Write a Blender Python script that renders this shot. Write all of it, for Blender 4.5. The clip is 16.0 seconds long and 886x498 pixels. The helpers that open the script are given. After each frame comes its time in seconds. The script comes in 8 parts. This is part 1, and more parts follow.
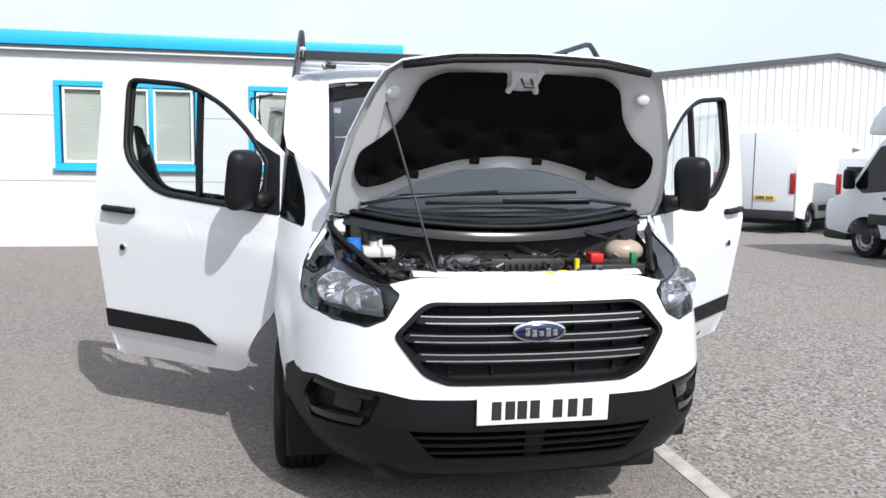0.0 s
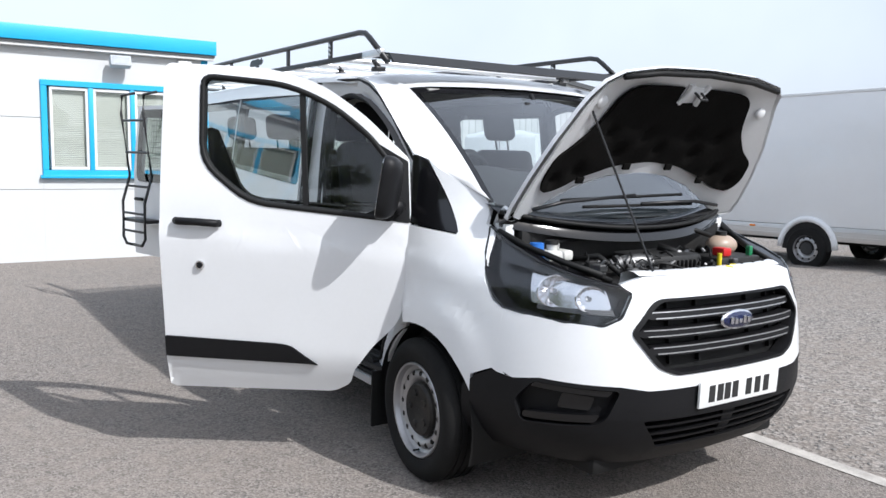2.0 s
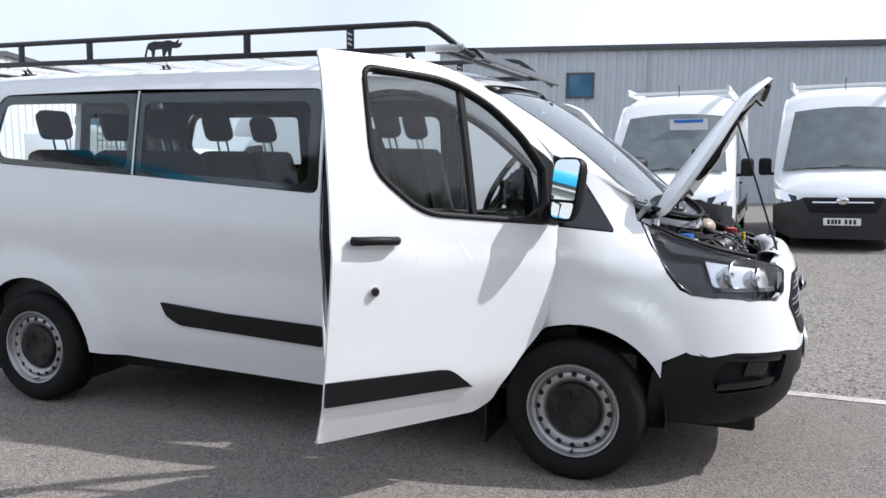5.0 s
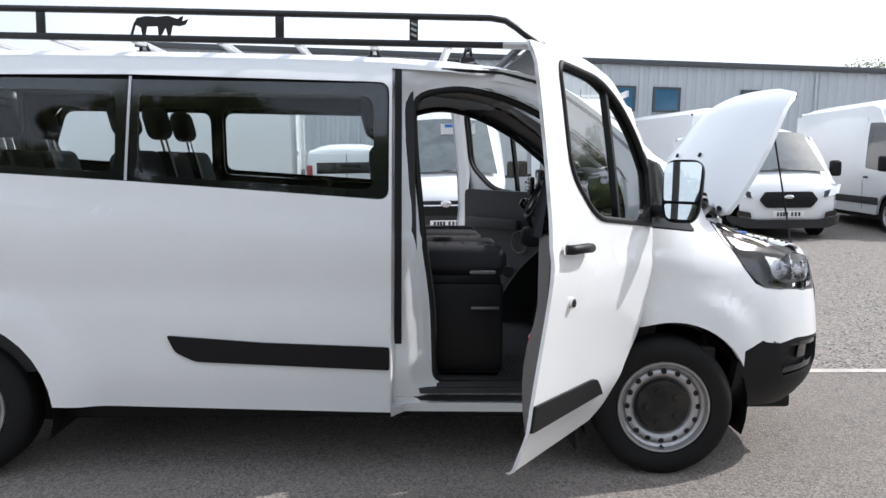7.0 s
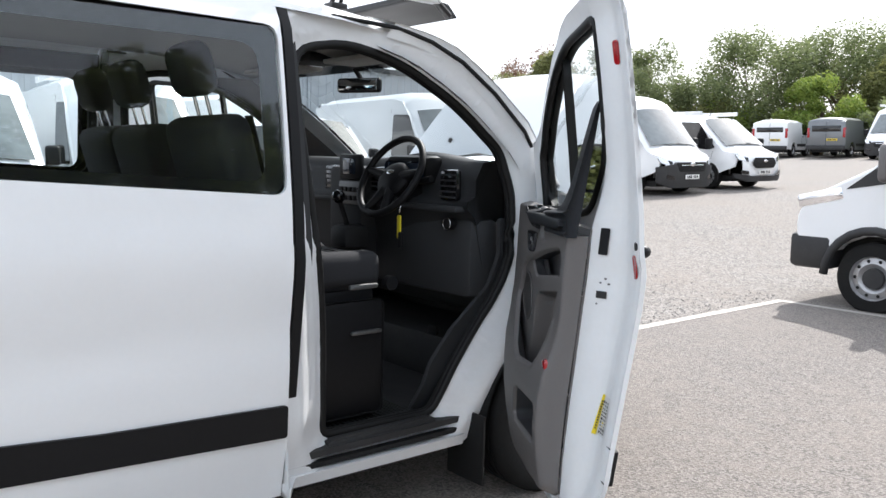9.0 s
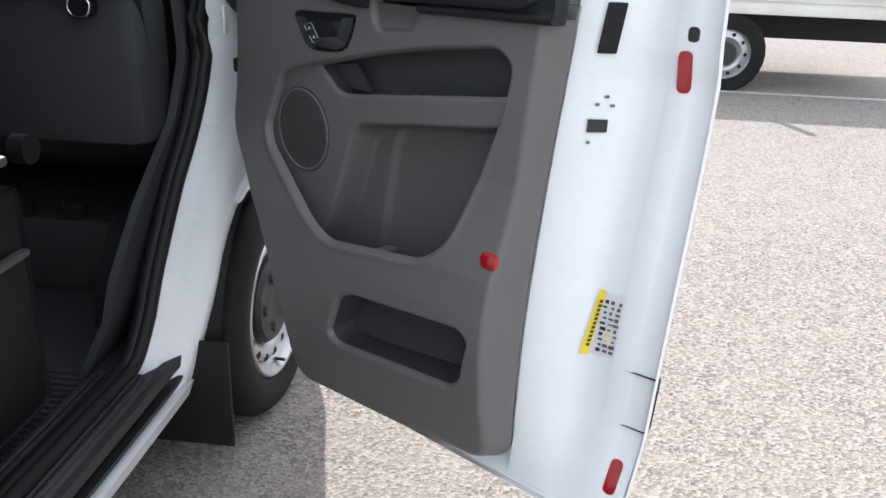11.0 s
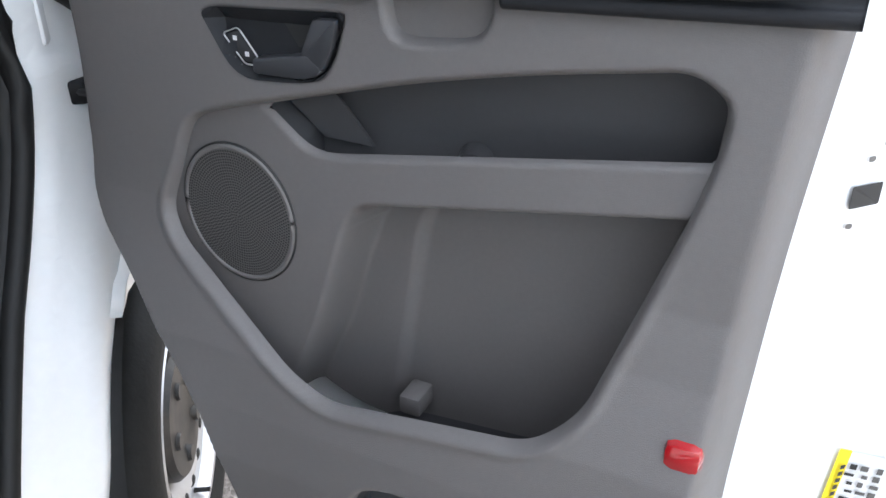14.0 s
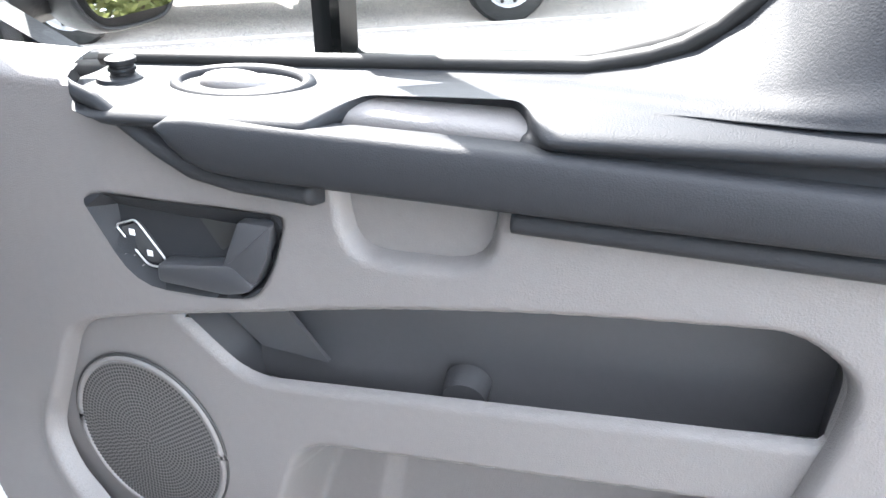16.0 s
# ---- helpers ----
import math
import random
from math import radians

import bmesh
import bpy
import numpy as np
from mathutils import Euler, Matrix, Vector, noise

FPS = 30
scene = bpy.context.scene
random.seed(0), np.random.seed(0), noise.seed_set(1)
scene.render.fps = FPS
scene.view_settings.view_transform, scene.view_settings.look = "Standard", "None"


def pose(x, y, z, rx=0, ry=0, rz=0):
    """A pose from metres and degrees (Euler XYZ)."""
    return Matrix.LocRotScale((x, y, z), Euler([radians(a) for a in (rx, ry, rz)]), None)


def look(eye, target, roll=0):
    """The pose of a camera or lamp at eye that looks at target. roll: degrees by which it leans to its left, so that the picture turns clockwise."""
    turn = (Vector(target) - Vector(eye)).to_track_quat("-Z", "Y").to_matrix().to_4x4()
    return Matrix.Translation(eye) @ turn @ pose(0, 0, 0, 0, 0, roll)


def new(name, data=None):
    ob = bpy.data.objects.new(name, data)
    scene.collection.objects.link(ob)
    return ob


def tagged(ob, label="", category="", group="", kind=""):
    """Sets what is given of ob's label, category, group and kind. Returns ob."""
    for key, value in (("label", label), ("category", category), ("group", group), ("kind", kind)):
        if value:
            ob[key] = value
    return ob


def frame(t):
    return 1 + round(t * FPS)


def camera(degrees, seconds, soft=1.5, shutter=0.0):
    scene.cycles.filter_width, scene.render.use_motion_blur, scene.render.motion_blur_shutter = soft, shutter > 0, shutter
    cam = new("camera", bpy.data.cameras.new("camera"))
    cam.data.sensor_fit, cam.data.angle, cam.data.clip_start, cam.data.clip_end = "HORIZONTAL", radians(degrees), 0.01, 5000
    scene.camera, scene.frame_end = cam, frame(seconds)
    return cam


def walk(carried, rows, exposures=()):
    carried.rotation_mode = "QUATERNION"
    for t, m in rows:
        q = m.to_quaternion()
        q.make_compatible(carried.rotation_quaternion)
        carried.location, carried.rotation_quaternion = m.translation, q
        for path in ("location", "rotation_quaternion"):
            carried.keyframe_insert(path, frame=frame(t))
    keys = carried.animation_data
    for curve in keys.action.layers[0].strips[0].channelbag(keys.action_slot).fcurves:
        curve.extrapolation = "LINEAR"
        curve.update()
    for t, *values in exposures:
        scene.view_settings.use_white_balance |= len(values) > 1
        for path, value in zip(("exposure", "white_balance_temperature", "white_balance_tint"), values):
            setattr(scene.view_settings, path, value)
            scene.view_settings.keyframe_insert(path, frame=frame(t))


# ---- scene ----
cam = camera(57.0, 16.0)
PATH = [
    (0, (-0.950, -3.923, 1.469), (-0.564, -1.972, 1.259), 0.8),
    (0.5, (-1.459, -3.846, 1.487), (-0.883, -1.943, 1.274), 0.9),
    (1, (-1.974, -3.661, 1.492), (-1.225, -1.820, 1.265), 0.6),
    (1.5, (-2.449, -3.437, 1.479), (-1.527, -1.675, 1.264), 0.8),
    (2, (-2.921, -3.176, 1.461), (-1.822, -1.516, 1.265), 0.6),
    (2.5, (-3.233, -2.826, 1.489), (-1.972, -1.288, 1.281), 0.5),
    (3, (-3.616, -2.426, 1.472), (-2.175, -1.054, 1.268), 0.4),
    (3.5, (-3.898, -1.997, 1.473), (-2.321, -0.783, 1.271), 0.2),
    (4, (-4.266, -1.556, 1.478), (-2.571, -0.514, 1.273), -0.0),
    (4.2, (-4.370, -1.409, 1.499), (-2.638, -0.430, 1.290), -0.3),
    (6.3, (-4.821, 0.523, 1.517), (-2.843, 0.729, 1.305), -0.8),
    (6.5, (-4.831, 0.734, 1.551), (-2.847, 0.865, 1.336), -0.8),
    (7, (-4.706, 1.235, 1.536), (-2.721, 1.134, 1.316), -0.8),
    (7.5, (-4.502, 1.676, 1.519), (-2.546, 1.325, 1.289), -0.6),
    (8, (-4.195, 2.065, 1.508), (-2.315, 1.426, 1.272), -0.8),
    (8.5, (-3.766, 2.334, 1.493), (-2.000, 1.428, 1.251), -0.3),
    (9, (-3.282, 2.569, 1.519), (-1.761, 1.296, 1.261), 0.1),
    (9.5, (-2.798, 2.519, 1.517), (-1.548, 0.982, 1.242), 0.4),
    (9.8, (-2.494, 2.487, 1.492), (-1.473, 0.799, 1.165), 0.6),
    (10, (-2.316, 2.445, 1.489), (-1.452, 0.687, 1.085), 1.0),
    (10.2, (-2.154, 2.392, 1.477), (-1.449, 0.589, 0.978), 1.3),
    (12.3, (-1.261, 1.518, 1.360), (-1.479, -0.211, 0.380), 0.2),
    (12.5, (-1.255, 1.506, 1.364), (-1.493, -0.220, 0.383), -0.2),
    (13, (-1.270, 1.454, 1.368), (-1.519, -0.274, 0.392), -0.3),
    (13.5, (-1.292, 1.397, 1.379), (-1.548, -0.331, 0.404), -0.2),
    (14, (-1.281, 1.279, 1.396), (-1.526, -0.444, 0.410), -0.5),
    (14.5, (-1.247, 1.189, 1.399), (-1.595, -0.519, 0.417), 0.2),
    (15, (-1.250, 1.105, 1.415), (-1.607, -0.602, 0.436), -0.7),
    (15.5, (-1.272, 1.056, 1.432), (-1.638, -0.656, 0.466), -0.7),
    (16, (-1.300, 0.992, 1.453), (-1.678, -0.726, 0.501), -0.6),
]
EXPOSURES = [(t, stops, 6000 if t < 5 else 6150 if t < 7.5 else 6250, 10) for t, stops in ((0, .2), (4, .2), (7, .4), (8, .58), (9, .92), (10.2, 1.17), (12.3, 1.75), (14, 2.3), (15, 3.0), (16, 3.65))]
walk(cam, [(t, look(eye, target, roll)) for t, eye, target, roll in PATH], EXPOSURES)

# ---- sky and sun ----
SUN_FROM = Vector((.31, -.95, .93)).normalized()
world = bpy.data.worlds.new("sky")
scene.world = world
world.use_nodes = True
wn = world.node_tree
sky = wn.nodes.new("ShaderNodeTexSky")
sky.sky_type = "NISHITA"
sky.sun_disc = False
sky.sun_elevation = math.asin(SUN_FROM.z)
sky.sun_rotation = math.atan2(SUN_FROM.x, SUN_FROM.y)
sky.altitude, sky.air_density, sky.dust_density, sky.ozone_density = 50, 1.0, 5.0, 1.0
back = wn.nodes["Background"]
# thin high cloud, brighter in soft drifts
coord = wn.nodes.new("ShaderNodeTexCoord")
cloud = wn.nodes.new("ShaderNodeTexNoise")
cloud.inputs["Scale"].default_value, cloud.inputs["Detail"].default_value = 1.6, 5
ramp = wn.nodes.new("ShaderNodeMapRange")
ramp.inputs["From Min"].default_value, ramp.inputs["From Max"].default_value = .35, .7
ramp.inputs["To Min"].default_value, ramp.inputs["To Max"].default_value = .55, .85
mixc = wn.nodes.new("ShaderNodeMixRGB")
mixc.inputs[2].default_value = (8.2, 8.6, 9.2, 1)
wn.links.new(coord.outputs["Generated"], cloud.inputs["Vector"])
wn.links.new(cloud.outputs["Fac"], ramp.inputs["Value"])
wn.links.new(ramp.outputs["Result"], mixc.inputs[0])
wn.links.new(sky.outputs["Color"], mixc.inputs[1])
wn.links.new(mixc.outputs[0], back.inputs["Color"])
back.inputs["Strength"].default_value = .125
sun = new("sun", bpy.data.lights.new("sun", "SUN"))
sun.data.energy, sun.data.angle, sun.data.color = 3.9, radians(.7), (1, .955, .90)
sun.matrix_world = look(SUN_FROM * 50, (0, 0, 0))

# ---- materials ----


def mat(name, base, rough=.5, metal=0.0, vary=.08, scale=3.0, fine=60.0, bump=0.0, bump_scale=200.0, coat=0.0, dirt=None, dirt_amount=0.0, spec=None):
    """A surface with grain at two scales, and dirt in patches where dirt names its colour."""
    m = bpy.data.materials.new(name)
    m.use_nodes = True
    t = m.node_tree
    b = t.nodes["Principled BSDF"]
    b.inputs["Roughness"].default_value, b.inputs["Metallic"].default_value = rough, metal
    b.inputs["Coat Weight"].default_value, b.inputs["Coat Roughness"].default_value = coat, .04
    if spec is not None:
        b.inputs["Specular IOR Level"].default_value = spec
    tc = t.nodes.new("ShaderNodeTexCoord")
    n1, n2 = t.nodes.new("ShaderNodeTexNoise"), t.nodes.new("ShaderNodeTexNoise")
    n1.inputs["Scale"].default_value, n2.inputs["Scale"].default_value = scale, fine
    n1.inputs["Detail"].default_value, n2.inputs["Detail"].default_value = 4, 3
    for n in (n1, n2):
        t.links.new(tc.outputs["Object"], n.inputs["Vector"])
    add = t.nodes.new("ShaderNodeMath")
    add.operation = "ADD"
    t.links.new(n1.outputs["Fac"], add.inputs[0])
    t.links.new(n2.outputs["Fac"], add.inputs[1])
    r = t.nodes.new("ShaderNodeMapRange")
    r.inputs["From Min"].default_value, r.inputs["From Max"].default_value = .6, 1.4
    r.inputs["To Min"].default_value, r.inputs["To Max"].default_value = 1 - vary, 1 + vary
    t.links.new(add.outputs[0], r.inputs["Value"])
    v = t.nodes.new("ShaderNodeVectorMath")
    v.operation = "SCALE"
    v.inputs[0].default_value = base
    t.links.new(r.outputs["Result"], v.inputs["Scale"])
    last = v.outputs[0]
    if dirt:
        n3 = t.nodes.new("ShaderNodeTexNoise")
        n3.inputs["Scale"].default_value, n3.inputs["Detail"].default_value, n3.inputs["Roughness"].default_value = scale * .7, 8, .7
        t.links.new(tc.outputs["Object"], n3.inputs["Vector"])
        q = t.nodes.new("ShaderNodeMapRange")
        q.inputs["From Min"].default_value, q.inputs["From Max"].default_value = .45, .75
        q.inputs["To Max"].default_value = dirt_amount
        t.links.new(n3.outputs["Fac"], q.inputs["Value"])
        mx = t.nodes.new("ShaderNodeMixRGB")
        mx.inputs[2].default_value = (*dirt, 1)
        t.links.new(q.outputs["Result"], mx.inputs[0])
        t.links.new(last, mx.inputs[1])
        last = mx.outputs[0]
    t.links.new(last, b.inputs["Base Color"])
    if bump:
        n4 = t.nodes.new("ShaderNodeTexNoise")
        n4.inputs["Scale"].default_value, n4.inputs["Detail"].default_value = bump_scale, 3
        t.links.new(tc.outputs["Object"], n4.inputs["Vector"])
        bp = t.nodes.new("ShaderNodeBump")
        bp.inputs["Strength"].default_value, bp.inputs["Distance"].default_value = bump, .004
        t.links.new(n4.outputs["Fac"], bp.inputs["Height"])
        t.links.new(bp.outputs[0], b.inputs["Normal"])
    return m


def glass(name, tint, gloss=1.0, power=4.0):
    """A thin pane: clear with a tint, and as glossy as glass is at each angle."""
    m = bpy.data.materials.new(name)
    m.use_nodes = True
    t = m.node_tree
    t.nodes.remove(t.nodes["Principled BSDF"])
    clear, shine, mix, lw, pw, mp = (t.nodes.new(k) for k in ("ShaderNodeBsdfTransparent", "ShaderNodeBsdfGlossy", "ShaderNodeMixShader", "ShaderNodeLayerWeight", "ShaderNodeMath", "ShaderNodeMapRange"))
    clear.inputs["Color"].default_value = (*tint, 1)
    shine.inputs["Roughness"].default_value = .01
    lw.inputs["Blend"].default_value = .5
    pw.operation = "POWER"
    pw.inputs[1].default_value = power
    mp.inputs["To Min"].default_value, mp.inputs["To Max"].default_value = .05 * gloss, .95
    t.links.new(lw.outputs["Facing"], pw.inputs[0])
    t.links.new(pw.outputs[0], mp.inputs["Value"])
    t.links.new(mp.outputs["Result"], mix.inputs[0])
    t.links.new(clear.outputs[0], mix.inputs[1])
    t.links.new(shine.outputs[0], mix.inputs[2])
    t.links.new(mix.outputs[0], t.nodes["Material Output"].inputs["Surface"])
    return m


M = {
    "white": mat("white_paint", (.80, .81, .82), .32, vary=.012, coat=.6, dirt=(.62, .61, .58), dirt_amount=.10),
    "white_inner": mat("white_paint_inner", (.76, .77, .78), .4, vary=.02, dirt=(.5, .47, .42), dirt_amount=.18),
    "black": mat("black_plastic", (.008, .008, .009), .5, spec=.24, vary=.15, bump=.12, bump_scale=350),
    "gloss_black": mat("gloss_black", (.006, .006, .007), .12, spec=.4, vary=.05, coat=.5),
    "satin_black": mat("satin_black_steel", (.014, .014, .015), .38, vary=.1),
    "grey_trim": mat("grey_trim", (.125, .117, .115), .5, vary=.05, fine=160, bump=.18, bump_scale=700, dirt=(.12, .115, .11), dirt_amount=.12),
    # darker than grey_trim: pocket backs, pocket walls, screw boss and flap
    "pocket_trim": mat("darker_pocket_trim", (.052, .052, .056), .55, vary=.05, fine=160, bump=.12, bump_scale=900),
    "dark_trim": mat("dark_trim", (.034, .035, .037), .62, spec=.28, vary=.06, fine=160, bump=.10, bump_scale=900),
    "roll_trim": mat("grained_black_trim", (.021, .022, .0245), .55, spec=.13, vary=.06, fine=160, bump=.14, bump_scale=850),
    "cap_black": mat("dusty_black_plastic", (.012, .012, .012), .5, spec=.3, vary=.2, scale=8, dirt=(.11, .09, .07), dirt_amount=.45),
    "rubber": mat("rubber", (.008, .008, .008), .6, spec=.3, vary=.2),
    "tyre": mat("tyre_rubber", (.010, .010, .010), .78, spec=.2, vary=.2, dirt=(.05, .046, .04), dirt_amount=.15, bump=.2, bump_scale=120),
    "silver": mat("silver_wheel_paint", (.43, .43, .44), .42, .75, vary=.06, dirt=(.28, .25, .22), dirt_amount=.35),
    "alu": mat("bare_aluminium", (.62, .62, .62), .34, .85, vary=.08),
    "chrome": mat("chrome", (.75, .75, .76), .12, 1.0, vary=.02),
    "lamp": mat("lamp_reflector", (.78, .78, .80), .16, .95, vary=.04),
    "clear": glass("clear_glass", (.93, .975, .97), 1.2, 3.4),
    "screen": glass("windscreen_glass", (.82, .88, .89), 1.4, 2.2),
    "lever": mat("lever_plastic", (.034, .035, .039), .4, vary=.05, bump=.08, bump_scale=900),
    "tint": glass("tinted_glass", (.91, .955, .955)),
    "privacy": glass("privacy_glass", (.42, .48, .46), 1.2, 3.4),
    "lens": glass("lamp_lens", (.93, .94, .95)),
    "mirror": mat("mirror_glass", (.85, .87, .88), .01, 1.0, vary=0),
    "engine": mat("engine_plastic", (.012, .012, .012), .55, vary=.3, dirt=(.05, .045, .04), dirt_amount=.4),
    "metal_dark": mat("dull_metal", (.16, .16, .16), .45, .8, vary=.2),
    "beige": mat("translucent_plastic", (.40, .31, .24), .4, vary=.06),
    "offwhite": mat("offwhite_plastic", (.62, .62, .58), .4, vary=.06),
    "blue_cap": mat("blue_plastic", (.03, .16, .55), .4),
    "red": mat("red_plastic", (.55, .02, .02), .3),
    "green": mat("green_plastic", (.02, .20, .08), .4),
    "yellow": mat("yellow_plastic", (.75, .60, .02), .4),
    "orange": mat("orange_lens", (.85, .25, .02), .2),
    "reflector": mat("red_reflector", (.33, .008, .012), .12, vary=.1, fine=400, coat=.8),
    "felt": mat("black_felt", (.007, .0065, .006), .95, spec=.08, vary=.3, fine=200, bump=.5, bump_scale=60),
    "seat": mat("dark_seat_cloth", (.030, .030, .033), .9, spec=.25, vary=.15, fine=300, bump=.3, bump_scale=500),
    "headliner": mat("grey_headlining", (.36, .35, .33), .9, vary=.05),
    "floor_mat": mat("ribbed_floor_mat", (.022, .022, .023), .7, vary=.2, dirt=(.09, .085, .075), dirt_amount=.35),
    "screen_off": mat("dark_display", (.02, .03, .05), .1, coat=.5),
    "plate_white": mat("plate_white", (.80, .80, .78), .35, vary=.02),
    "plate_yellow": mat("plate_yellow", (.75, .55, .05), .35, vary=.02),
    "blue_badge": mat("blue_badge", (.005, .011, .055), .15, coat=.6),
    "label_yellow": mat("label_yellow", (.80, .62, .02), .5, vary=.02),
    "label_white": mat("label_white", (.70, .70, .70), .5, vary=.02),
    "ink": mat("ink", (.02, .02, .02), .6, vary=.02),
    "blue_paint": mat("sky_blue_paint", (.03, .42, .72), .38, vary=.04, dirt=(.05, .32, .5), dirt_amount=.25),
    "blind": mat("window_blind", (.62, .59, .54), .8, vary=.05),
    "upvc": mat("white_window_frame", (.75, .75, .74), .35, vary=.02),
    "grey_clad": mat("grey_cladding", (.50, .53, .56), .5, vary=.05, scale=.8, dirt=(.40, .42, .43), dirt_amount=.3),
    "white_clad": mat("white_cladding", (.62, .63, .63), .5, vary=.03, scale=.6, dirt=(.52, .52, .50), dirt_amount=.3),
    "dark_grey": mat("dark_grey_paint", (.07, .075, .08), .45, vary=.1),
    "van_grey": mat("grey_metallic_paint", (.16, .17, .18), .3, .3, vary=.05, coat=.5),
    "bumper": mat("bumper_plastic", (.020, .020, .021), .6, vary=.15, dirt=(.07, .068, .065), dirt_amount=.3),
    "bed_white": mat("weathered_white_paint", (.66, .65, .60), .5, vary=.08, dirt=(.40, .36, .28), dirt_amount=.4),
    "bark": mat("bark", (.10, .075, .05), .9, vary=.3, bump=.6, bump_scale=20),
    "fence": mat("galvanised_fence", (.30, .31, .31), .5, .6, vary=.15),
    "brick": mat("red_brick", (.30, .12, .07), .85, vary=.2),
}

# ---- building blocks ----


def root(name, m=None, label="", category="", group="", kind=""):
    ob = new(name)
    ob.empty_display_size = .2
    if m is not None:
        ob.matrix_basis = m
    return tagged(ob, label, category, group, kind)


def part(name, bm, material, parent=None, label="", smooth=True, sharp=.6):
    """One mesh object from a bmesh, under its thing or part."""
    if smooth:
        for fc in bm.faces:
            fc.smooth = True
        for e in bm.edges:
            if len(e.link_faces) == 2 and e.calc_face_angle(0) > sharp:
                e.smooth = False
    me = bpy.data.meshes.new(name)
    bm.to_mesh(me)
    bm.free()
    mats = material if isinstance(material, (list, tuple)) else [material]
    for k in mats:
        me.materials.append(M[k] if isinstance(k, str) else k)
    ob = new(name, me)
    ob.parent = parent
    if label:
        ob["label"] = label
    return ob


def box(bm, x0, x1, y0, y1, z0, z1, bev=0.0, m=None, seg=2):
    """A block, with its edges rounded by bev."""
    mat4 = Matrix.Translation(((x0 + x1) / 2, (y0 + y1) / 2, (z0 + z1) / 2)) @ Matrix.Diagonal((abs(x1 - x0), abs(y1 - y0), abs(z1 - z0), 1))
    vs = bmesh.ops.create_cube(bm, size=1, matrix=(m @ mat4) if m is not None else mat4)["verts"]
    if bev:
        es = list({e for v in vs for e in v.link_edges})
        bmesh.ops.bevel(bm, geom=es, offset=bev, segments=seg, profile=.5, affect="EDGES")
    return bm


def block(x0, x1, y0, y1, z0, z1, bev=0.0, m=None, seg=2):
    return box(bmesh.new(), x0, x1, y0, y1, z0, z1, bev, m, seg)


def cyl(bm, p, q, r, r2=None, n=16, caps=True):
    """A rod from p to q."""
    p, q = Vector(p), Vector(q)
    d = q - p
    m = Matrix.Translation((p + q) / 2) @ d.to_track_quat("Z", "Y").to_matrix().to_4x4()
    bmesh.ops.create_cone(bm, cap_ends=caps, segments=n, radius1=r, radius2=r if r2 is None else r2, depth=d.length, matrix=m)
    return bm


def tube(bm, pts, r, n=8, closed=False):
    """A bent round bar through the points."""
    pts = [Vector(p) for p in pts]
    rings = []
    for i, p in enumerate(pts):
        a = pts[i - 1] if (i or closed) else p
        b = pts[(i + 1) % len(pts)] if (i < len(pts) - 1 or closed) else p
        d = (b - a).normalized()
        u = d.cross(Vector((0, 0, 1)))
        u = u.normalized() if u.length > 1e-3 else Vector((1, 0, 0))
        w = u.cross(d).normalized()
        rings.append([bm.verts.new(p + r * (math.cos(2 * math.pi * k / n) * u + math.sin(2 * math.pi * k / n) * w)) for k in range(n)])
    for i in range(len(rings) if closed else len(rings) - 1):
        a, b = rings[i], rings[(i + 1) % len(rings)]
        for k in range(n):
            bm.faces.new((a[k], a[(k + 1) % n], b[(k + 1) % n], b[k]))
    if not closed:
        bm.faces.new(rings[0][::-1])
        bm.faces.new(rings[-1])
    return bm


def rounded(pts, r=.03, n=4):
    """A polygon with its corners rounded; a point may carry its own radius as a third number."""
    out = []
    for i, p in enumerate(pts):
        rr = p[2] if len(p) > 2 else r
        a, b, c = Vector(pts[i - 1][:2]), Vector(p[:2]), Vector(pts[(i + 1) % len(pts)][:2])
        u, v = a - b, c - b
        k = min(rr, u.length * .45, v.length * .45)
        if k < 1e-4:
            out.append(tuple(b))
            continue
        s, e = b + u.normalized() * k, b + v.normalized() * k
        for j in range(n + 1):
            t = j / n
            out.append(tuple((1 - t) ** 2 * s + 2 * t * (1 - t) * b + t * t * e))
    return out


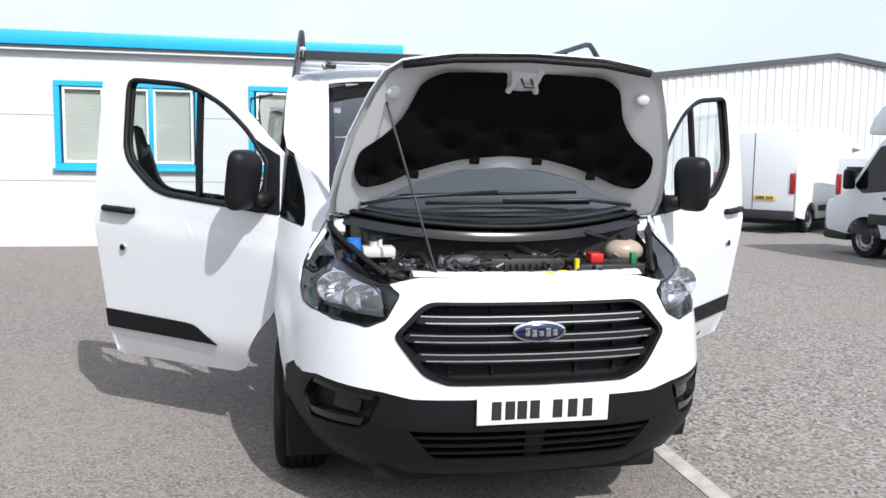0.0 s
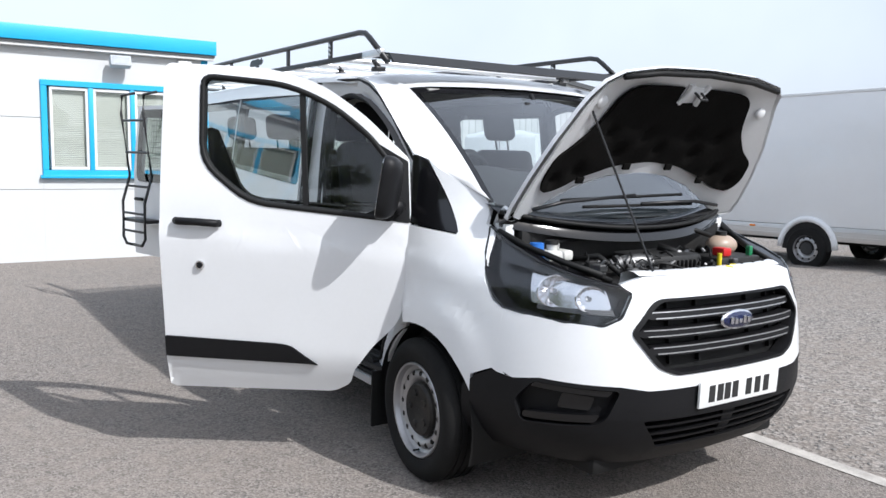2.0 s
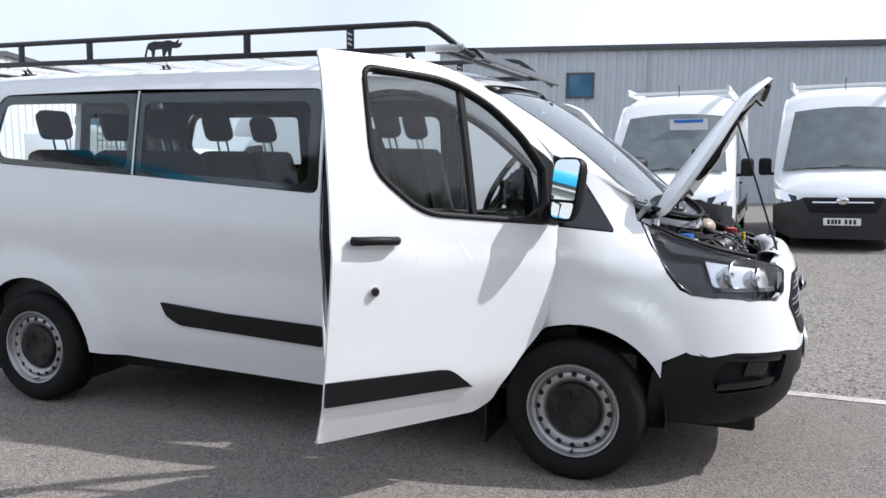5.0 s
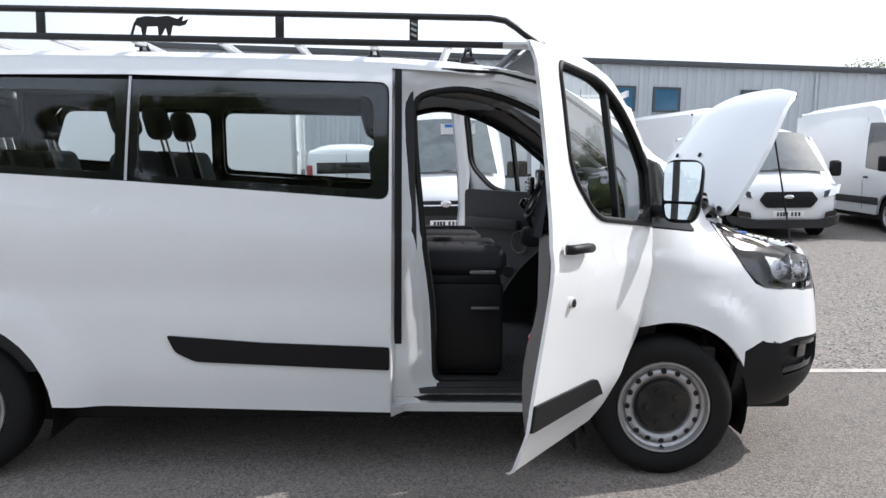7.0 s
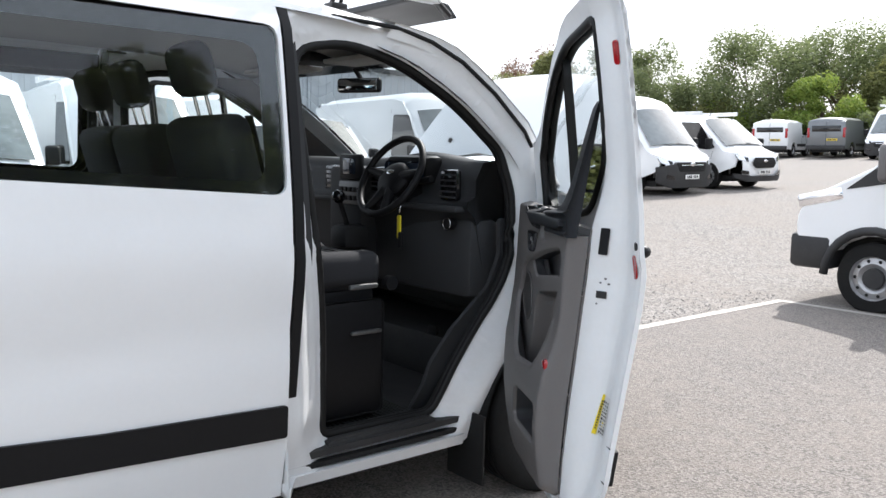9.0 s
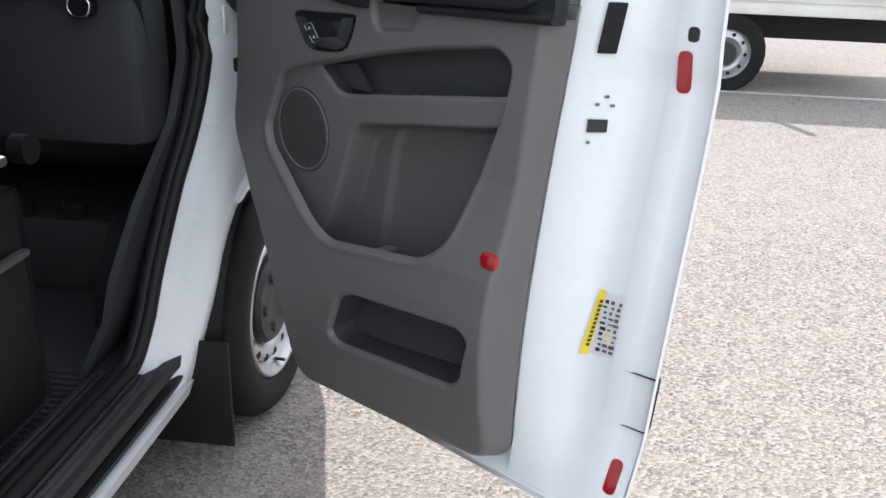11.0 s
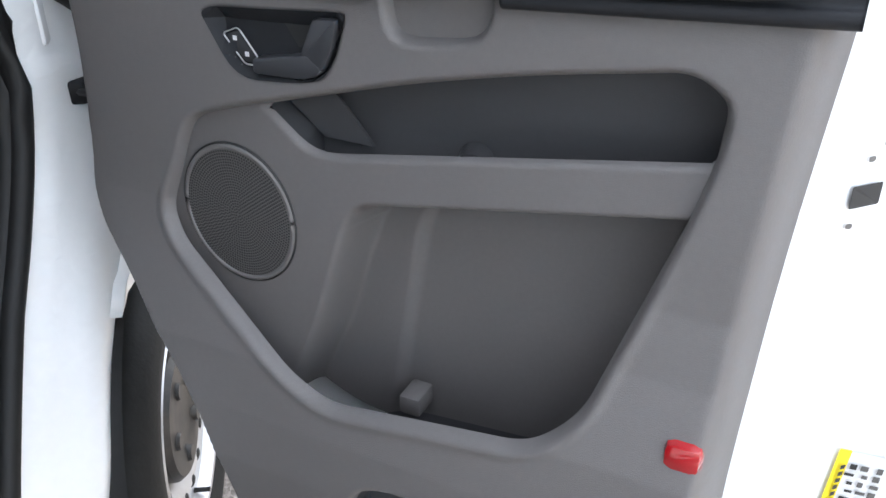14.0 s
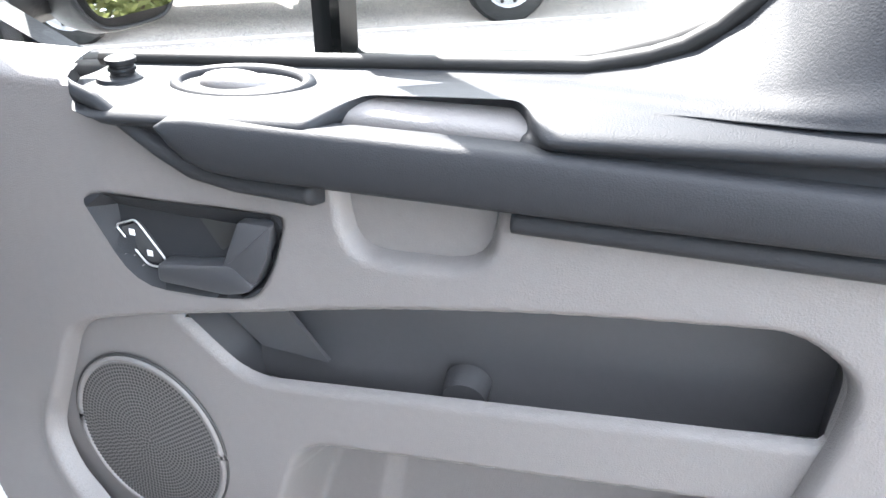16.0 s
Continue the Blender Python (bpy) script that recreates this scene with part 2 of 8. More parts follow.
def sheet(outline, holes=(), step=.08, place=None, out=None, depth=.015):
    """A skin cut from an outline (with holes) in two coordinates, laid onto place(u, v), its rims turned in by depth along out(u, v)."""
    bm = bmesh.new()
    for loop in (outline, *holes):
        vs = [bm.verts.new((u, v, 0)) for u, v in loop]
        for i in range(len(vs)):
            bm.edges.new((vs[i - 1], vs[i]))
    bmesh.ops.triangle_fill(bm, use_beauty=True, use_dissolve=False, edges=bm.edges[:])
    us, vs = [p[0] for p in outline], [p[1] for p in outline]
    if step:
        for axis, lo, hi in ((0, min(us), max(us)), (1, min(vs), max(vs))):
            n = int((hi - lo) / step) + 1
            no = (1, 0, 0) if axis == 0 else (0, 1, 0)
            for k in range(1, n):
                c = lo + (hi - lo) * k / n
                co = (c, 0, 0) if axis == 0 else (0, c, 0)
                bmesh.ops.bisect_plane(bm, geom=bm.verts[:] + bm.edges[:] + bm.faces[:], plane_co=co, plane_no=no, dist=1e-5)
    flat = {v: (v.co.x, v.co.y) for v in bm.verts}
    rim = [e for e in bm.edges if len(e.link_faces) == 1]
    for e in rim:
        e.smooth = False
    for v, (u, w) in flat.items():
        v.co = Vector(place(u, w)) if place else Vector((u, w, 0))
    bm.normal_update()
    if out is not None:
        big = max(bm.faces, key=lambda q: q.calc_area())
        u, w = flat[big.verts[0]]
        if big.normal.dot(Vector(out(u, w))) < 0:
            bmesh.ops.reverse_faces(bm, faces=bm.faces[:])
        if depth:
            made = {}
            for e in rim:
                a, b = e.verts
                for v in (a, b):
                    if v not in made:
                        made[v] = bm.verts.new(v.co - Vector(out(*flat[v])).normalized() * depth)
                try:
                    bm.faces.new((b, a, made[a], made[b]))
                except ValueError:
                    pass
            for e in rim:
                e.smooth = False
    return bm


def extrude(outline, h, axis="z", at=0.0, bev=0.0):
    """A slab cut from an outline, h thick along an axis: the outline's two coordinates are the other two, in order."""
    def place(u, v, w):
        return (u, v, w) if axis == "z" else (w, u, v) if axis == "x" else (u, w, v)
    bm = bmesh.new()
    vs = [bm.verts.new(place(u, v, at)) for u, v in outline]
    face = bm.faces.new(vs)
    r = bmesh.ops.extrude_face_region(bm, geom=[face])
    d = Vector(place(0, 0, h))
    for v in r["geom"]:
        if isinstance(v, bmesh.types.BMVert):
            v.co += d
    bmesh.ops.recalc_face_normals(bm, faces=bm.faces[:])
    if bev:
        es = [e for e in bm.edges if e.calc_face_angle(0) > .9]
        bmesh.ops.bevel(bm, geom=es, offset=bev, segments=2, profile=.5, affect="EDGES")
    return bm


def ring_lathe(profile, n=48, axis="x"):
    """A turned body round the x axis: profile is a list of (x, radius)."""
    bm = bmesh.new()
    rings = []
    for x, r in profile:
        rings.append([bm.verts.new((x, r * math.cos(2 * math.pi * k / n), r * math.sin(2 * math.pi * k / n))) for k in range(n)])
    for a, b in zip(rings, rings[1:]):
        for k in range(n):
            bm.faces.new((a[k], a[(k + 1) % n], b[(k + 1) % n], b[k]))
    bmesh.ops.recalc_face_normals(bm, faces=bm.faces[:])
    return bm


SLOPE = radians(1.5)
YARD = Matrix.Rotation(SLOPE, 4, "X")


def ground_z(x, y):
    """The tarmac falls gently towards the road; the gravel beside it lies nearly level and rises beyond."""
    tarmac = np.interp(y, [-48, -8, 9.5], [-8 * math.tan(SLOPE) + .8, -8 * math.tan(SLOPE), 9.5 * math.tan(SLOPE)])
    gravel = np.interp(y, [-48, -40, -18, -9, .5, 9.5, 20], [.95, .80, .27, .02, .015, -.12, -.10])
    k = min(1.0, max(0.0, (x - 1.2) / 5.0))
    k = k * k * (3 - 2 * k)
    return float(tarmac + (gravel - tarmac) * k)


# ---- ground ----
def speckled(name, base, stones, light, rough=.9, size=90.0, patch=.35, bump=.5):
    """Loose or bound stone: single grains by cell, wear and dust in patches."""
    m = bpy.data.materials.new(name)
    m.use_nodes = True
    t = m.node_tree
    b = t.nodes["Principled BSDF"]
    b.inputs["Roughness"].default_value, b.inputs["Diffuse Roughness"].default_value, b.inputs["Specular IOR Level"].default_value = rough, .35, .35
    tc = t.nodes.new("ShaderNodeTexCoord")
    cells = t.nodes.new("ShaderNodeTexVoronoi")
    cells.inputs["Scale"].default_value = size
    big, mid = t.nodes.new("ShaderNodeTexNoise"), t.nodes.new("ShaderNodeTexNoise")
    big.inputs["Scale"].default_value, big.inputs["Detail"].default_value = .45, 6
    mid.inputs["Scale"].default_value, mid.inputs["Detail"].default_value = 9, 5
    for n in (cells, big, mid):
        t.links.new(tc.outputs["Object"], n.inputs["Vector"])
    sep = t.nodes.new("ShaderNodeSeparateColor")
    t.links.new(cells.outputs["Color"], sep.inputs[0])
    grain = t.nodes.new("ShaderNodeMixRGB")
    grain.inputs[1].default_value, grain.inputs[2].default_value = (*base, 1), (*stones, 1)
    t.links.new(sep.outputs[0], grain.inputs[0])
    add = t.nodes.new("ShaderNodeMath")
    t.links.new(big.outputs["Fac"], add.inputs[0])
    t.links.new(mid.outputs["Fac"], add.inputs[1])
    rng = t.nodes.new("ShaderNodeMapRange")
    rng.inputs["From Min"].default_value, rng.inputs["From Max"].default_value, rng.inputs["To Max"].default_value = .8, 1.25, patch
    t.links.new(add.outputs[0], rng.inputs["Value"])
    dust = t.nodes.new("ShaderNodeMixRGB")
    dust.inputs[2].default_value = (*light, 1)
    t.links.new(rng.outputs["Result"], dust.inputs[0])
    t.links.new(grain.outputs[0], dust.inputs[1])
    t.links.new(dust.outputs[0], b.inputs["Base Color"])
    bp = t.nodes.new("ShaderNodeBump")
    bp.inputs["Strength"].default_value, bp.inputs["Distance"].default_value = bump, .006
    t.links.new(cells.outputs["Distance"], bp.inputs["Height"])
    t.links.new(bp.outputs[0], b.inputs["Normal"])
    return m


M["tarmac"] = speckled("worn_tarmac", (.085, .076, .070), (.30, .27, .245), (.25, .215, .185), size=105, patch=.5, bump=.7)
M["gravel"] = speckled("grey_gravel", (.075, .070, .066), (.37, .34, .31), (.24, .205, .175), size=52, patch=.7, bump=1.0)
M["line"] = mat("worn_white_line", (.46, .43, .39), .85, vary=.25, scale=9, fine=90, dirt=(.22, .20, .18), dirt_amount=.75)

bm = bmesh.new()
gx = [-400, -150, -60, -25, -12, -6, -3, -1, 1.04, 1.6, 2.2, 2.8, 3.4, 4, 4.6, 5.2, 5.8, 6.4, 10, 16, 25, 40, 80, 200, 400]
gy = [-400, -150, -80, -48, -40, -30, -24, -18, -14, -12, -9, -8, -6, -4, -2, 0, 2, 4, 6, 8, 9.5, 14, 20, 30, 80, 200, 400]
grid = [[bm.verts.new((x, y, ground_z(x, y))) for x in gx] for y in gy]
for j in range(len(gy) - 1):
    for i in range(len(gx) - 1):
        fc = bm.faces.new((grid[j][i], grid[j][i + 1], grid[j + 1][i + 1], grid[j + 1][i]))
        fc.material_index = 1 if gx[i] >= 1 else 0
tagged(part("ground", bm, ["tarmac", "gravel"], smooth=False), "worn tarmac yard running into grey gravel", "ground", kind="structure")


def flat_strip(name, pts, label):
    """Paint on the ground, laid just above it."""
    bm = bmesh.new()
    n = len(pts) // 2
    a = [bm.verts.new((x, y, ground_z(x, y) + .004)) for x, y in pts[:n]]
    b = [bm.verts.new((x, y, ground_z(x, y) + .004)) for x, y in pts[n:]]
    for i in range(n - 1):
        bm.faces.new((a[i], a[i + 1], b[i + 1], b[i]))
    return tagged(part(name, bm, "line", smooth=False), label, "road marking", kind="structure")


ys = list(np.linspace(-5.76, 2.5, 16))
flat_strip("bay_line", [(.93, y) for y in ys] + [(1.03, y) for y in ys], "worn white painted bay line on the tarmac")
xs = list(np.linspace(-7, .93, 10))
flat_strip("cross_line", [(x, -5.66) for x in xs] + [(x, -5.76) for x in xs], "white painted line across the yard")

# ---- office with blue trim ----
OY, OB = 8.38, .215
office = root("office_building", pose(0, OY, OB), "white panelled office with sky-blue fascia and window frames", "building")
OX0, OX1, OTOP = -16.0, .70, 2.80
WINS = [(-7.15, -5.2), (-4.05, -2.09), (-1.415, .30), (-10.2, -8.3)]
WZ0, WZ1 = 1.10, 2.32
for z0, z1 in ((-.25, .925), (.931, 1.835), (1.841, OTOP)):
    cuts = sorted(WINS)
    x = OX0
    spans = []
    for a, b in cuts:
        spans.append((x, a, z0, z1))
        if z0 < WZ0:
            spans.append((a, b, z0, min(z1, WZ0)))
        if z1 > WZ1:
            spans.append((a, b, max(z0, WZ1), z1))
        x = b
    spans.append((x, OX1, z0, z1))
    for a, b, c, d in spans:
        if d - c > .01:
            part("wall_panel", block(a, b, 0, .12, c, d, .002, seg=1), "white_clad", office)
part("wall_end", block(OX1 - .12, OX1, .12, 14, -.25, OTOP), "white_clad", office)
part("wall_back", block(OX0, OX1, 13.9, 14, -.25, OTOP), "white_clad", office)
part("wall_far_end", block(OX0, OX0 + .12, .12, 13.9, -.25, OTOP), "white_clad", office)
part("roof", block(OX0, OX1 - .12, .12, 13.9, OTOP - .1, OTOP - .02), "grey_clad", office)
part("fascia", block(OX0 - .1, OX1 + .12, -.14, -.02, OTOP - .02, OTOP + .17, .008), "blue_paint", office, "sky-blue fascia")
part("fascia_end", block(OX1 + .0, OX1 + .12, -.02, 14, OTOP - .02, OTOP + .17, .008), "blue_paint", office)
part("soffit", block(OX0, OX1 + .1, -.12, .02, OTOP - .05, OTOP - .022), "dark_grey", office)
part("drip_trim", block(OX0 - .08, OX1 + .1, -.10, -.004, OTOP - .09, OTOP - .052, .004), "upvc", office)
part("corner_trim", block(OX1 - .06, OX1 + .03, -.012, .06, -.2, OTOP - .06, .005), "blue_paint", office)
for a, b in WINS:
    bm = bmesh.new()
    for x0, x1, z0, z1 in ((a, b, WZ0, WZ0 + .075), (a, b, WZ1 - .075, WZ1), (a, a + .075, WZ0 + .076, WZ1 - .076), (b - .075, b, WZ0 + .076, WZ1 - .076)):
        box(bm, x0, x1, -.03, .06, z0, z1, .006, seg=1)
    win = part("window", bm, "blue_paint", office, "sky-blue framed window with blinds")
    part("sill", block(a - .03, b + .03, -.07, -.0, WZ0 - .03, WZ0 + .012, .006), "blue_paint", win)
    n = 3
    w = (b - a - .15) / n
    for k in range(n):
        x0, x1 = a + .075 + w * k, a + .075 + w * (k + 1)
        if k:
            part("mullion", block(x0 - .03, x0 + .03, -.025, .05, WZ0 + .076, WZ1 - .076, .005), "blue_paint", win)
        bm = bmesh.new()
        g = .032 if k else .0
        for c0, c1, d0, d1 in ((x0 + .03, x1 - .03, WZ0 + .08, WZ0 + .12), (x0 + .03, x1 - .03, WZ1 - .12, WZ1 - .08), (x0 + .03, x0 + .065, WZ0 + .121, WZ1 - .121), (x1 - .065, x1 - .03, WZ0 + .121, WZ1 - .121)):
            box(bm, c0, c1, -.008, .04, d0, d1, .004, seg=1)
        part("casement", bm, "upvc", win)
        pane = part("pane", block(x0 + .06, x1 - .06, .012, .018, WZ0 + .115, WZ1 - .115), "clear", win)
        pane.visible_shadow = False
        bm = bmesh.new()
        z = WZ0 + .10
        while z < WZ1 - .10:
            box(bm, x0 + .02, x1 - .02, .055, .075, z, z + .020, m=None)
            z += .024
        part("blind", bm, "blind", win, "pale horizontal blind", smooth=False)
    # added dark sheet stands in for the unlit room behind the blinds
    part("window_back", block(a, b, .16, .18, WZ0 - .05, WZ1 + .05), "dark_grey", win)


def wall_light(x, z):
    ob = root("floodlight", pose(x, OY, OB + z), "grey floodlight on the office wall", "light")
    part("bracket", block(-.03, .03, -.10, 0, .05, .10, .005), "metal_dark", ob)
    part("housing", block(-.13, .13, -.22, -.10, -.09, .05, .015, pose(0, 0, 0, -18)), "grey_clad", ob)
    part("lamp_glass", block(-.11, .11, -.226, -.22, -.07, .03, 0, pose(0, 0, 0, -18)), "lens", ob)


wall_light(-.47, 2.56)
wall_light(-8.0, 2.56)
ob = root("alarm_box", pose(.40, OY, OB + 2.55), "white alarm box on the office wall", "alarm")
part("case", block(-.09, .09, -.07, 0, -.13, .13, .012), "upvc", ob)
part("beacon", block(-.05, .05, -.10, -.07, -.03, .03, .01), "metal_dark", ob)


# ---- sheds with ribbed cladding ----
def ribbed(x0, x1, z0, top, pitch=.33, depth=.035):
    """Cladding in the x-z plane, with upright ribs; top(x) gives its height."""
    bm = bmesh.new()
    prof, x = [], x0
    while x < x1 - 1e-6:
        for dx, d in ((0, 0), (.42 * pitch, 0), (.5 * pitch, -depth), (.92 * pitch, -depth)):
            if x + dx <= x1:
                prof.append((x + dx, d))
        x += pitch
    prof.append((x1, 0))
    lo = [bm.verts.new((x, d, z0)) for x, d in prof]
    hi = [bm.verts.new((x, d, top(x))) for x, d in prof]
    for i in range(len(prof) - 1):
        bm.faces.new((lo[i], lo[i + 1], hi[i + 1], hi[i]))
    return bm


def shed_window(parent, x, z, w=.95, h=.85, glass_="tint", frame="dark_grey"):
    bm = bmesh.new()
    for a, b, c, d in ((x, x + w, z, z + .07), (x, x + w, z + h - .07, z + h), (x, x + .07, z + .071, z + h - .071), (x + w - .07, x + w, z + .071, z + h - .071)):
        box(bm, a, b, -.09, -.02, c, d)
    win = part("window", bm, frame, parent, smooth=False)
    part("pane", block(x + .06, x + w - .06, -.062, -.05, z + .06, z + h - .06), M["shed_glass"], win)
    return win


M["shed_glass"] = mat("blue_window_glass", (.06, .16, .26), .06, vary=.3, scale=1.5, coat=.8)
shed = root("grey_shed", pose(23.1, 9.9, .25, 0, 0, -90) @ Matrix.Rotation(radians(2.43), 4, "Y"), "long grey ribbed metal shed with small windows", "building")
part("wall_front", ribbed(0, 28.5, -.6, lambda x: 5.13), "grey_clad", shed, smooth=False)
part("wall_side", block(-.02, 0, .05, 16, -.6, 5.08), "grey_clad", shed)
part("wall_side", block(28.5, 28.52, .05, 16, -.6, 5.08), "grey_clad", shed)
part("wall_back", block(0, 28.5, 16, 16.05, -.6, 5.05), "grey_clad", shed)
part("roof", block(-.1, 28.6, -.1, 16.1, 5.09, 5.13), "grey_clad", shed)
part("eaves_trim", block(-.12, 28.62, -.16, -.05, 5.05, 5.23, .01), "dark_grey", shed, "dark eaves trim")
for x, kind in ((4.6, "shed_glass"), (15.6, 0), (17.15, 0), (20.2, 1)):
    shed_window(shed, x, 3.50)
for x in (7.2, 14.9, 22.8):
    part("downpipe", cyl(bmesh.new(), (x, -.10, -.4), (x, -.10, 4.95), .05), "grey_clad", shed)
gable = root("gabled_shed", pose(29.86, 38.0, 1.0, 0, 0, 1), "large white gabled metal shed with dark verge trim", "building")
part("wall_gable", ribbed(-15, 15, -1.5, lambda x: 6.7 - abs(x) * .132, .5, .05), "white_clad", gable, smooth=False)
for sg in (-1, 1):
    part("verge_trim", extrude([(0, 6.66), (sg * 15.3, 6.66 - 15.3 * .132), (sg * 15.3, 6.93 - 15.3 * .132), (0, 6.93)], .3, "y", -.25), "dark_grey", gable, smooth=False)
    part("roof_slope", extrude([(0, 6.8), (sg * 15.3, 6.8 - 15.3 * .132), (sg * 15.3, 6.88 - 15.3 * .132), (0, 6.88)], 28, "y", .1), "grey_clad", gable, smooth=False)
    part("wall_side", block(*sorted((sg * 14.95, sg * 15)), .1, 28, -1.5, 4.6), "white_clad", gable)
shed_window(gable, 4.9, 2.4, 1.0, 1.2)
shed_window(gable, 6.0, 2.4, 1.0, 1.2)

# ---- loose stones on the gravel and along the tarmac's edge ----
rnd = random.Random(77)
verts, faces = [], []
for k in range(5200):
    edge = k % 5 == 0
    x = 1.06 + abs(rnd.gauss(0, .25)) if edge else rnd.uniform(1.1, 7.5)
    x = x if k % 9 else rnd.uniform(-5, 1)
    y, r = rnd.uniform(-6, 4), rnd.uniform(.006, .017) if k % 9 else rnd.uniform(.003, .007)
    z, i, a = ground_z(x, y), len(verts), rnd.uniform(0, 6.28)
    ring = [(x + r * rnd.uniform(.7, 1.2) * math.cos(a + j * 1.257), y + r * rnd.uniform(.7, 1.2) * math.sin(a + j * 1.257), z + r * rnd.uniform(.05, .35)) for j in range(5)]
    verts += ring + [(x + r * rnd.uniform(-.3, .3), y + r * rnd.uniform(-.3, .3), z + r * rnd.uniform(.6, .9))]
    faces += [(i + j, i + (j + 1) % 5, i + 5) for j in range(5)]
me = bpy.data.meshes.new("loose_stones")
me.from_pydata(verts, [], faces)
M["stone"] = mat("loose_stone", (.24, .225, .21), .9, vary=.5, scale=7, fine=40)
me.materials.append(M["stone"])
tagged(new("loose_stones", me), "small grey loose stones lying on gravel and tarmac", "gravel", kind="stuff")

# ---- the van's skin: an outline in plan, drawn in more or less at each height ----
PLAN = [(0, -1.02), (.25, -1.008), (.45, -.975), (.62, -.905), (.75, -.80), (.85, -.65), (.915, -.47), (.955, -.28), (.978, -.05),
        (.988, .25), (.992, .7), (.993, 1.4), (.993, 2.6), (.985, 3.3), (.972, 3.75), (.95, 3.88)]


def catmull(pts, n=24):
    p = np.array([2 * np.array(pts[0]) - np.array(pts[1])] + [np.array(q, float) for q in pts] + [2 * np.array(pts[-1]) - np.array(pts[-2])], float)
    out = []
    for i in range(1, len(p) - 2):
        for k in range(n):
            t = k / n
            a, b, c, d = p[i - 1], p[i], p[i + 1], p[i + 2]
            out.append(.5 * (2 * b + (c - a) * t + (2 * a - 5 * b + 4 * c - d) * t * t + (3 * b - a - 3 * c + d) * t ** 3))
    out.append(p[-2])
    return np.array(out)


CURVE = catmull(PLAN)
CURVE[0, 0] = 0
ARC = np.r_[0, np.cumsum(np.hypot(*np.diff(CURVE, axis=0).T))]
TAN = np.gradient(CURVE, ARC, axis=0)
TAN[0] = (1, 0)
Z_F = [.24, .30, .36, .42, .50, .62, .75, .88, 1.0, 1.08, 1.15, 1.22, 1.32, 2.0]
I_F = [.17, .10, .05, .02, .00, .00, .012, .03, .06, .11, .19, .27, .36, .7]
Z_S = [.24, .30, .36, .46, .53, .63, .78, .95, 1.05, 1.14, 1.20, 1.30, 1.50, 1.70, 1.85, 1.90, 1.93, 1.96]
I_S = [.185, .168, .145, .095, .066, .052, .030, .004, -.010, -.017, -.017, -.011, .012, .039, .062, .085, .108, .15]


def s_of_y(y):
    return float(np.interp(y, CURVE[:, 1], ARC))


def wrap(s, z, off=0.0):
    """A point of the van's skin: s along the plan's outline from the nose (negative: driver's side), z up, off outwards."""
    a = abs(s)
    x, y = np.interp(a, ARC, CURVE[:, 0]), np.interp(a, ARC, CURVE[:, 1])
    tx, ty = np.interp(a, ARC, TAN[:, 0]), np.interp(a, ARC, TAN[:, 1])
    k = np.hypot(tx, ty)
    w = np.clip((.25 - y) / .80, 0, 1)
    w = w * w * (3 - 2 * w)
    d = off - (w * np.interp(z, Z_F, I_F) + (1 - w) * np.interp(z, Z_S, I_S))
    if y > -.5:
        # shoulder crease, and flares round the wheel arches
        c = np.clip((z - 1.05 - .077 * y) / .026, 0, 1)
        d -= .010 * c * c * (3 - 2 * c) * np.clip((y + .45) / .4, 0, 1)
        for cy in (-.01, 3.3):
            far = np.hypot(y - cy, z - .33)
            r, q = np.clip((.62 - far) / .07, 0, 1), np.clip((1.05 - far) / .60, 0, 1)
            keep = float(np.clip((y - 1.304) / .004, 0, 1)) if cy > 2 else float(np.clip((.16 - y) / .06, 0, 1) * np.clip((y + .5) / .2, 0, 1))
            tuck = .8 * max(0.0, np.interp(z, Z_S, I_S) * (1 - w)) * float(np.clip((.87 - z) / .06, 0, 1))
            q = max(q * q * (3 - 2 * q), .7 * (cy > 2))
            d += (.017 * r * r * (3 - 2 * r) + tuck * q) * keep
    px, py = x + ty / k * d, y - tx / k * d
    return (-px if s < 0 else px, py, z)


def near(poly, y, z):
    """How far (y, z) lies inside a polygon; negative outside."""
    best, inside = 9.0, False
    for i in range(len(poly)):
        ay, az = poly[i - 1][:2]
        by, bz = poly[i][:2]
        dy, dz = by - ay, bz - az
        t = max(0, min(1, ((y - ay) * dy + (z - az) * dz) / (dy * dy + dz * dz + 1e-12)))
        best = min(best, math.hypot(y - ay - t * dy, z - az - t * dz))
        if (az > z) != (bz > z) and y < (bz and ay + (z - az) / (bz - az) * dy):
            inside = not inside
    return best if inside else -best


def ease(t):
    t = max(0.0, min(1.0, t))
    return t * t * (3 - 2 * t)


# ---- the van that the camera goes round ----
van = root("crew_van", YARD, "white crew van with open bonnet, open doors and black roof rack", "van")
S = s_of_y


def dense(poly, step=.05):
    """The same closed outline with points at least every step."""
    out = []
    for i in range(len(poly)):
        a, b = poly[i - 1], poly[i]
        n = max(1, math.ceil(math.hypot(b[0] - a[0], b[1] - a[1]) / step))
        out += [(a[0] + (b[0] - a[0]) * k / n, a[1] + (b[1] - a[1]) * k / n) for k in range(n)]
    return out


def skin(outline, holes=(), sgn=-1, off=0.0, step=.07, depth=.015, in_s=False):
    """A panel of the van's side or nose: outlines in (y, z), or in (s, z) where in_s."""
    def conv(loop):
        return loop if in_s else [(sgn * S(y), z) for y, z in loop]

    def out(u, v):
        a, b = wrap(u, v, .5), wrap(u, v, 0)
        return (a[0] - b[0], a[1] - b[1], 0)
    return sheet(conv(outline), [conv(h) for h in holes], step, lambda u, v: wrap(u, v, off), out, depth)


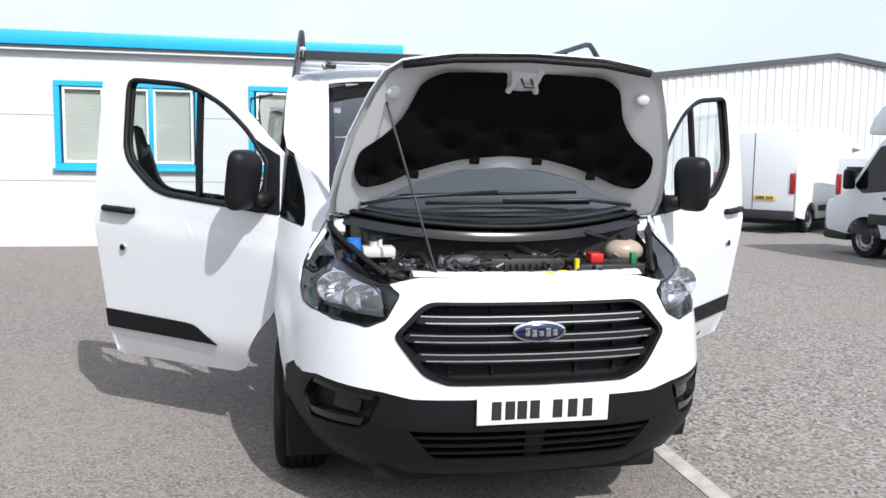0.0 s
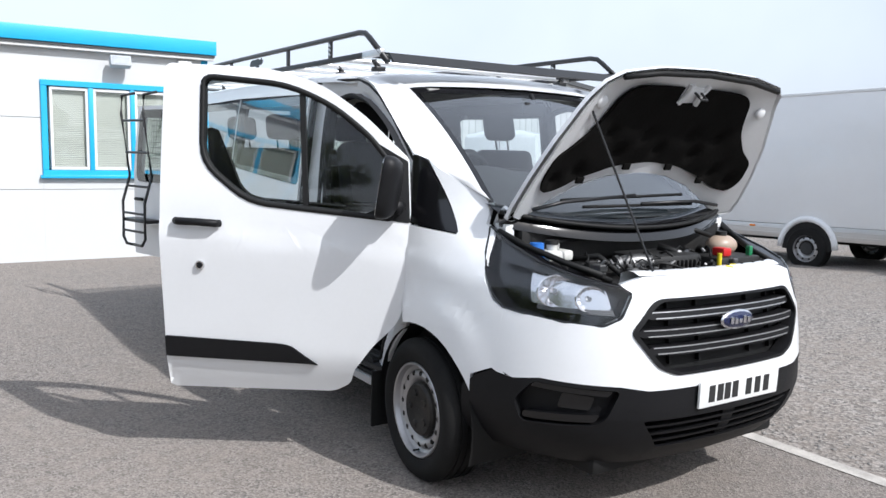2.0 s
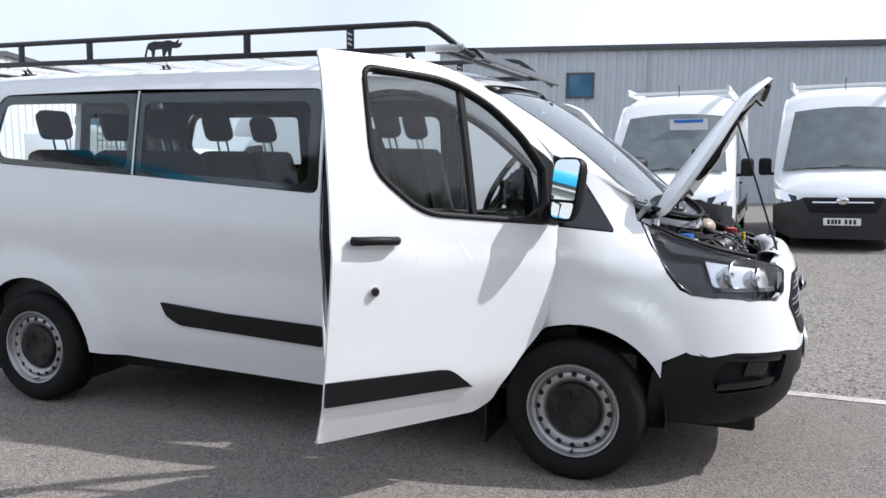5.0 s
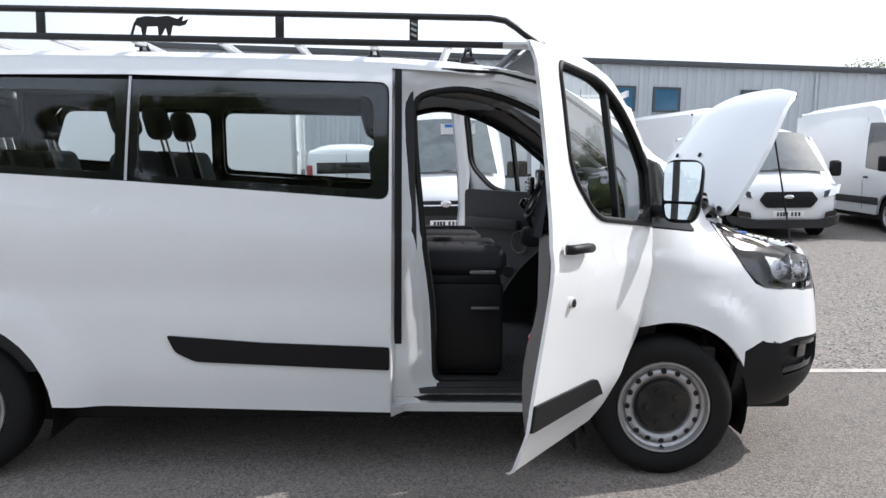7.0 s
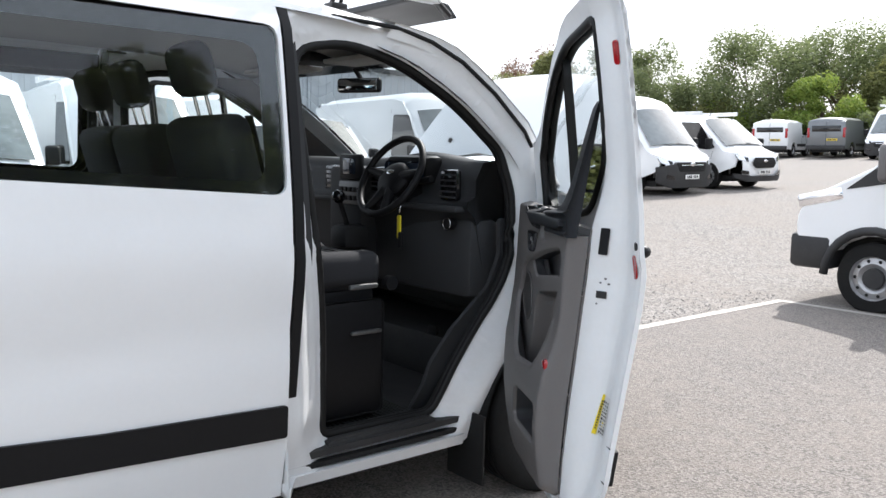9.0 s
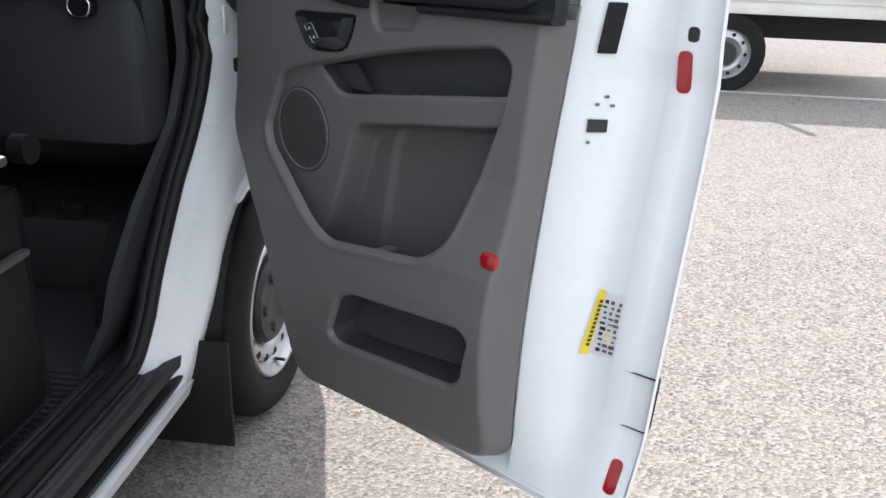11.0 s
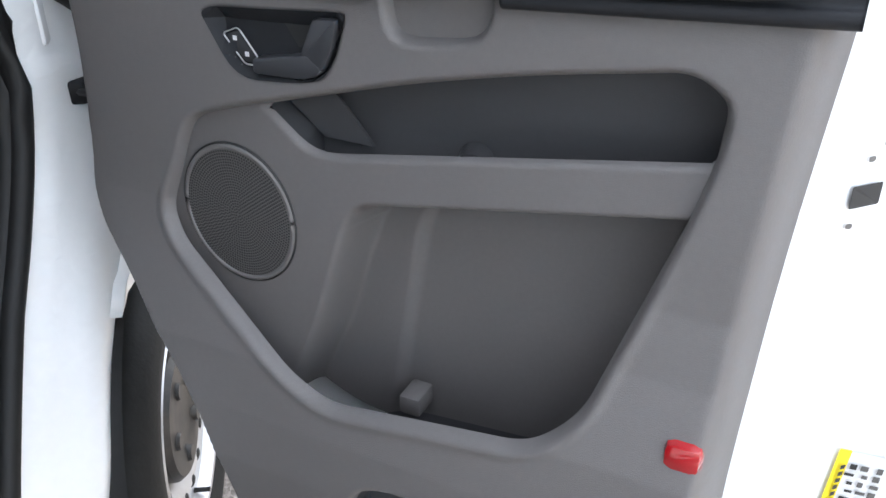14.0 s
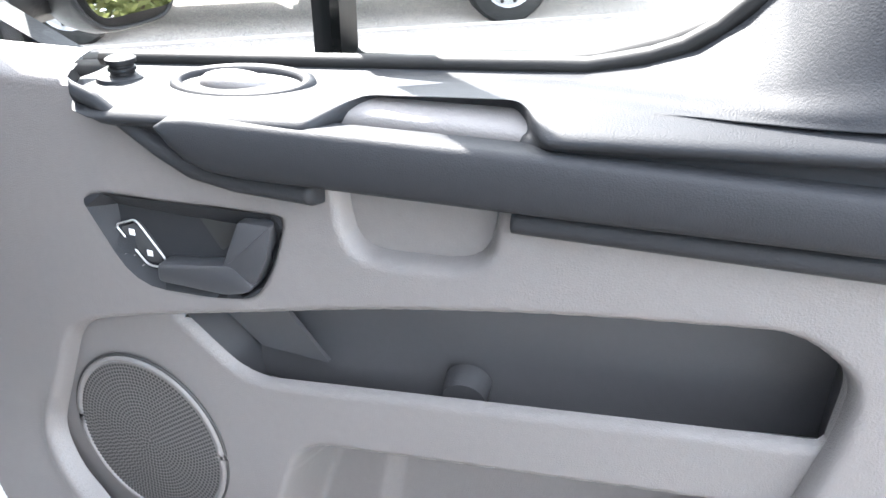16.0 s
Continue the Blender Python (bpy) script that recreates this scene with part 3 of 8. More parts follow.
def arc_pts(cy, cz, r, a0, a1, n=14):
    return [(cy + r * math.cos(radians(a0 + (a1 - a0) * k / n)), cz + r * math.sin(radians(a0 + (a1 - a0) * k / n))) for k in range(n + 1)]


DOOR = rounded([(1.305, .355, .02), (.50, .352, .03), (.415, .40, .03), (.40, .47, .03), (.30, .61, .05), (.19, .715, .06), (.147, .85, .08), (.132, 1.05, .05), (.13, 1.21, .02), (.145, 1.50, .02),
                (.36, 1.70, .08), (.56, 1.835, .08), (.80, 1.905, .10), (1.298, 1.922, .03)])
DOOR_GLASS = rounded([(1.117, 1.862, .05), (1.108, 1.463, .09), (.889, 1.285, .10), (.22, 1.222, .02), (.215, 1.46, .02), (.33, 1.60, .05), (.50, 1.735, .10), (.72, 1.83, .15)])
OPENING = rounded([(1.10, .44, .05), (1.115, .82, .08), (1.165, 1.15, .1), (1.205, 1.55, .08), (1.215, 1.80, .08), (1.0, 1.845, .10), (.76, 1.795, .12), (.49, 1.655, .10), (.275, 1.48, .04), (.215, 1.30, .06),
                   (.222, 1.02, .08), (.285, .875, .08), (.41, .715, .10), (.50, .585, .06), (.585, .43, .04)])
SIDE_WINDOW = rounded([(1.325, 1.318, .05), (2.5, 1.392, 0), (3.53, 1.445, .05), (3.665, 1.52, .08), (3.60, 1.74, .06), (3.49, 1.852, .05), (2.48, 1.868, 0), (1.325, 1.852, .05)])

for sgn in (-1, 1):
    # rear side, with the wheel arch and the long window
    side = ([(1.312, .303), (2.86, .352)] + arc_pts(3.3, .33, .440, 176, 34) + [(3.70, .64), (3.868, .74), (3.868, 1.45), (3.80, 1.925), (1.312, 1.928)])
    part("side_panel", skin(side, [SIDE_WINDOW], sgn, step=.06), "white", van, "white rear side panel")
    part("window_surround", skin(rounded([(1.332, 1.325, .05), (3.525, 1.452, .05), (3.655, 1.525, .08), (3.592, 1.735, .06), (3.485, 1.845, .05), (1.332, 1.845, .05)]),
                                 [rounded([(1.395, 1.36, .06), (2.45, 1.42, .05), (2.45, 1.795, .06), (1.395, 1.79, .07)]), rounded([(2.55, 1.43, .05), (3.49, 1.48, .05), (3.575, 1.56, .06), (3.49, 1.795, .06), (2.55, 1.795, .06)])],
                                 sgn, -.010, depth=.003), "gloss_black", van, "black printed window border")
    for a, b in ((1.335, 2.492), (2.506, 3.66)):
        lo = [(a, 1.322 + (a - 1.325) * .058), (b, 1.322 + (b - 1.325) * .058), (b, 1.846), (a, 1.846)]
        if b > 3:
            lo = [(a, 1.392), (3.52, 1.45), (3.655, 1.53), (3.59, 1.735), (3.48, 1.846), (a, 1.846)]
        pane = part("side_window", skin(lo, (), sgn, -.001, step=.12, depth=.004), "tint", van, "dark tinted side window")
        pane.visible_shadow = False
    part("window_trim", skin([(2.493, 1.395), (2.505, 1.395), (2.49, 1.86), (2.478, 1.86)], (), sgn, .001, depth=.004), "alu", van)
    # black rub strip along the side
    strip = rounded([(2.335, .688, .01), (2.30, .61, .02), (2.21, .565, .02), (1.318, .522, .012), (1.318, .632, .012), (1.9, .655, 0)])
    part("rub_strip", skin(strip, (), sgn, .012, depth=.02), "black", van, "black plastic side strip")
    # door frame: the step round the opening, its seal, the sill
    FRAME = rounded([(1.312, .305), (.43, .30), (.40, .38), (.372, .47), (.255, .62), (.118, .745), (.085, .86), (.088, 1.05), (.105, 1.23), (.135, 1.515), (.36, 1.725), (.56, 1.855), (.80, 1.922), (1.312, 1.938)], .02)

    def inset(z):
        return float(np.interp(z, [.30, .36, .46, .53, .63, .80], [.075, .070, .042, .024, .014, 0]))

    def jamb(u, v, hole=[(sgn * S(y), z) for y, z in OPENING], side=sgn):
        d = max(0.0, -near(hole, u, v))
        k = ease(d / .085)
        return wrap(u, v, inset(v) - .105 + .034 * k + .045 * ease((d - .06) / .08) + .006 * math.exp(-((d - .05) / .012) ** 2))
    part("door_frame", sheet([(sgn * S(y), z) for y, z in FRAME], [[(sgn * S(y), z) for y, z in OPENING]], .022, jamb, lambda u, v, side=sgn: (side, 0, 0), .02), "white_inner", van, "white inner door frame")
    bm = bmesh.new()
    tube(bm, [wrap(sgn * S(y), z, inset(z) - .112) for y, z in dense(OPENING)], .016, 10, closed=True)
    tube(bm, [wrap(sgn * S(y), z, inset(z) - .130) for y, z in dense(OPENING)], .017, 10, closed=True)
    part("door_seal", bm, "rubber", van, "black rubber door seal")
    part("pillar_trim", skin([(1.262, .64), (1.296, .64), (1.300, 1.915), (1.268, 1.915)], (), sgn, -.008, depth=.03), "black", van, "black strip behind the door")
    bm = bmesh.new()
    tube(bm, [wrap(sgn * S(y), z, -.03) for y, z in [(1.28, 1.925), (1.0, 1.918), (.80, 1.908), (.66, 1.872), (.52, 1.81), (.36, 1.70), (.20, 1.56), (.15, 1.50)]], .008, 6)
    part("gutter_seal", bm, "rubber", van)
    part("sill", skin([(1.31, .30), (.46, .29), (.46, .335), (1.31, .345)], (), sgn, .060, depth=.06), "white", van, "white sill")
    part("sill_seal", skin([(1.29, .352), (.50, .345), (.50, .368), (1.29, .375)], (), sgn, .040, depth=.03), "rubber", van)
    step = part("step", block(*sorted((sgn * .74, sgn * .868)), .60, 1.09, .405, .425, .004), "floor_mat", van, "ribbed black step")
    for k in range(8):
        x = sgn * (.752 + .015 * k)
        part("step_rib", block(x - .004, x + .004, .62, 1.08, .4235, .433, .002), "floor_mat", step)
    # front wing with its black corner piece
    wing = ([(.112, 1.20), (.108, 1.05), (.125, .86), (.155, .745), (.22, .70)] + [p for p in arc_pts(-.01, .33, .425, 62, 152, 12)]
            + [(-.388, .605), (-.50, .655), (-.52, .90), (-.46, .925), (-.40, 1.0), (-.355, 1.10), (-.315, 1.20), (-.262, 1.225), (-.24, 1.32), (-.10, 1.40), (.0, 1.462), (.05, 1.50), (-.155, 1.185), (-.15, 1.172)])
    part("front_wing", skin(wing, (), sgn, step=.05, depth=.02), "white", van, "white front wing")
    part("corner_trim", skin(rounded([(-.158, 1.178, .01), (.108, 1.208, .01), (.128, 1.525, .01), (.06, 1.49, .01)]), (), sgn, -.002, step=.05, depth=.02), "gloss_black", van, "black corner trim by the mirror")
    # wheel houses
    for yc, r in ((-.01, .405), (3.3, .43)):
        bm = bmesh.new()
        a = [Vector((sgn * .62, yc + r * math.cos(radians(d)), .33 + r * math.sin(radians(d)))) for d in range(-20, 201, 10)]
        lo = [bm.verts.new(p) for p in a]
        hi = [bm.verts.new((sgn * .94, p.y, p.z)) for p in a]
        for k in range(len(a) - 1):
            bm.faces.new((lo[k], lo[k + 1], hi[k + 1], hi[k]))
        bm.faces.new(lo)
        part("wheel_arch_liner", bm, "rubber", van, "black wheel arch liner")

# nose: white bumper cover with the grille opening
GRILLE = rounded([(-.565, .845, .03), (-.445, .975, .05), (.445, .975, .05), (.565, .845, .03), (.44, .70, .03), (.35, .668, .02), (-.35, .668, .02), (-.44, .70, .03)])
half = [(0, 1.065), (.47, 1.058), (.60, 1.03), (.548, .995), (.60, .90), (.68, .868), (.85, .878), (1.04, .895), (1.125, .903), (1.165, .90), (1.165, .655), (1.13, .64), (1.05, .63), (.93, .648), (.60, .632), (.48, .612), (0, .615)]
part("bumper_cover", skin([(-s, z) for s, z in reversed(half[1:-1])] + half, [GRILLE], in_s=True, step=.06, depth=.03), "white", van, "white bumper cover")
# black lower bumper, with fog recesses and the air intake
lower = [(0, .615), (.48, .612), (.60, .632), (.93, .648), (1.05, .63), (1.13, .655), (1.24, .605), (1.305, .55), (1.32, .42), (1.30, .30), (1.0, .285), (.5, .27), (0, .265)]
FOG = rounded([(.60, .615), (.955, .632), (1.04, .545), (1.01, .455), (.70, .47), (.655, .50)], .025)
INTAKE = rounded([(-.50, .487), (.50, .487), (.40, .355), (-.40, .355)], .02)
part("lower_bumper", skin([(-s, z) for s, z in reversed(lower[1:-1])] + lower, [FOG, [(-s, z) for s, z in FOG], INTAKE], in_s=True, step=.06, depth=.05), "black", van, "black plastic lower bumper")
for sgn in (-1, 1):
    fog = [(sgn * s, z) for s, z in FOG]
    part("fog_recess", skin(fog, in_s=True, off=-.05, depth=.0), "black", van)
    part("fog_lip", skin(rounded([(sgn * s, z) for s, z in [(.68, .515), (1.0, .50), (1.01, .47), (.70, .482)]], .008), in_s=True, off=-.012, depth=.04), "gloss_black", van)
    part("fog_blade", skin(rounded([(sgn * s, z) for s, z in [(.63, .612), (.95, .628), (.97, .608), (.65, .59)]], .008), in_s=True, off=-.008, depth=.04), "gloss_black", van)
    part("fog_insert", skin(rounded([(sgn * s, z) for s, z in [(.70, .58), (.84, .592), (.86, .53), (.72, .525)]], .012), in_s=True, off=-.035, depth=.02), "gloss_black", van)
part("intake_back", skin(INTAKE, in_s=True, off=-.06, depth=0), "rubber", van)
for z in (.385, .42, .455):
    w = .40 + (z - .355) * .75
    part("intake_slat", skin([(-w, z - .004), (w, z - .004), (w, z + .004), (-w, z + .004)], in_s=True, off=-.012, depth=.045), "black", van)
part("intake_slat", skin([(-.035, .36), (.035, .36), (.04, .483), (-.04, .483)], in_s=True, off=-.02, depth=.02), "black", van)
# grille
part("grille_back", skin(GRILLE, in_s=True, off=-.07, depth=0), "rubber", van)
inner = [(s * .955, .822 + (z - .822) * .93) for s, z in GRILLE]
part("grille_frame", skin(GRILLE, [inner], in_s=True, off=.006, depth=.06), "black", van, "black grille surround")
for z, hw in ((.912, .49), (.842, .53), (.772, .485)):
    vee = [(-hw, z - .006), (-hw + .025, z - .020), (-hw + .16, z - .026), (hw - .16, z - .026), (hw - .025, z - .020), (hw, z - .006), (hw - .02, z + .012), (-hw + .02, z + .012)]
    bar = part("grille_bar", skin(rounded(vee, .006), in_s=True, off=-.010, depth=.05), "black", van, "black grille bar")
    for dz, ins in ((.006, .03), (-.018, .05)):
        part("trim_line", skin([(-hw + ins, z + dz), (hw - ins, z + dz), (hw - ins, z + dz + .004), (-hw + ins, z + dz + .004)], in_s=True, off=-.007, depth=.004), "alu", bar, "grey highlight line")
for k in (-4, -2, 2, 4):
    part("grille_stay", skin([(k * .085 - .006, .70), (k * .085 + .006, .70), (k * .085 + .006, .965), (k * .085 - .006, .965)], in_s=True, off=-.05, depth=.02), "rubber", van)
# oval badge and the number plate
bm = bmesh.new()
bmesh.ops.create_uvsphere(bm, u_segments=32, v_segments=12, radius=1, matrix=Matrix.Translation((0, -1.0, .868)) @ Matrix.Diagonal((.105, .014, .043, 1)))
badge = part("badge", bm, "chrome", van, "chrome-rimmed oval badge")
bm = bmesh.new()
bmesh.ops.create_uvsphere(bm, u_segments=32, v_segments=12, radius=1, matrix=Matrix.Translation((0, -1.004, .868)) @ Matrix.Diagonal((.096, .014, .036, 1)))
part("badge_field", bm, "blue_badge", badge, "dark blue enamel oval")
bm = bmesh.new()
for k in range(5):
    box(bm, -.062 + .027 * k, -.043 + .027 * k, -1.0205, -1.017, .855 - .003 * (k % 2), .885 - .006 * (k % 3), .001)
part("badge_mark", bm, "chrome", badge, "pale marks on the badge")


def number_plate(parent, m, groups, material="plate_white", w=.52, h=.111):
    """A plate whose characters are plain dark bars."""
    bm = box(bmesh.new(), -w / 2, w / 2, -.006, .006, -h / 2, h / 2, .002, m)
    plate = part("number_plate", bm, material, parent, "number plate with plain dark bars")
    for x in groups:
        part("character_bar", box(bmesh.new(), x * w / .52 - .019 * w / .52, x * w / .52 + .019 * w / .52, -.0075, -.005, -.036 * h / .111, .036 * h / .111, .0, m), "ink", plate)
    return plate


number_plate(van, pose(.018, -1.022, .574, 2), (-.185, -.132, -.085, -.035, .055, .115, .175))

# bonnet slam panel, engine bay
bm = bmesh.new()
pts = [(s, z) for s, z in half[:3]]
front = [Vector(wrap(s, 1.062, 0)) for s in np.linspace(-.50, .50, 21)]
rows = []
for k, (dy, dz) in enumerate(((0, 0), (.03, .012), (.06, .014), (.10, .0), (.11, -.05))):
    rows.append([bm.verts.new(p + Vector((0, dy, dz))) for p in front])
for a, b in zip(rows, rows[1:]):
    for i in range(20):
        bm.faces.new((a[i], a[i + 1], b[i + 1], b[i]))
part("slam_panel", bm, "white", van, "white panel over the grille")
for s in np.linspace(-.42, .42, 9):
    p = Vector(wrap(s, 1.07, -.05))
    part("panel_clip", cyl(bmesh.new(), p, p + Vector((0, 0, .012)), .008, n=10), "ink", van)

bm = bmesh.new()
box(bm, -.60, .60, -.76, -.30, .70, .72)
box(bm, -.66, .66, -.36, -.30, .70, 1.20)
box(bm, -.60, -.585, -.66, -.30, .70, 1.04)
box(bm, .585, .60, -.66, -.30, .70, 1.04)
box(bm, -.44, .44, -.86, -.80, .70, 1.03)
part("engine_bay", bm, "engine", van, "dark engine bay")
bm = block(-.18, .18, -.66, -.42, 1.02, 1.10, .02)
for k in range(12):
    box(bm, -.165 + .028 * k, -.155 + .028 * k, -.675, -.64, 1.035, 1.075, .003)
part("engine_cover", bm, "engine", van, "black ribbed engine cover")
bm = block(-.42, .35, -.72, -.40, .86, 1.01, .03)
box(bm, -.55, -.45, -.66, -.50, .9, 1.04, .02)
box(bm, .05, .30, -.55, -.42, 1.0, 1.085, .02)
part("engine_block", bm, "engine", van)
bm = tube(bmesh.new(), [(-.30, -.58, 1.06), (-.26, -.60, 1.075), (-.20, -.62, 1.08), (-.15, -.64, 1.07)], .032, 12)
for k in range(4):
    cyl(bm, (-.30 + .035 * k, -.58 - .01 * k, 1.06), (-.285 + .035 * k, -.585 - .01 * k, 1.065), .042, n=14)
part("intake_pipe", bm, "metal_dark", van, "silver ribbed intake pipe")
for pts, r, mm in (([(.05, -.50, 1.12), (.10, -.56, 1.10), (.14, -.62, 1.04)], .018, "rubber"), ([(-.45, -.45, 1.08), (-.38, -.55, 1.10), (-.33, -.66, 1.02)], .014, "rubber"), ([(-.62, -.62, 1.06), (-.55, -.70, 1.05), (-.47, -.72, 1.02)], .012, "rubber"),
                   ([(.30, -.40, 1.16), (.38, -.44, 1.18), (.48, -.46, 1.15)], .012, "rubber"), ([(-.5, -.40, 1.15), (-.2, -.385, 1.17), (.1, -.385, 1.165), (.35, -.39, 1.17)], .010, "rubber"),
                   ([(.40, -.70, 1.03), (.50, -.73, 1.02), (.58, -.70, 1.04), (.60, -.60, 1.06)], .009, "rubber"), ([(-.40, -.76, 1.04), (-.1, -.80, 1.03), (.2, -.80, 1.03), (.45, -.78, 1.04)], .010, "engine")):
    part("hose", tube(bmesh.new(), pts, r, 8), mm, van)
battery = part("battery", block(.26, .56, -.70, -.52, .95, 1.075, .01), "engine", van, "black battery")
part("terminal_cap", block(.325, .385, -.665, -.595, 1.075, 1.115, .008), "red", battery, "red terminal cap")
part("clip", block(.50, .525, -.68, -.655, 1.07, 1.12, .004), "green", battery)
part("coolant_tank", (lambda b: (bmesh.ops.create_uvsphere(b, u_segments=24, v_segments=14, radius=1, matrix=Matrix.Translation((.555, -.47, 1.10)) @ Matrix.Diagonal((.09, .07, .055, 1))), b)[1])(bmesh.new()), "beige", van, "cream coolant tank")
part("tank_cap", cyl(bmesh.new(), (.55, -.47, 1.145), (.55, -.47, 1.172), .028), "engine", van)
part("washer_cap", cyl(bmesh.new(), (-.655, -.455, 1.09), (-.655, -.455, 1.16), .034, .030), "blue_cap", van, "blue washer bottle cap")
bm = block(-.62, -.48, -.50, -.40, 1.08, 1.125, .012)
cyl(bm, (-.56, -.45, 1.12), (-.56, -.45, 1.155), .028)
part("fluid_reservoir", bm, "offwhite", van, "white brake fluid reservoir")
part("reservoir_cap", cyl(bmesh.new(), (-.565, -.45, 1.15), (-.565, -.45, 1.168), .03), "engine", van)
bm = tube(bmesh.new(), [(.10 + .05 * math.cos(a), -.875 + .02 * math.sin(a), 1.062 + .012 * math.sin(2 * a)) for a in np.linspace(0, 6.0, 12)], .007, 6, closed=True)
part("dipstick_ring", bm, "yellow", van, "yellow pull tab")
part("dipstick", cyl(bmesh.new(), (.25, -.70, 1.04), (.25, -.70, 1.10), .011), "yellow", van)
random.seed(5)
for k in range(60):
    x, y = random.uniform(-.54, .54), random.uniform(-.72, -.42)
    w, d, h = random.uniform(.010, .034), random.uniform(.012, .034), random.uniform(.02, .05)
    z = random.uniform(.99, 1.05)
    bm = box(bmesh.new(), x - w, x + w, y - d, y + d, z, z + h, .004, seg=1) if k % 3 else cyl(bmesh.new(), (x, y, z), (x, y, z + h), w * .7, n=10)
    part("engine_fitting", bm, "engine" if k % 7 else "metal_dark", van)
for k in range(26):
    x, y, z = random.uniform(-.54, .54), random.uniform(-.72, -.42), random.uniform(1.04, 1.09)
    part("engine_bolt", cyl(bmesh.new(), (x, y, z), (x + random.uniform(-.03, .03), y + random.uniform(-.02, .02), z + .015), random.uniform(.006, .012), n=8), "metal_dark", van)
for k in range(16):
    x, y, z = random.uniform(-.5, .4), random.uniform(-.70, -.45), random.uniform(1.06, 1.11)
    a, b = Vector((x, y, z)), Vector((x + random.uniform(-.18, .18), y + random.uniform(-.12, .12), z - .02))
    part("cable", tube(bmesh.new(), [a, a.lerp(b, .35) + Vector((0, 0, .025)), a.lerp(b, .7) + Vector((.01, 0, .018)), b], random.uniform(.003, .007), 6), "rubber", van)

# cowl, windscreen, wipers
SCREEN_LOW = [Vector((x, -.40 + .30 * (abs(x) / .75) ** 2.4 * .62, 1.245 + .075 * (abs(x) / .75) ** 2)) for x in np.linspace(-.745, .745, 61)]
SCREEN_TOP = [Vector((x, .455 + .10 * (abs(x) / .72) ** 2, 1.872 + .0 * abs(x) - .012 * (abs(x) / .72) ** 2)) for x in np.linspace(-.705, .705, 61)]


def screen(a, b, v0=0.0, v1=1.0, rows=14, cols=None, bulge=.035):
    bm = bmesh.new()
    grid = []
    for j in range(rows + 1):
        v = v0 + (v1 - v0) * j / rows
        grid.append([bm.verts.new(p.lerp(q, v) + Vector((0, -.6, .8)) * bulge * 4 * v * (1 - v)) for p, q in zip(a, b)])
    for j in range(rows):
        for i in range(len(a) - 1):
            bm.faces.new((grid[j][i], grid[j][i + 1], grid[j + 1][i + 1], grid[j + 1][i]))
    return bm


ob = part("windscreen", screen(SCREEN_LOW, SCREEN_TOP), "screen", van, "clear windscreen with a dark border")
ob.visible_shadow = False
bm = screen(SCREEN_LOW, SCREEN_TOP, .94, 1.0, 3)
for i0, i1 in ((0, 1), (59, 60)):
    b2 = screen(SCREEN_LOW[i0:i1 + 1], SCREEN_TOP[i0:i1 + 1])
    me = bpy.data.meshes.new("tmp")
    b2.to_mesh(me)
    bm.from_mesh(me)
    b2.free()
    bpy.data.meshes.remove(me)
for v in bm.verts:
    v.co += Vector((0, -.002, .002))
part("screen_border", bm, "gloss_black", van, "black printed screen border")
bm = bmesh.new()
a = [bm.verts.new(p + Vector((0, .02, -.005))) for p in SCREEN_LOW]
b = [bm.verts.new(Vector((p.x, p.y - .07, p.z - .035))) for p in SCREEN_LOW]
c = [bm.verts.new(Vector((p.x, p.y - .085, p.z - .10))) for p in SCREEN_LOW]
for p, q in ((a, b), (b, c)):
    for i in range(60):
        bm.faces.new((p[i], p[i + 1], q[i + 1], q[i]))
cowl = part("cowl", bm, "gloss_black", van, "black plastic cowl under the windscreen")
bm = bmesh.new()
tube(bm, [p + Vector((0, -.085, -.035)) for p in SCREEN_LOW], .011, 6)
part("cowl_seal", bm, "rubber", cowl)
for pts in ([(-.62, -.34, 1.285), (-.45, -.345, 1.315), (-.02, -.37, 1.345), (.36, -.34, 1.355)], [(.62, -.34, 1.285), (.42, -.355, 1.31), (.0, -.395, 1.305), (-.34, -.375, 1.305)]):
    arm = part("wiper_arm", tube(bmesh.new(), [Vector(p) + Vector((0, -.035, .012)) for p in pts[:3]], .009, 6), "satin_black", van, "black wiper arm")
    bl = tube(bmesh.new(), [Vector((pts[3][0] - (pts[3][0] - pts[1][0]) * k, pts[3][1] - .02 + (pts[1][1] - pts[3][1]) * k, pts[3][2] + (pts[1][2] - pts[3][2]) * k * .5)) for k in (0, .33, .66, 1)], .008, 6)
    part("wiper_blade", bl, "rubber", arm)

# A-pillars and roof
ROOF_X = np.array([0, .3, .55, .70, .78, .83, .862, .872])
ROOF_D = np.array([0, -.006, -.018, -.030, -.042, -.056, -.078, -.098])


def roof_z(y):
    return float(np.interp(y, [.45, .55, .75, 1.1, 1.6, 2.6, 3.5, 3.86], [1.882, 1.922, 1.978, 2.012, 2.024, 2.026, 2.016, 2.000]))


def roof_edge(y):
    return float(np.interp(y, [.45, .60, .80, 1.0, 1.3, 3.6, 3.88], [.735, .80, .845, .862, .872, .872, .86]))


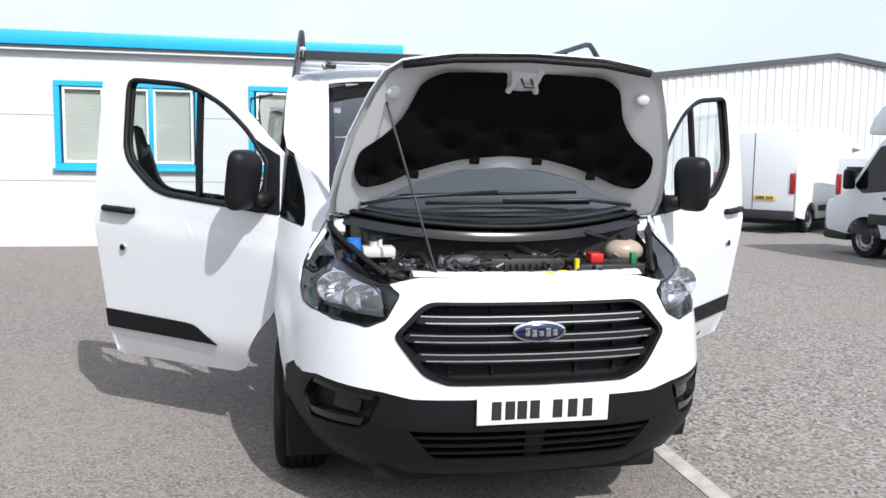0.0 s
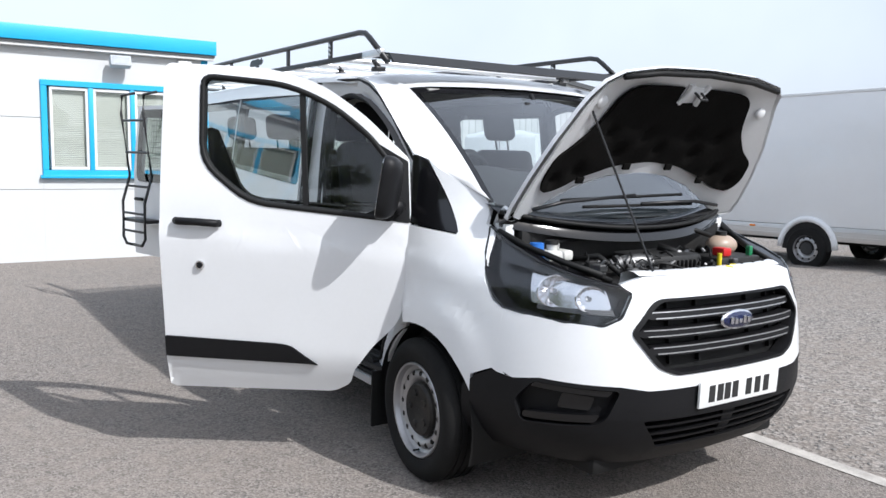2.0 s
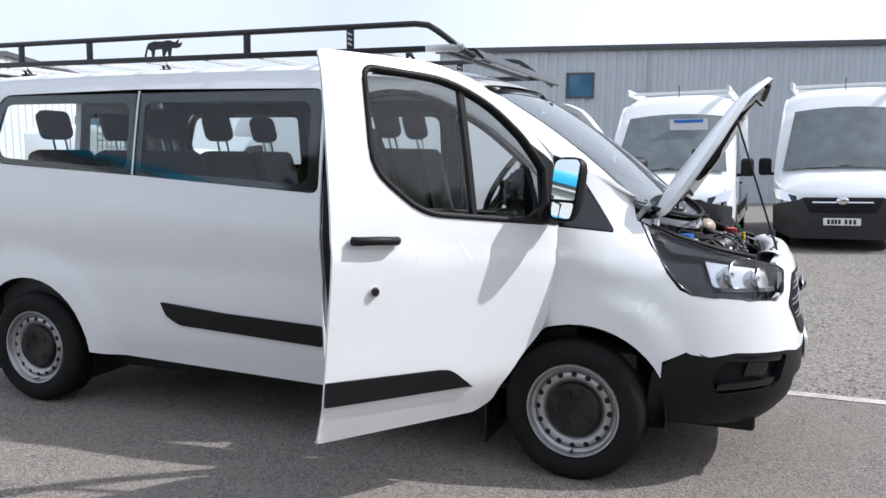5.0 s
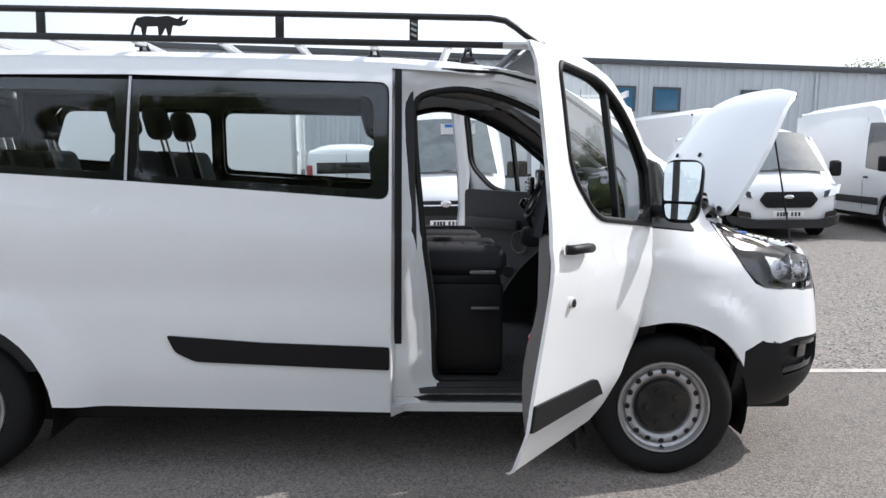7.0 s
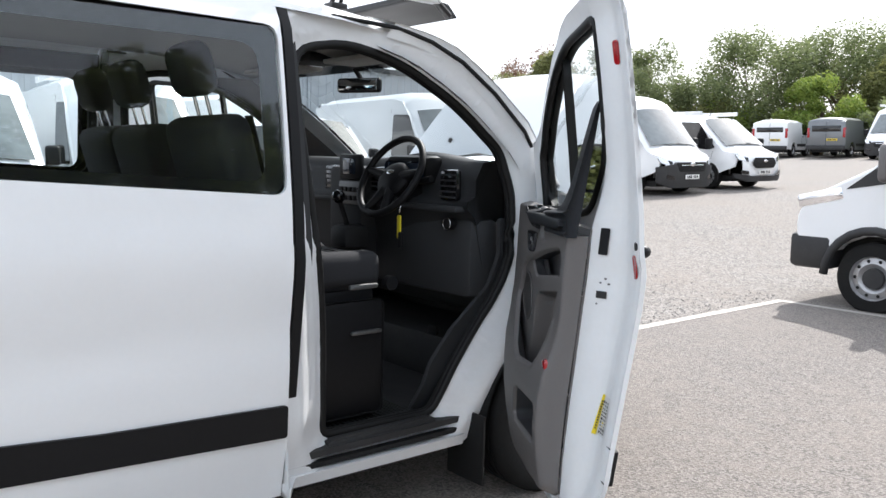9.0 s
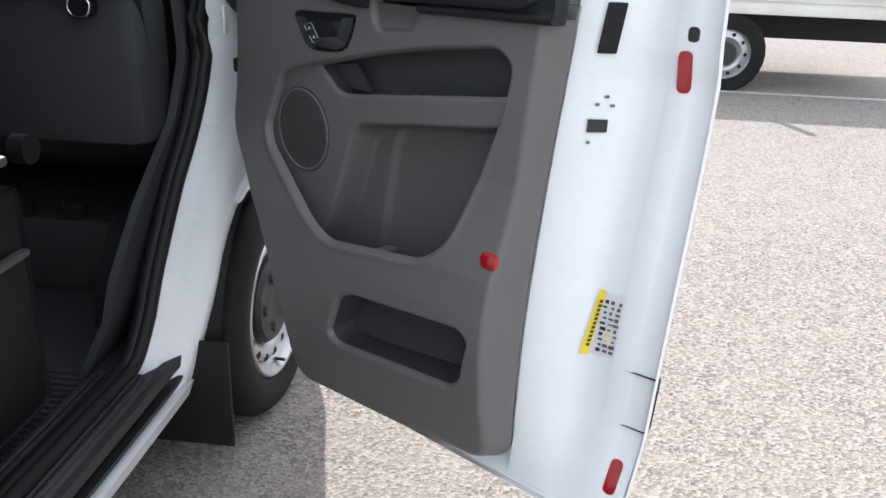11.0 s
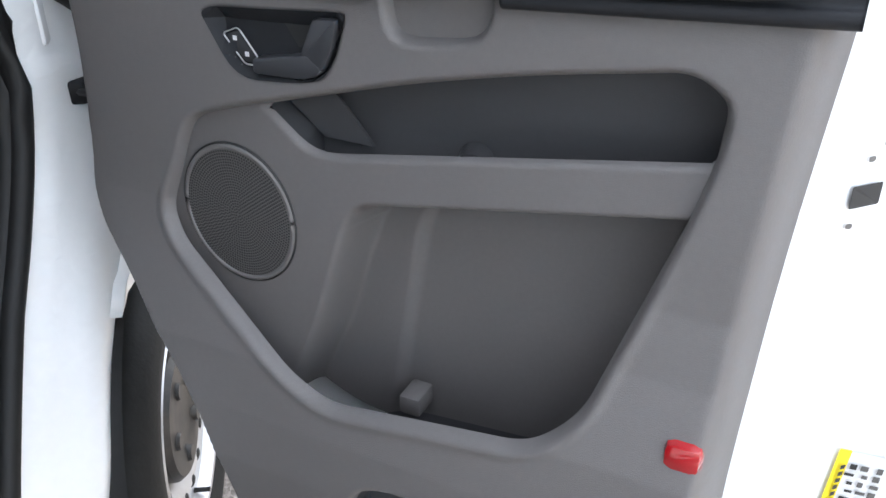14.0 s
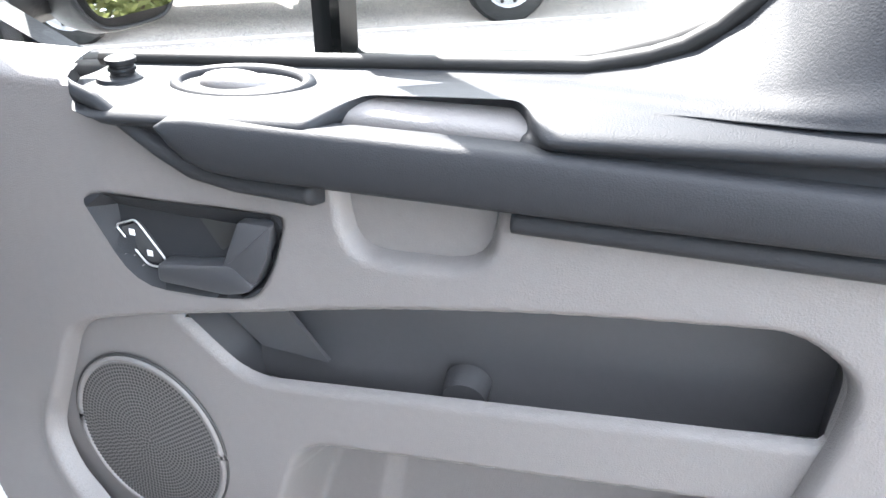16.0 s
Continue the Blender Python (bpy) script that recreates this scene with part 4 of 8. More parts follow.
bm = bmesh.new()
grid = []
xs = np.r_[-ROOF_X[::-1], ROOF_X[1:]]
ds = np.r_[ROOF_D[::-1], ROOF_D[1:]]
for y in [.47, .53, .60, .68, .78, .9, 1.05, 1.3, 1.6, 2.0, 2.4, 2.8, 3.2, 3.5, 3.7, 3.82, 3.88]:
    k = roof_edge(y) / .872
    grid.append([bm.verts.new((x * k, y + (.09 * (abs(x) / .87) ** 2 if y < .66 else .03 * (abs(x) / .87) ** 2 if y < .8 else 0), roof_z(y) + d * (1 if y > .9 else .5 + .5 * (y - .47) / .43))) for x, d in zip(xs, ds)])
for a, b in zip(grid, grid[1:]):
    for i in range(len(xs) - 1):
        bm.faces.new((a[i], a[i + 1], b[i + 1], b[i]))
part("roof", bm, "white", van, "white ribbed roof", sharp=2)
for sgn in (-1, 1):
    bm = bmesh.new()
    inn = [SCREEN_LOW[0 if sgn < 0 else 60].lerp(SCREEN_TOP[0 if sgn < 0 else 60], v) + Vector((0, -.6, .8)) * .14 * v * (1 - v) for v in np.linspace(0, 1, 13)]
    outl = [(-.24, 1.32), (-.10, 1.40), (.0, 1.462), (.05, 1.50), (.128, 1.527), (.20, 1.60), (.36, 1.728), (.46, 1.80), (.56, 1.862), (.64, 1.89), (.70, 1.905), (.76, 1.915), (.82, 1.925)]
    rows = [[], [], []]
    for p, (y, z) in zip(inn, outl):
        q = Vector(wrap(sgn * S(y), z, -.006))
        mid = (p + q) / 2 + Vector((sgn * .012, -.012, .014))
        for r, c in zip(rows, (p, mid, q)):
            r.append(bm.verts.new(c))
    rows[0].append(bm.verts.new((sgn * .735, .58, 1.885)))
    rows[1].append(bm.verts.new((sgn * .80, .72, 1.925)))
    rows[2].append(bm.verts.new(wrap(sgn * S(.95), 1.932, -.006)))
    for a, b in zip(rows, rows[1:]):
        for i in range(len(a) - 1):
            bm.faces.new((a[i], a[i + 1], b[i + 1], b[i]))
    part("front_pillar", bm, "white", van, "white windscreen pillar", sharp=2)
    bm = bmesh.new()
    a = [bm.verts.new(Vector(wrap(sgn * S(y), z, -.012))) for y, z in outl[4:]]
    b = [bm.verts.new(Vector(wrap(sgn * S(y + .03), z - .05, -.06))) for y, z in outl[4:]]
    for i in range(len(a) - 1):
        bm.faces.new((a[i], a[i + 1], b[i + 1], b[i]))
    part("pillar_return", bm, "white_inner", van)

# headlights
for sgn in (-1, 1):
    rim = [(.548, .995), (.60, .90), (.68, .868), (.85, .878), (1.04, .895), (1.13, .905), (1.20, .955), (1.265, 1.04), (1.32, 1.12), (1.355, 1.19), (1.372, 1.218), (1.22, 1.155), (1.0, 1.095), (.80, 1.055), (.66, 1.028), (.60, 1.02)]
    rim = rounded([(sgn * s, z) for s, z in rim], .012, 2)
    lamp = part("headlight", skin(rim, in_s=True, off=-.075, step=.06, depth=0), "gloss_black", van, "headlight with clear lens and black housing")
    part("lamp_rim", tube(bmesh.new(), [wrap(u, z, -.004) for u, z in rim], .006, 6, closed=True), "gloss_black", lamp)
    bm = bmesh.new()
    a, b = [bm.verts.new(wrap(u, z, -.003)) for u, z in rim], [bm.verts.new(wrap(u, z, -.076)) for u, z in rim]
    for i in range(len(rim)):
        bm.faces.new((a[i - 1], a[i], b[i], b[i - 1]))
    part("lamp_wall", bm, "gloss_black", lamp)
    for c, zc, rad in ((.90, .990, .064), (.735, .968, .052)):
        mid = Vector(wrap(sgn * c, zc, -.030))
        aim = Vector((sgn * .30, -1, .12)).normalized()
        place = Matrix.Translation(mid) @ aim.to_track_quat("X", "Z").to_matrix().to_4x4() @ Matrix.Diagonal((1, 1.28, 1, 1))
        bowl = ring_lathe([(-.040 + .046 * (k / 8) ** 2, .006 + (rad - .006) * k / 8) for k in range(9)] + [(.003, rad + .003)], 40)
        for v in bowl.verts:
            q = math.atan2(v.co.z, v.co.y)
            v.co.x += .0025 * math.sin(q * 14) * (1 if v.co.x < .004 else 0)
        bmesh.ops.transform(bowl, matrix=place, verts=bowl.verts[:])
        part("reflector", bowl, "lamp", lamp, "bright lamp reflector")
        part("bulb", cyl(bmesh.new(), place @ Vector((-.038, 0, 0)), place @ Vector((-.006, 0, 0)), .016, .010, 16), "chrome", lamp)
    tray = rounded([(sgn * u, v) for u, v in [(.63, .925), (.80, .918), (1.02, .935), (1.05, 1.06), (.82, 1.028), (.66, 1.005)]], .02)
    part("lamp_tray", skin(tray, in_s=True, off=-.045, step=.03, depth=0), "lamp", lamp, "bright lamp tray")
    upper = [(sgn * u, v) for u, v in [(.62, 1.012), (.80, 1.046), (1.0, 1.085), (1.20, 1.14), (1.30, 1.175), (1.22, 1.085), (1.05, 1.065), (.80, 1.035)]]
    part("upper_panel", skin(upper, in_s=True, off=-.022, step=.05, depth=.006), "gloss_black", lamp, "black upper lamp panel")
    part("side_repeater", skin([(sgn * s, z) for s, z in [(.62, .905), (.98, .915), (.98, .93), (.63, .925)]], in_s=True, off=-.03, depth=.01), "metal_dark", lamp)
    ln = part("lens", skin(rim, in_s=True, off=-.001, step=.06, depth=0), "lens", lamp, "clear lens")
    ln.visible_shadow = False

# bonnet, raised on its stay
HINGE = Vector((0, -.27, 1.275))


def bonnet_z(x, y):
    d = -.27 - y
    return 1.30 - .235 * d - .085 * (abs(x) / .75) ** 2.5 - 1.6 * max(0, d - .60) ** 2 - .05 * max(0, abs(x) - .62)


def bonnet_pose():
    return Matrix.Translation(HINGE) @ Matrix.Rotation(radians(-67), 4, "X") @ Matrix.Translation(-HINGE)


half_b = [(0, -.50), (.20, -.475), (.38, -.42), (.52, -.35), (.62, -.29), (.70, -.262), (.752, -.285), (.755, -.36), (.735, -.50), (.69, -.68), (.62, -.86), (.565, -.97), (.50, -1.02), (.30, -1.055), (0, -1.065)]
outline = half_b + [(-x, y) for x, y in reversed(half_b[1:-1])]
bonnet = part("bonnet", sheet(outline, (), .05, lambda x, y: (x, y, bonnet_z(x, y)), lambda x, y: (0, 0, 1), .022), "white", van, "raised white bonnet")
bonnet.matrix_basis = bonnet_pose()
shrink = [(x * .96, -.62 + (y + .62) * .955) for x, y in outline]
lobe = [(0, -.565, .05), (.20, -.545, .05), (.38, -.49, .06), (.52, -.425, .06), (.615, -.415, .05), (.65, -.49, .05), (.635, -.60, .04), (.535, -.665, .05), (.455, -.76, .07), (.405, -.91, .06), (.33, -.955, .05), (.075, -.965, .012), (.062, -.885, .012), (0, -.88, .01)]
hole = rounded(lobe + [(-x, y, r) for x, y, r in reversed(lobe[1:-1])], n=5)
part("inner_frame", sheet(shrink, [hole], .05, lambda x, y: (x, y, bonnet_z(x, y) - .024 - .012 * math.cos(x * 9)), lambda x, y: (0, 0, -1), .012), "white_inner", bonnet, "white inner frame")
pad = [(x * 1.015, y - .003) for x, y in hole]
random.seed(3)
dimples = [(-.45, -.52), (-.25, -.62), (0, -.64), (.25, -.62), (.45, -.52), (-.58, -.48), (.58, -.48), (-.12, -.72), (.16, -.73), (-.36, -.72), (.36, -.72)]


def pad_z(x, y):
    z = bonnet_z(x, y) - .045 + .006 * noise.noise(Vector((x * 8, y * 8, 0)))
    for a, b in dimples:
        z += .022 * math.exp(-((x - a) ** 2 + (y - b) ** 2) / .0012)
    return z


part("insulation_pad", sheet(pad, (), .028, lambda x, y: (x, y, pad_z(x, y)), lambda x, y: (0, 0, -1), .02), "felt", bonnet, "black felt insulation pad")
bm = tube(bmesh.new(), [(x, y + .012, bonnet_z(x, y) - .025) for x, y in [(-.50, -1.01), (-.30, -1.04), (0, -1.052), (.30, -1.04), (.50, -1.01)]], .013, 8)
part("front_seal", bm, "rubber", bonnet, "black rubber edge")
bm = bmesh.new()
for k in (-1, 1):
    tube(bm, [(k * .058, -.885, bonnet_z(0, -.885) - .047), (k * .042, -.93, bonnet_z(0, -.93) - .052), (k * .056, -.985, bonnet_z(0, -.985) - .044)], .013, 8)
box(bm, -.05, .05, -.975, -.935, bonnet_z(0, -.955) - .052, bonnet_z(0, -.955) - .036, .006)
part("latch_bracket", bm, "white_inner", bonnet, "white latch bracket")
for x in (-.40, -.14, .14, .40):
    y = float(np.interp(abs(x), [0, .20, .38, .52], [-.565, -.545, -.49, -.425])) + .012
    part("pad_tab", block(x - .022, x + .022, y - .02, y + .012, bonnet_z(x, y) - .052, bonnet_z(x, y) - .040, .003), "felt", bonnet)
part("striker", tube(bmesh.new(), [(-.02, -.95, bonnet_z(0, -.97) - .05), (-.018, -.935, bonnet_z(0, -.97) - .095), (.018, -.935, bonnet_z(0, -.97) - .095), (.02, -.95, bonnet_z(0, -.97) - .05)], .006, 6), "satin_black", bonnet)
for x in (-.52, .52):
    bm = bmesh.new()
    bmesh.ops.create_uvsphere(bm, u_segments=16, v_segments=8, radius=1, matrix=Matrix.Translation((x, -.87, bonnet_z(x, -.87) - .03)) @ Matrix.Diagonal((.030, .030, .014, 1)))
    part("rubber_stop", bm, "white_inner", bonnet)
for x in (-.10, .30):
    part("washer_jet", block(x - .012, x + .012, -.60, -.575, bonnet_z(x, -.58), bonnet_z(x, -.58) + .012, .004), "black", bonnet)
part("bonnet_stay", cyl(bmesh.new(), (-.375, -.86, 1.075), (-.545, -.640, 1.725), .005, n=8), "satin_black", van, "thin black bonnet stay")
for sgn in (-1, 1):
    bm = tube(bmesh.new(), [(sgn * .70, -.22, 1.22), (sgn * .705, -.25, 1.26), (sgn * .70, -.29, 1.30)], .014, 8)
    box(bm, sgn * .68, sgn * .73, -.33, -.25, 1.16, 1.23, .006)
    part("bonnet_hinge", bm, "white_inner", van)
    bm = tube(bmesh.new(), [(sgn * .745, -.30, 1.20), (sgn * .70, -.42, 1.15), (sgn * .62, -.60, 1.09), (sgn * .56, -.76, 1.055)], .014, 6)
    part("bay_seal", bm, "rubber", van)


# ---- wheels ----
def wheel(parent, x, y, sgn, r=.337, steer=0):
    """A steel wheel with round slots and a black centre cap on a grooved tyre; sgn: the side that it faces."""
    prof = [(-.095, .222), (-.108, .232), (-.116, .262), (-.117, .285), (-.108, .312), (-.092, .327), (-.082, r - .003)]
    for c in (-.056, -.019, .019, .056):
        prof += [(c - .014, r), (c - .006, r), (c - .005, r - .008), (c + .005, r - .008), (c + .006, r), (c + .014, r)]
    prof += [(.082, r - .003), (.092, .327), (.108, .312), (.117, .285), (.116, .262), (.108, .232), (.095, .222)]
    w = part("wheel", ring_lathe(prof, 72), "tyre", parent, "black tyre on a silver steel wheel")
    w.matrix_basis = Matrix.Translation((x, y, r)) @ Matrix.Rotation(radians(steer), 4, "Z") @ Matrix.Diagonal((sgn, 1, 1, 1))
    # tread blocks on the shoulders
    bm = bmesh.new()
    for k in range(64):
        a = 2 * math.pi * k / 64
        for sx in (-1, 1):
            box(bm, sx * .070, sx * .100, -.0115, .0115, 0, .010, 0, Matrix.Rotation(a, 4, "X") @ Matrix.Translation((0, 0, r - .012)) @ Matrix.Rotation(sx * .30, 4, "Y"))
    part("shoulder_tread", bm, "tyre", w, smooth=False)
    bm = ring_lathe([(.100, .224), (.108, .219), (.106, .212), (.094, .206), (.082, .202), (.074, .190), (.070, .186), (.066, .184)], 56)
    part("rim", bm, "silver", w, "silver steel rim")
    # disc with a raised ring in which the round slots sit
    bm = ring_lathe([(.066, .184), (.078, .178), (.083, .166), (.080, .152), (.068, .140), (.058, .130), (.05, .122), (.05, .02)], 56)
    part("wheel_disc", bm, "silver", w)
    for k in range(16):
        a = 2 * math.pi * k / 16
        bm = bmesh.new()
        bmesh.ops.create_uvsphere(bm, u_segments=12, v_segments=6, radius=1, matrix=Matrix.Rotation(a, 4, "X") @ Matrix.Translation((.079, .170, 0)) @ Matrix.Rotation(.2, 4, "Z") @ Matrix.Diagonal((.007, .0125, .0155, 1)))
        part("slot", bm, "rubber", w)
    part("centre_cap", ring_lathe([(.052, .128), (.080, .126), (.092, .116), (.094, .075), (.088, .060), (.088, .0005)], 44), "cap_black", w, "black centre cap")
    for k in range(5):
        a = 2 * math.pi * k / 5
        part("cap_boss", cyl(bmesh.new(), (.084, .078 * math.cos(a), .078 * math.sin(a)), (.100, .078 * math.cos(a), .078 * math.sin(a)), .020, .015, 12), "cap_black", w)
    part("tyre_valve", cyl(bmesh.new(), (.080, .0, -.196), (.112, .0, -.196), .005, n=8), "rubber", w)
    part("hub", cyl(bmesh.new(), (-.15, 0, 0), (.05, 0, 0), .09, n=20), "metal_dark", w)
    return w


for x, sgn in ((-.862, -1), (.862, 1)):
    wheel(van, x, 0, sgn, steer=-3)
    wheel(van, x, 3.3, sgn)
    for y in (.42, 3.74):
        part("mudflap", block(x - .11, x + .11, y, y + .012, .13, .42, .004), "rubber", van, "black rubber mudflap")

# ---- front doors ----
PIVOT = Vector((-.93, .13, 0))


def build_door(sgn, angle):
    """A front door in its closed place, swung out about its hinges."""
    def sk(o, holes=(), off=0.0, step=.06, depth=.015):
        return skin(o, holes, sgn, off, step, depth)
    X = sgn
    door = part("front_door", sk(DOOR, [DOOR_GLASS], .0, .05, .012), "white", van, "open white front door with grey inner trim")
    piv = Vector((PIVOT.x * -sgn, PIVOT.y, 0))
    door.matrix_basis = Matrix.Translation(piv) @ Matrix.Rotation(radians(-sgn * angle), 4, "Z") @ Matrix.Translation(-piv)
    # the white shell behind the skin: end face, lower lip, window frame's inside
    bm = sk([(min(y, 1.118), max(z, 1.17)) for y, z in DOOR], [DOOR_GLASS], -.035, .06, 0)
    part("inner_shell", bm, "white_inner", door, "white inner door shell")
    part("inner_shell", sk([(min(y, 1.118), min(z, 1.172)) for y, z in DOOR], (), -.014, .06, 0), "white_inner", door)
    bm = bmesh.new()
    o1 = [Vector(wrap(X * S(y), z, -.001)) for y, z in dense(DOOR)]
    o2 = [Vector(wrap(X * S(y), z, -.014 if y > 1.2 or z < 1.17 else -.036)) for y, z in dense(DOOR)]
    a, b = [bm.verts.new(p) for p in o1], [bm.verts.new(p) for p in o2]
    for i in range(len(a)):
        bm.faces.new((a[i - 1], a[i], b[i], b[i - 1]))
    part("door_edge", bm, "white_inner", door)
    # end face: a deep white return at the latch
    bm = bmesh.new()
    us = [0, .03, .08, .16, .24, .32, .38, .45, .52, .62, .64, .66, .72, .80, .82, .84, .92, 1]
    cols = [[bm.verts.new((-sgn * end_place(z, u).x, end_place(z, u).y, z)) for u in us] for z in np.linspace(.364, 1.905, 60)]
    for p, q in zip(cols, cols[1:]):
        for i in range(len(us) - 1):
            bm.faces.new((p[i], p[i + 1], q[i + 1], q[i]))
    part("end_face", bm, "white_inner", door, "white door end with latch")
    # window rubber, glass and divider
    bm = bmesh.new()
    tube(bm, [wrap(X * S(y), z, -.004) for y, z in dense(DOOR_GLASS)], .014, 8, closed=True)
    tube(bm, [wrap(X * S(y), z, -.034) for y, z in dense(DOOR_GLASS)], .014, 8, closed=True)
    part("window_rubber", bm, "rubber", door, "black window rubber")
    pane = part("door_glass", sk(DOOR_GLASS, (), -.018, .12, 0), "clear", door, "clear door glass")
    pane.visible_shadow = False
    part("window_divider", sk([(.632, 1.262), (.608, 1.262), (.640, 1.80), (.665, 1.805)], (), -.004, .08, .028), "rubber", door)
    # outer handle, lock, strip
    part("handle_recess", sk(rounded([(1.20, 1.165, .03), (1.02, 1.158, .03), (1.04, 1.215, .03), (1.17, 1.225, .03)]), (), .0015, .02, 0), "white", door)
    p = [Vector(wrap(X * S(y), z, o)) for y, z, o in ((1.220, 1.192, .014), (1.205, 1.192, .034), (1.11, 1.190, .038), (1.035, 1.185, .034), (1.018, 1.183, .010))]
    part("door_handle", tube(bmesh.new(), p, .018, 10), "black", door, "black door handle")
    c, e = Vector(wrap(X * S(1.115), .985, -.01)), Vector(wrap(X * S(1.115), .985, .012))
    part("deadlock", cyl(bmesh.new(), c, e, .024, .020, 20), "chrome", door, "round metal lock")
    part("lock_core", cyl(bmesh.new(), e, e + (e - c) * .15, .014, n=16), "black", door)
    strip = rounded([(1.303, .632, .006), (1.303, .530, .006), (.60, .505, .03), (.568, .498, .01), (.70, .598, .03), (.76, .607, .02)])
    part("rub_strip", sk(strip, (), .012, .08, .02), "black", door, "black plastic door strip")
    # mirror
    base = part("mirror_base", sk(rounded([(.135, 1.205, .01), (.37, 1.232, .01), (.225, 1.30, .03), (.215, 1.45, .02), (.30, 1.575, .01), (.15, 1.49, .01)]), (), .004, .05, .03), "black", door, "black mirror mount")
    m = Matrix.Translation(Vector(wrap(X * S(.205), 1.37, .165))) @ pose(0, 0, 0, 9, 0, X * 3)
    bm = bmesh.new()
    loops = []
    for y, kx, kz, dx in ((.050, .94, .96, 0), (.052, .985, .99, 0), (.045, 1.0, 1.0, 0), (.026, 1.0, 1.0, 0), (.004, .94, .95, .004), (-.014, .80, .84, .012), (-.026, .56, .62, .02), (-.031, .25, .30, .026)):
        ring = []
        for a in np.linspace(0, 2 * math.pi, 49)[:-1]:
            c, q = math.cos(a), math.sin(a)
            px = math.copysign(abs(c) ** .5, c) * .088 * kx * (1 + .10 * q) - X * dx
            pz = math.copysign(abs(q) ** .5, q) * .142 * kz
            ring.append(bm.verts.new(m @ Vector((px, y, pz))))
        loops.append(ring)
    for r0, r1 in zip(loops, loops[1:]):
        for i in range(48):
            bm.faces.new((r0[i - 1], r0[i], r1[i], r1[i - 1]))
    bm.faces.new(loops[0])
    bm.faces.new(loops[-1])
    part("mirror_housing", bm, "black", door, "black door mirror housing")
    bm = tube(bmesh.new(), [wrap(X * S(.19), 1.285, -.01), wrap(X * S(.195), 1.282, .05), wrap(X * S(.20), 1.285, .10)], .034, 10)
    part("mirror_arm", bm, "black", door)
    for nm, o in (("mirror_glass", [(-.078, -.045, .012), (.076, -.045, .012), (.086, .06, .03), (.082, .118, .025), (.05, .130, .03), (-.06, .130, .03), (-.081, .115, .02)]), ("blind_spot_glass", [(-.068, -.126, .025), (.058, -.126, .025), (.074, -.058, .015), (-.077, -.058, .015)])):
        b = extrude(rounded(o), .004, "y", .0505)
        bmesh.ops.transform(b, matrix=m, verts=b.verts[:])
        part(nm, b, "mirror", door, "mirror glass")
    return door




TRIM = rounded([(.252, 1.285, .02), (.256, 1.10, .05), (.246, .99, .05), (.236, .945, .04), (.254, .885, .04), (.310, .822, .05), (.406, .692, .06), (.454, .525, .05), (.470, .385, .03), (.505, .350, .03), (1.03, .385, .03), (1.074, .42, .03), (1.066, .70, .1), (1.079, 1.0, .1), (1.096, 1.20, .02), (1.101, 1.285, .01)])
SHELF = rounded([(.522, 1.083, .004), (.588, 1.030, .03), (1.013, 1.090, .004), (1.018, 1.15, .03), (.985, 1.172, .04), (.84, 1.153, .1), (.72, 1.131, .1), (.62, 1.107, .05)])
LOW_POCKET = rounded([(.620, .535, .02), (.664, .638, .03), (.70, .653, .02), (.985, .678, .03), (1.010, .66, .02), (.993, .568, .02), (.968, .544, .02), (.65, .514, .02)])
LEVER_BAY = rounded([(.468, 1.180, .012), (.482, 1.187, .012), (.652, 1.194, .010), (.638, 1.150, .02), (.622, 1.124, .02), (.585, 1.117, .02), (.508, 1.113, .03)])
CUP = rounded([(.684, 1.262, .01), (.814, 1.264, .01), (.806, 1.172, .035), (.692, 1.164, .035)])


def near_all(poly, y, z):
    """near() for whole arrays."""
    best, inside = np.full(y.shape, 9.0), np.zeros(y.shape, bool)
    for i in range(len(poly)):
        ay, az = poly[i - 1][:2]
        by, bz = poly[i][:2]
        dy, dz = by - ay, bz - az
        t = np.clip(((y - ay) * dy + (z - az) * dz) / (dy * dy + dz * dz + 1e-12), 0, 1)
        best = np.minimum(best, np.hypot(y - ay - t * dy, z - az - t * dz))
        if az != bz:
            inside ^= ((az > z) != (bz > z)) & (y < ay + (z - az) / (bz - az) * dy)
    return np.where(inside, best, -best)


def ease_all(t):
    t = np.clip(t, 0, 1)
    return t * t * (3 - 2 * t)


INSET = rounded([(.425, 1.060, .03), (.370, .935, .04), (.392, .890, .03), (.575, .760, .03), (.625, .741, .04), (.876, .771, .05), (.926, .817, .04), (1.004, 1.05, .03), (1.018, 1.11, .02), (1.021, 1.15, .03), (.985, 1.175, .045), (.84, 1.156, .1), (.72, 1.134, .1), (.62, 1.110, .06), (.50, 1.082, .05)], n=6)


BACK = rounded([(.632, .985, .03), (1.09, 1.055, .01), (1.06, .80, .04), (.98, .60, .05), (.56, .58, .05), (.50, .66, .02), (.568, .80, .03)])
CUT = .004


# where the trim's rear edge meets the white end of the door
EDGE_Z = [.35, .50, .65, .80, .95, 1.10, 1.20, 1.30]
EDGE_D = [.090, .085, .073, .060, .048, .036, .030, .028]


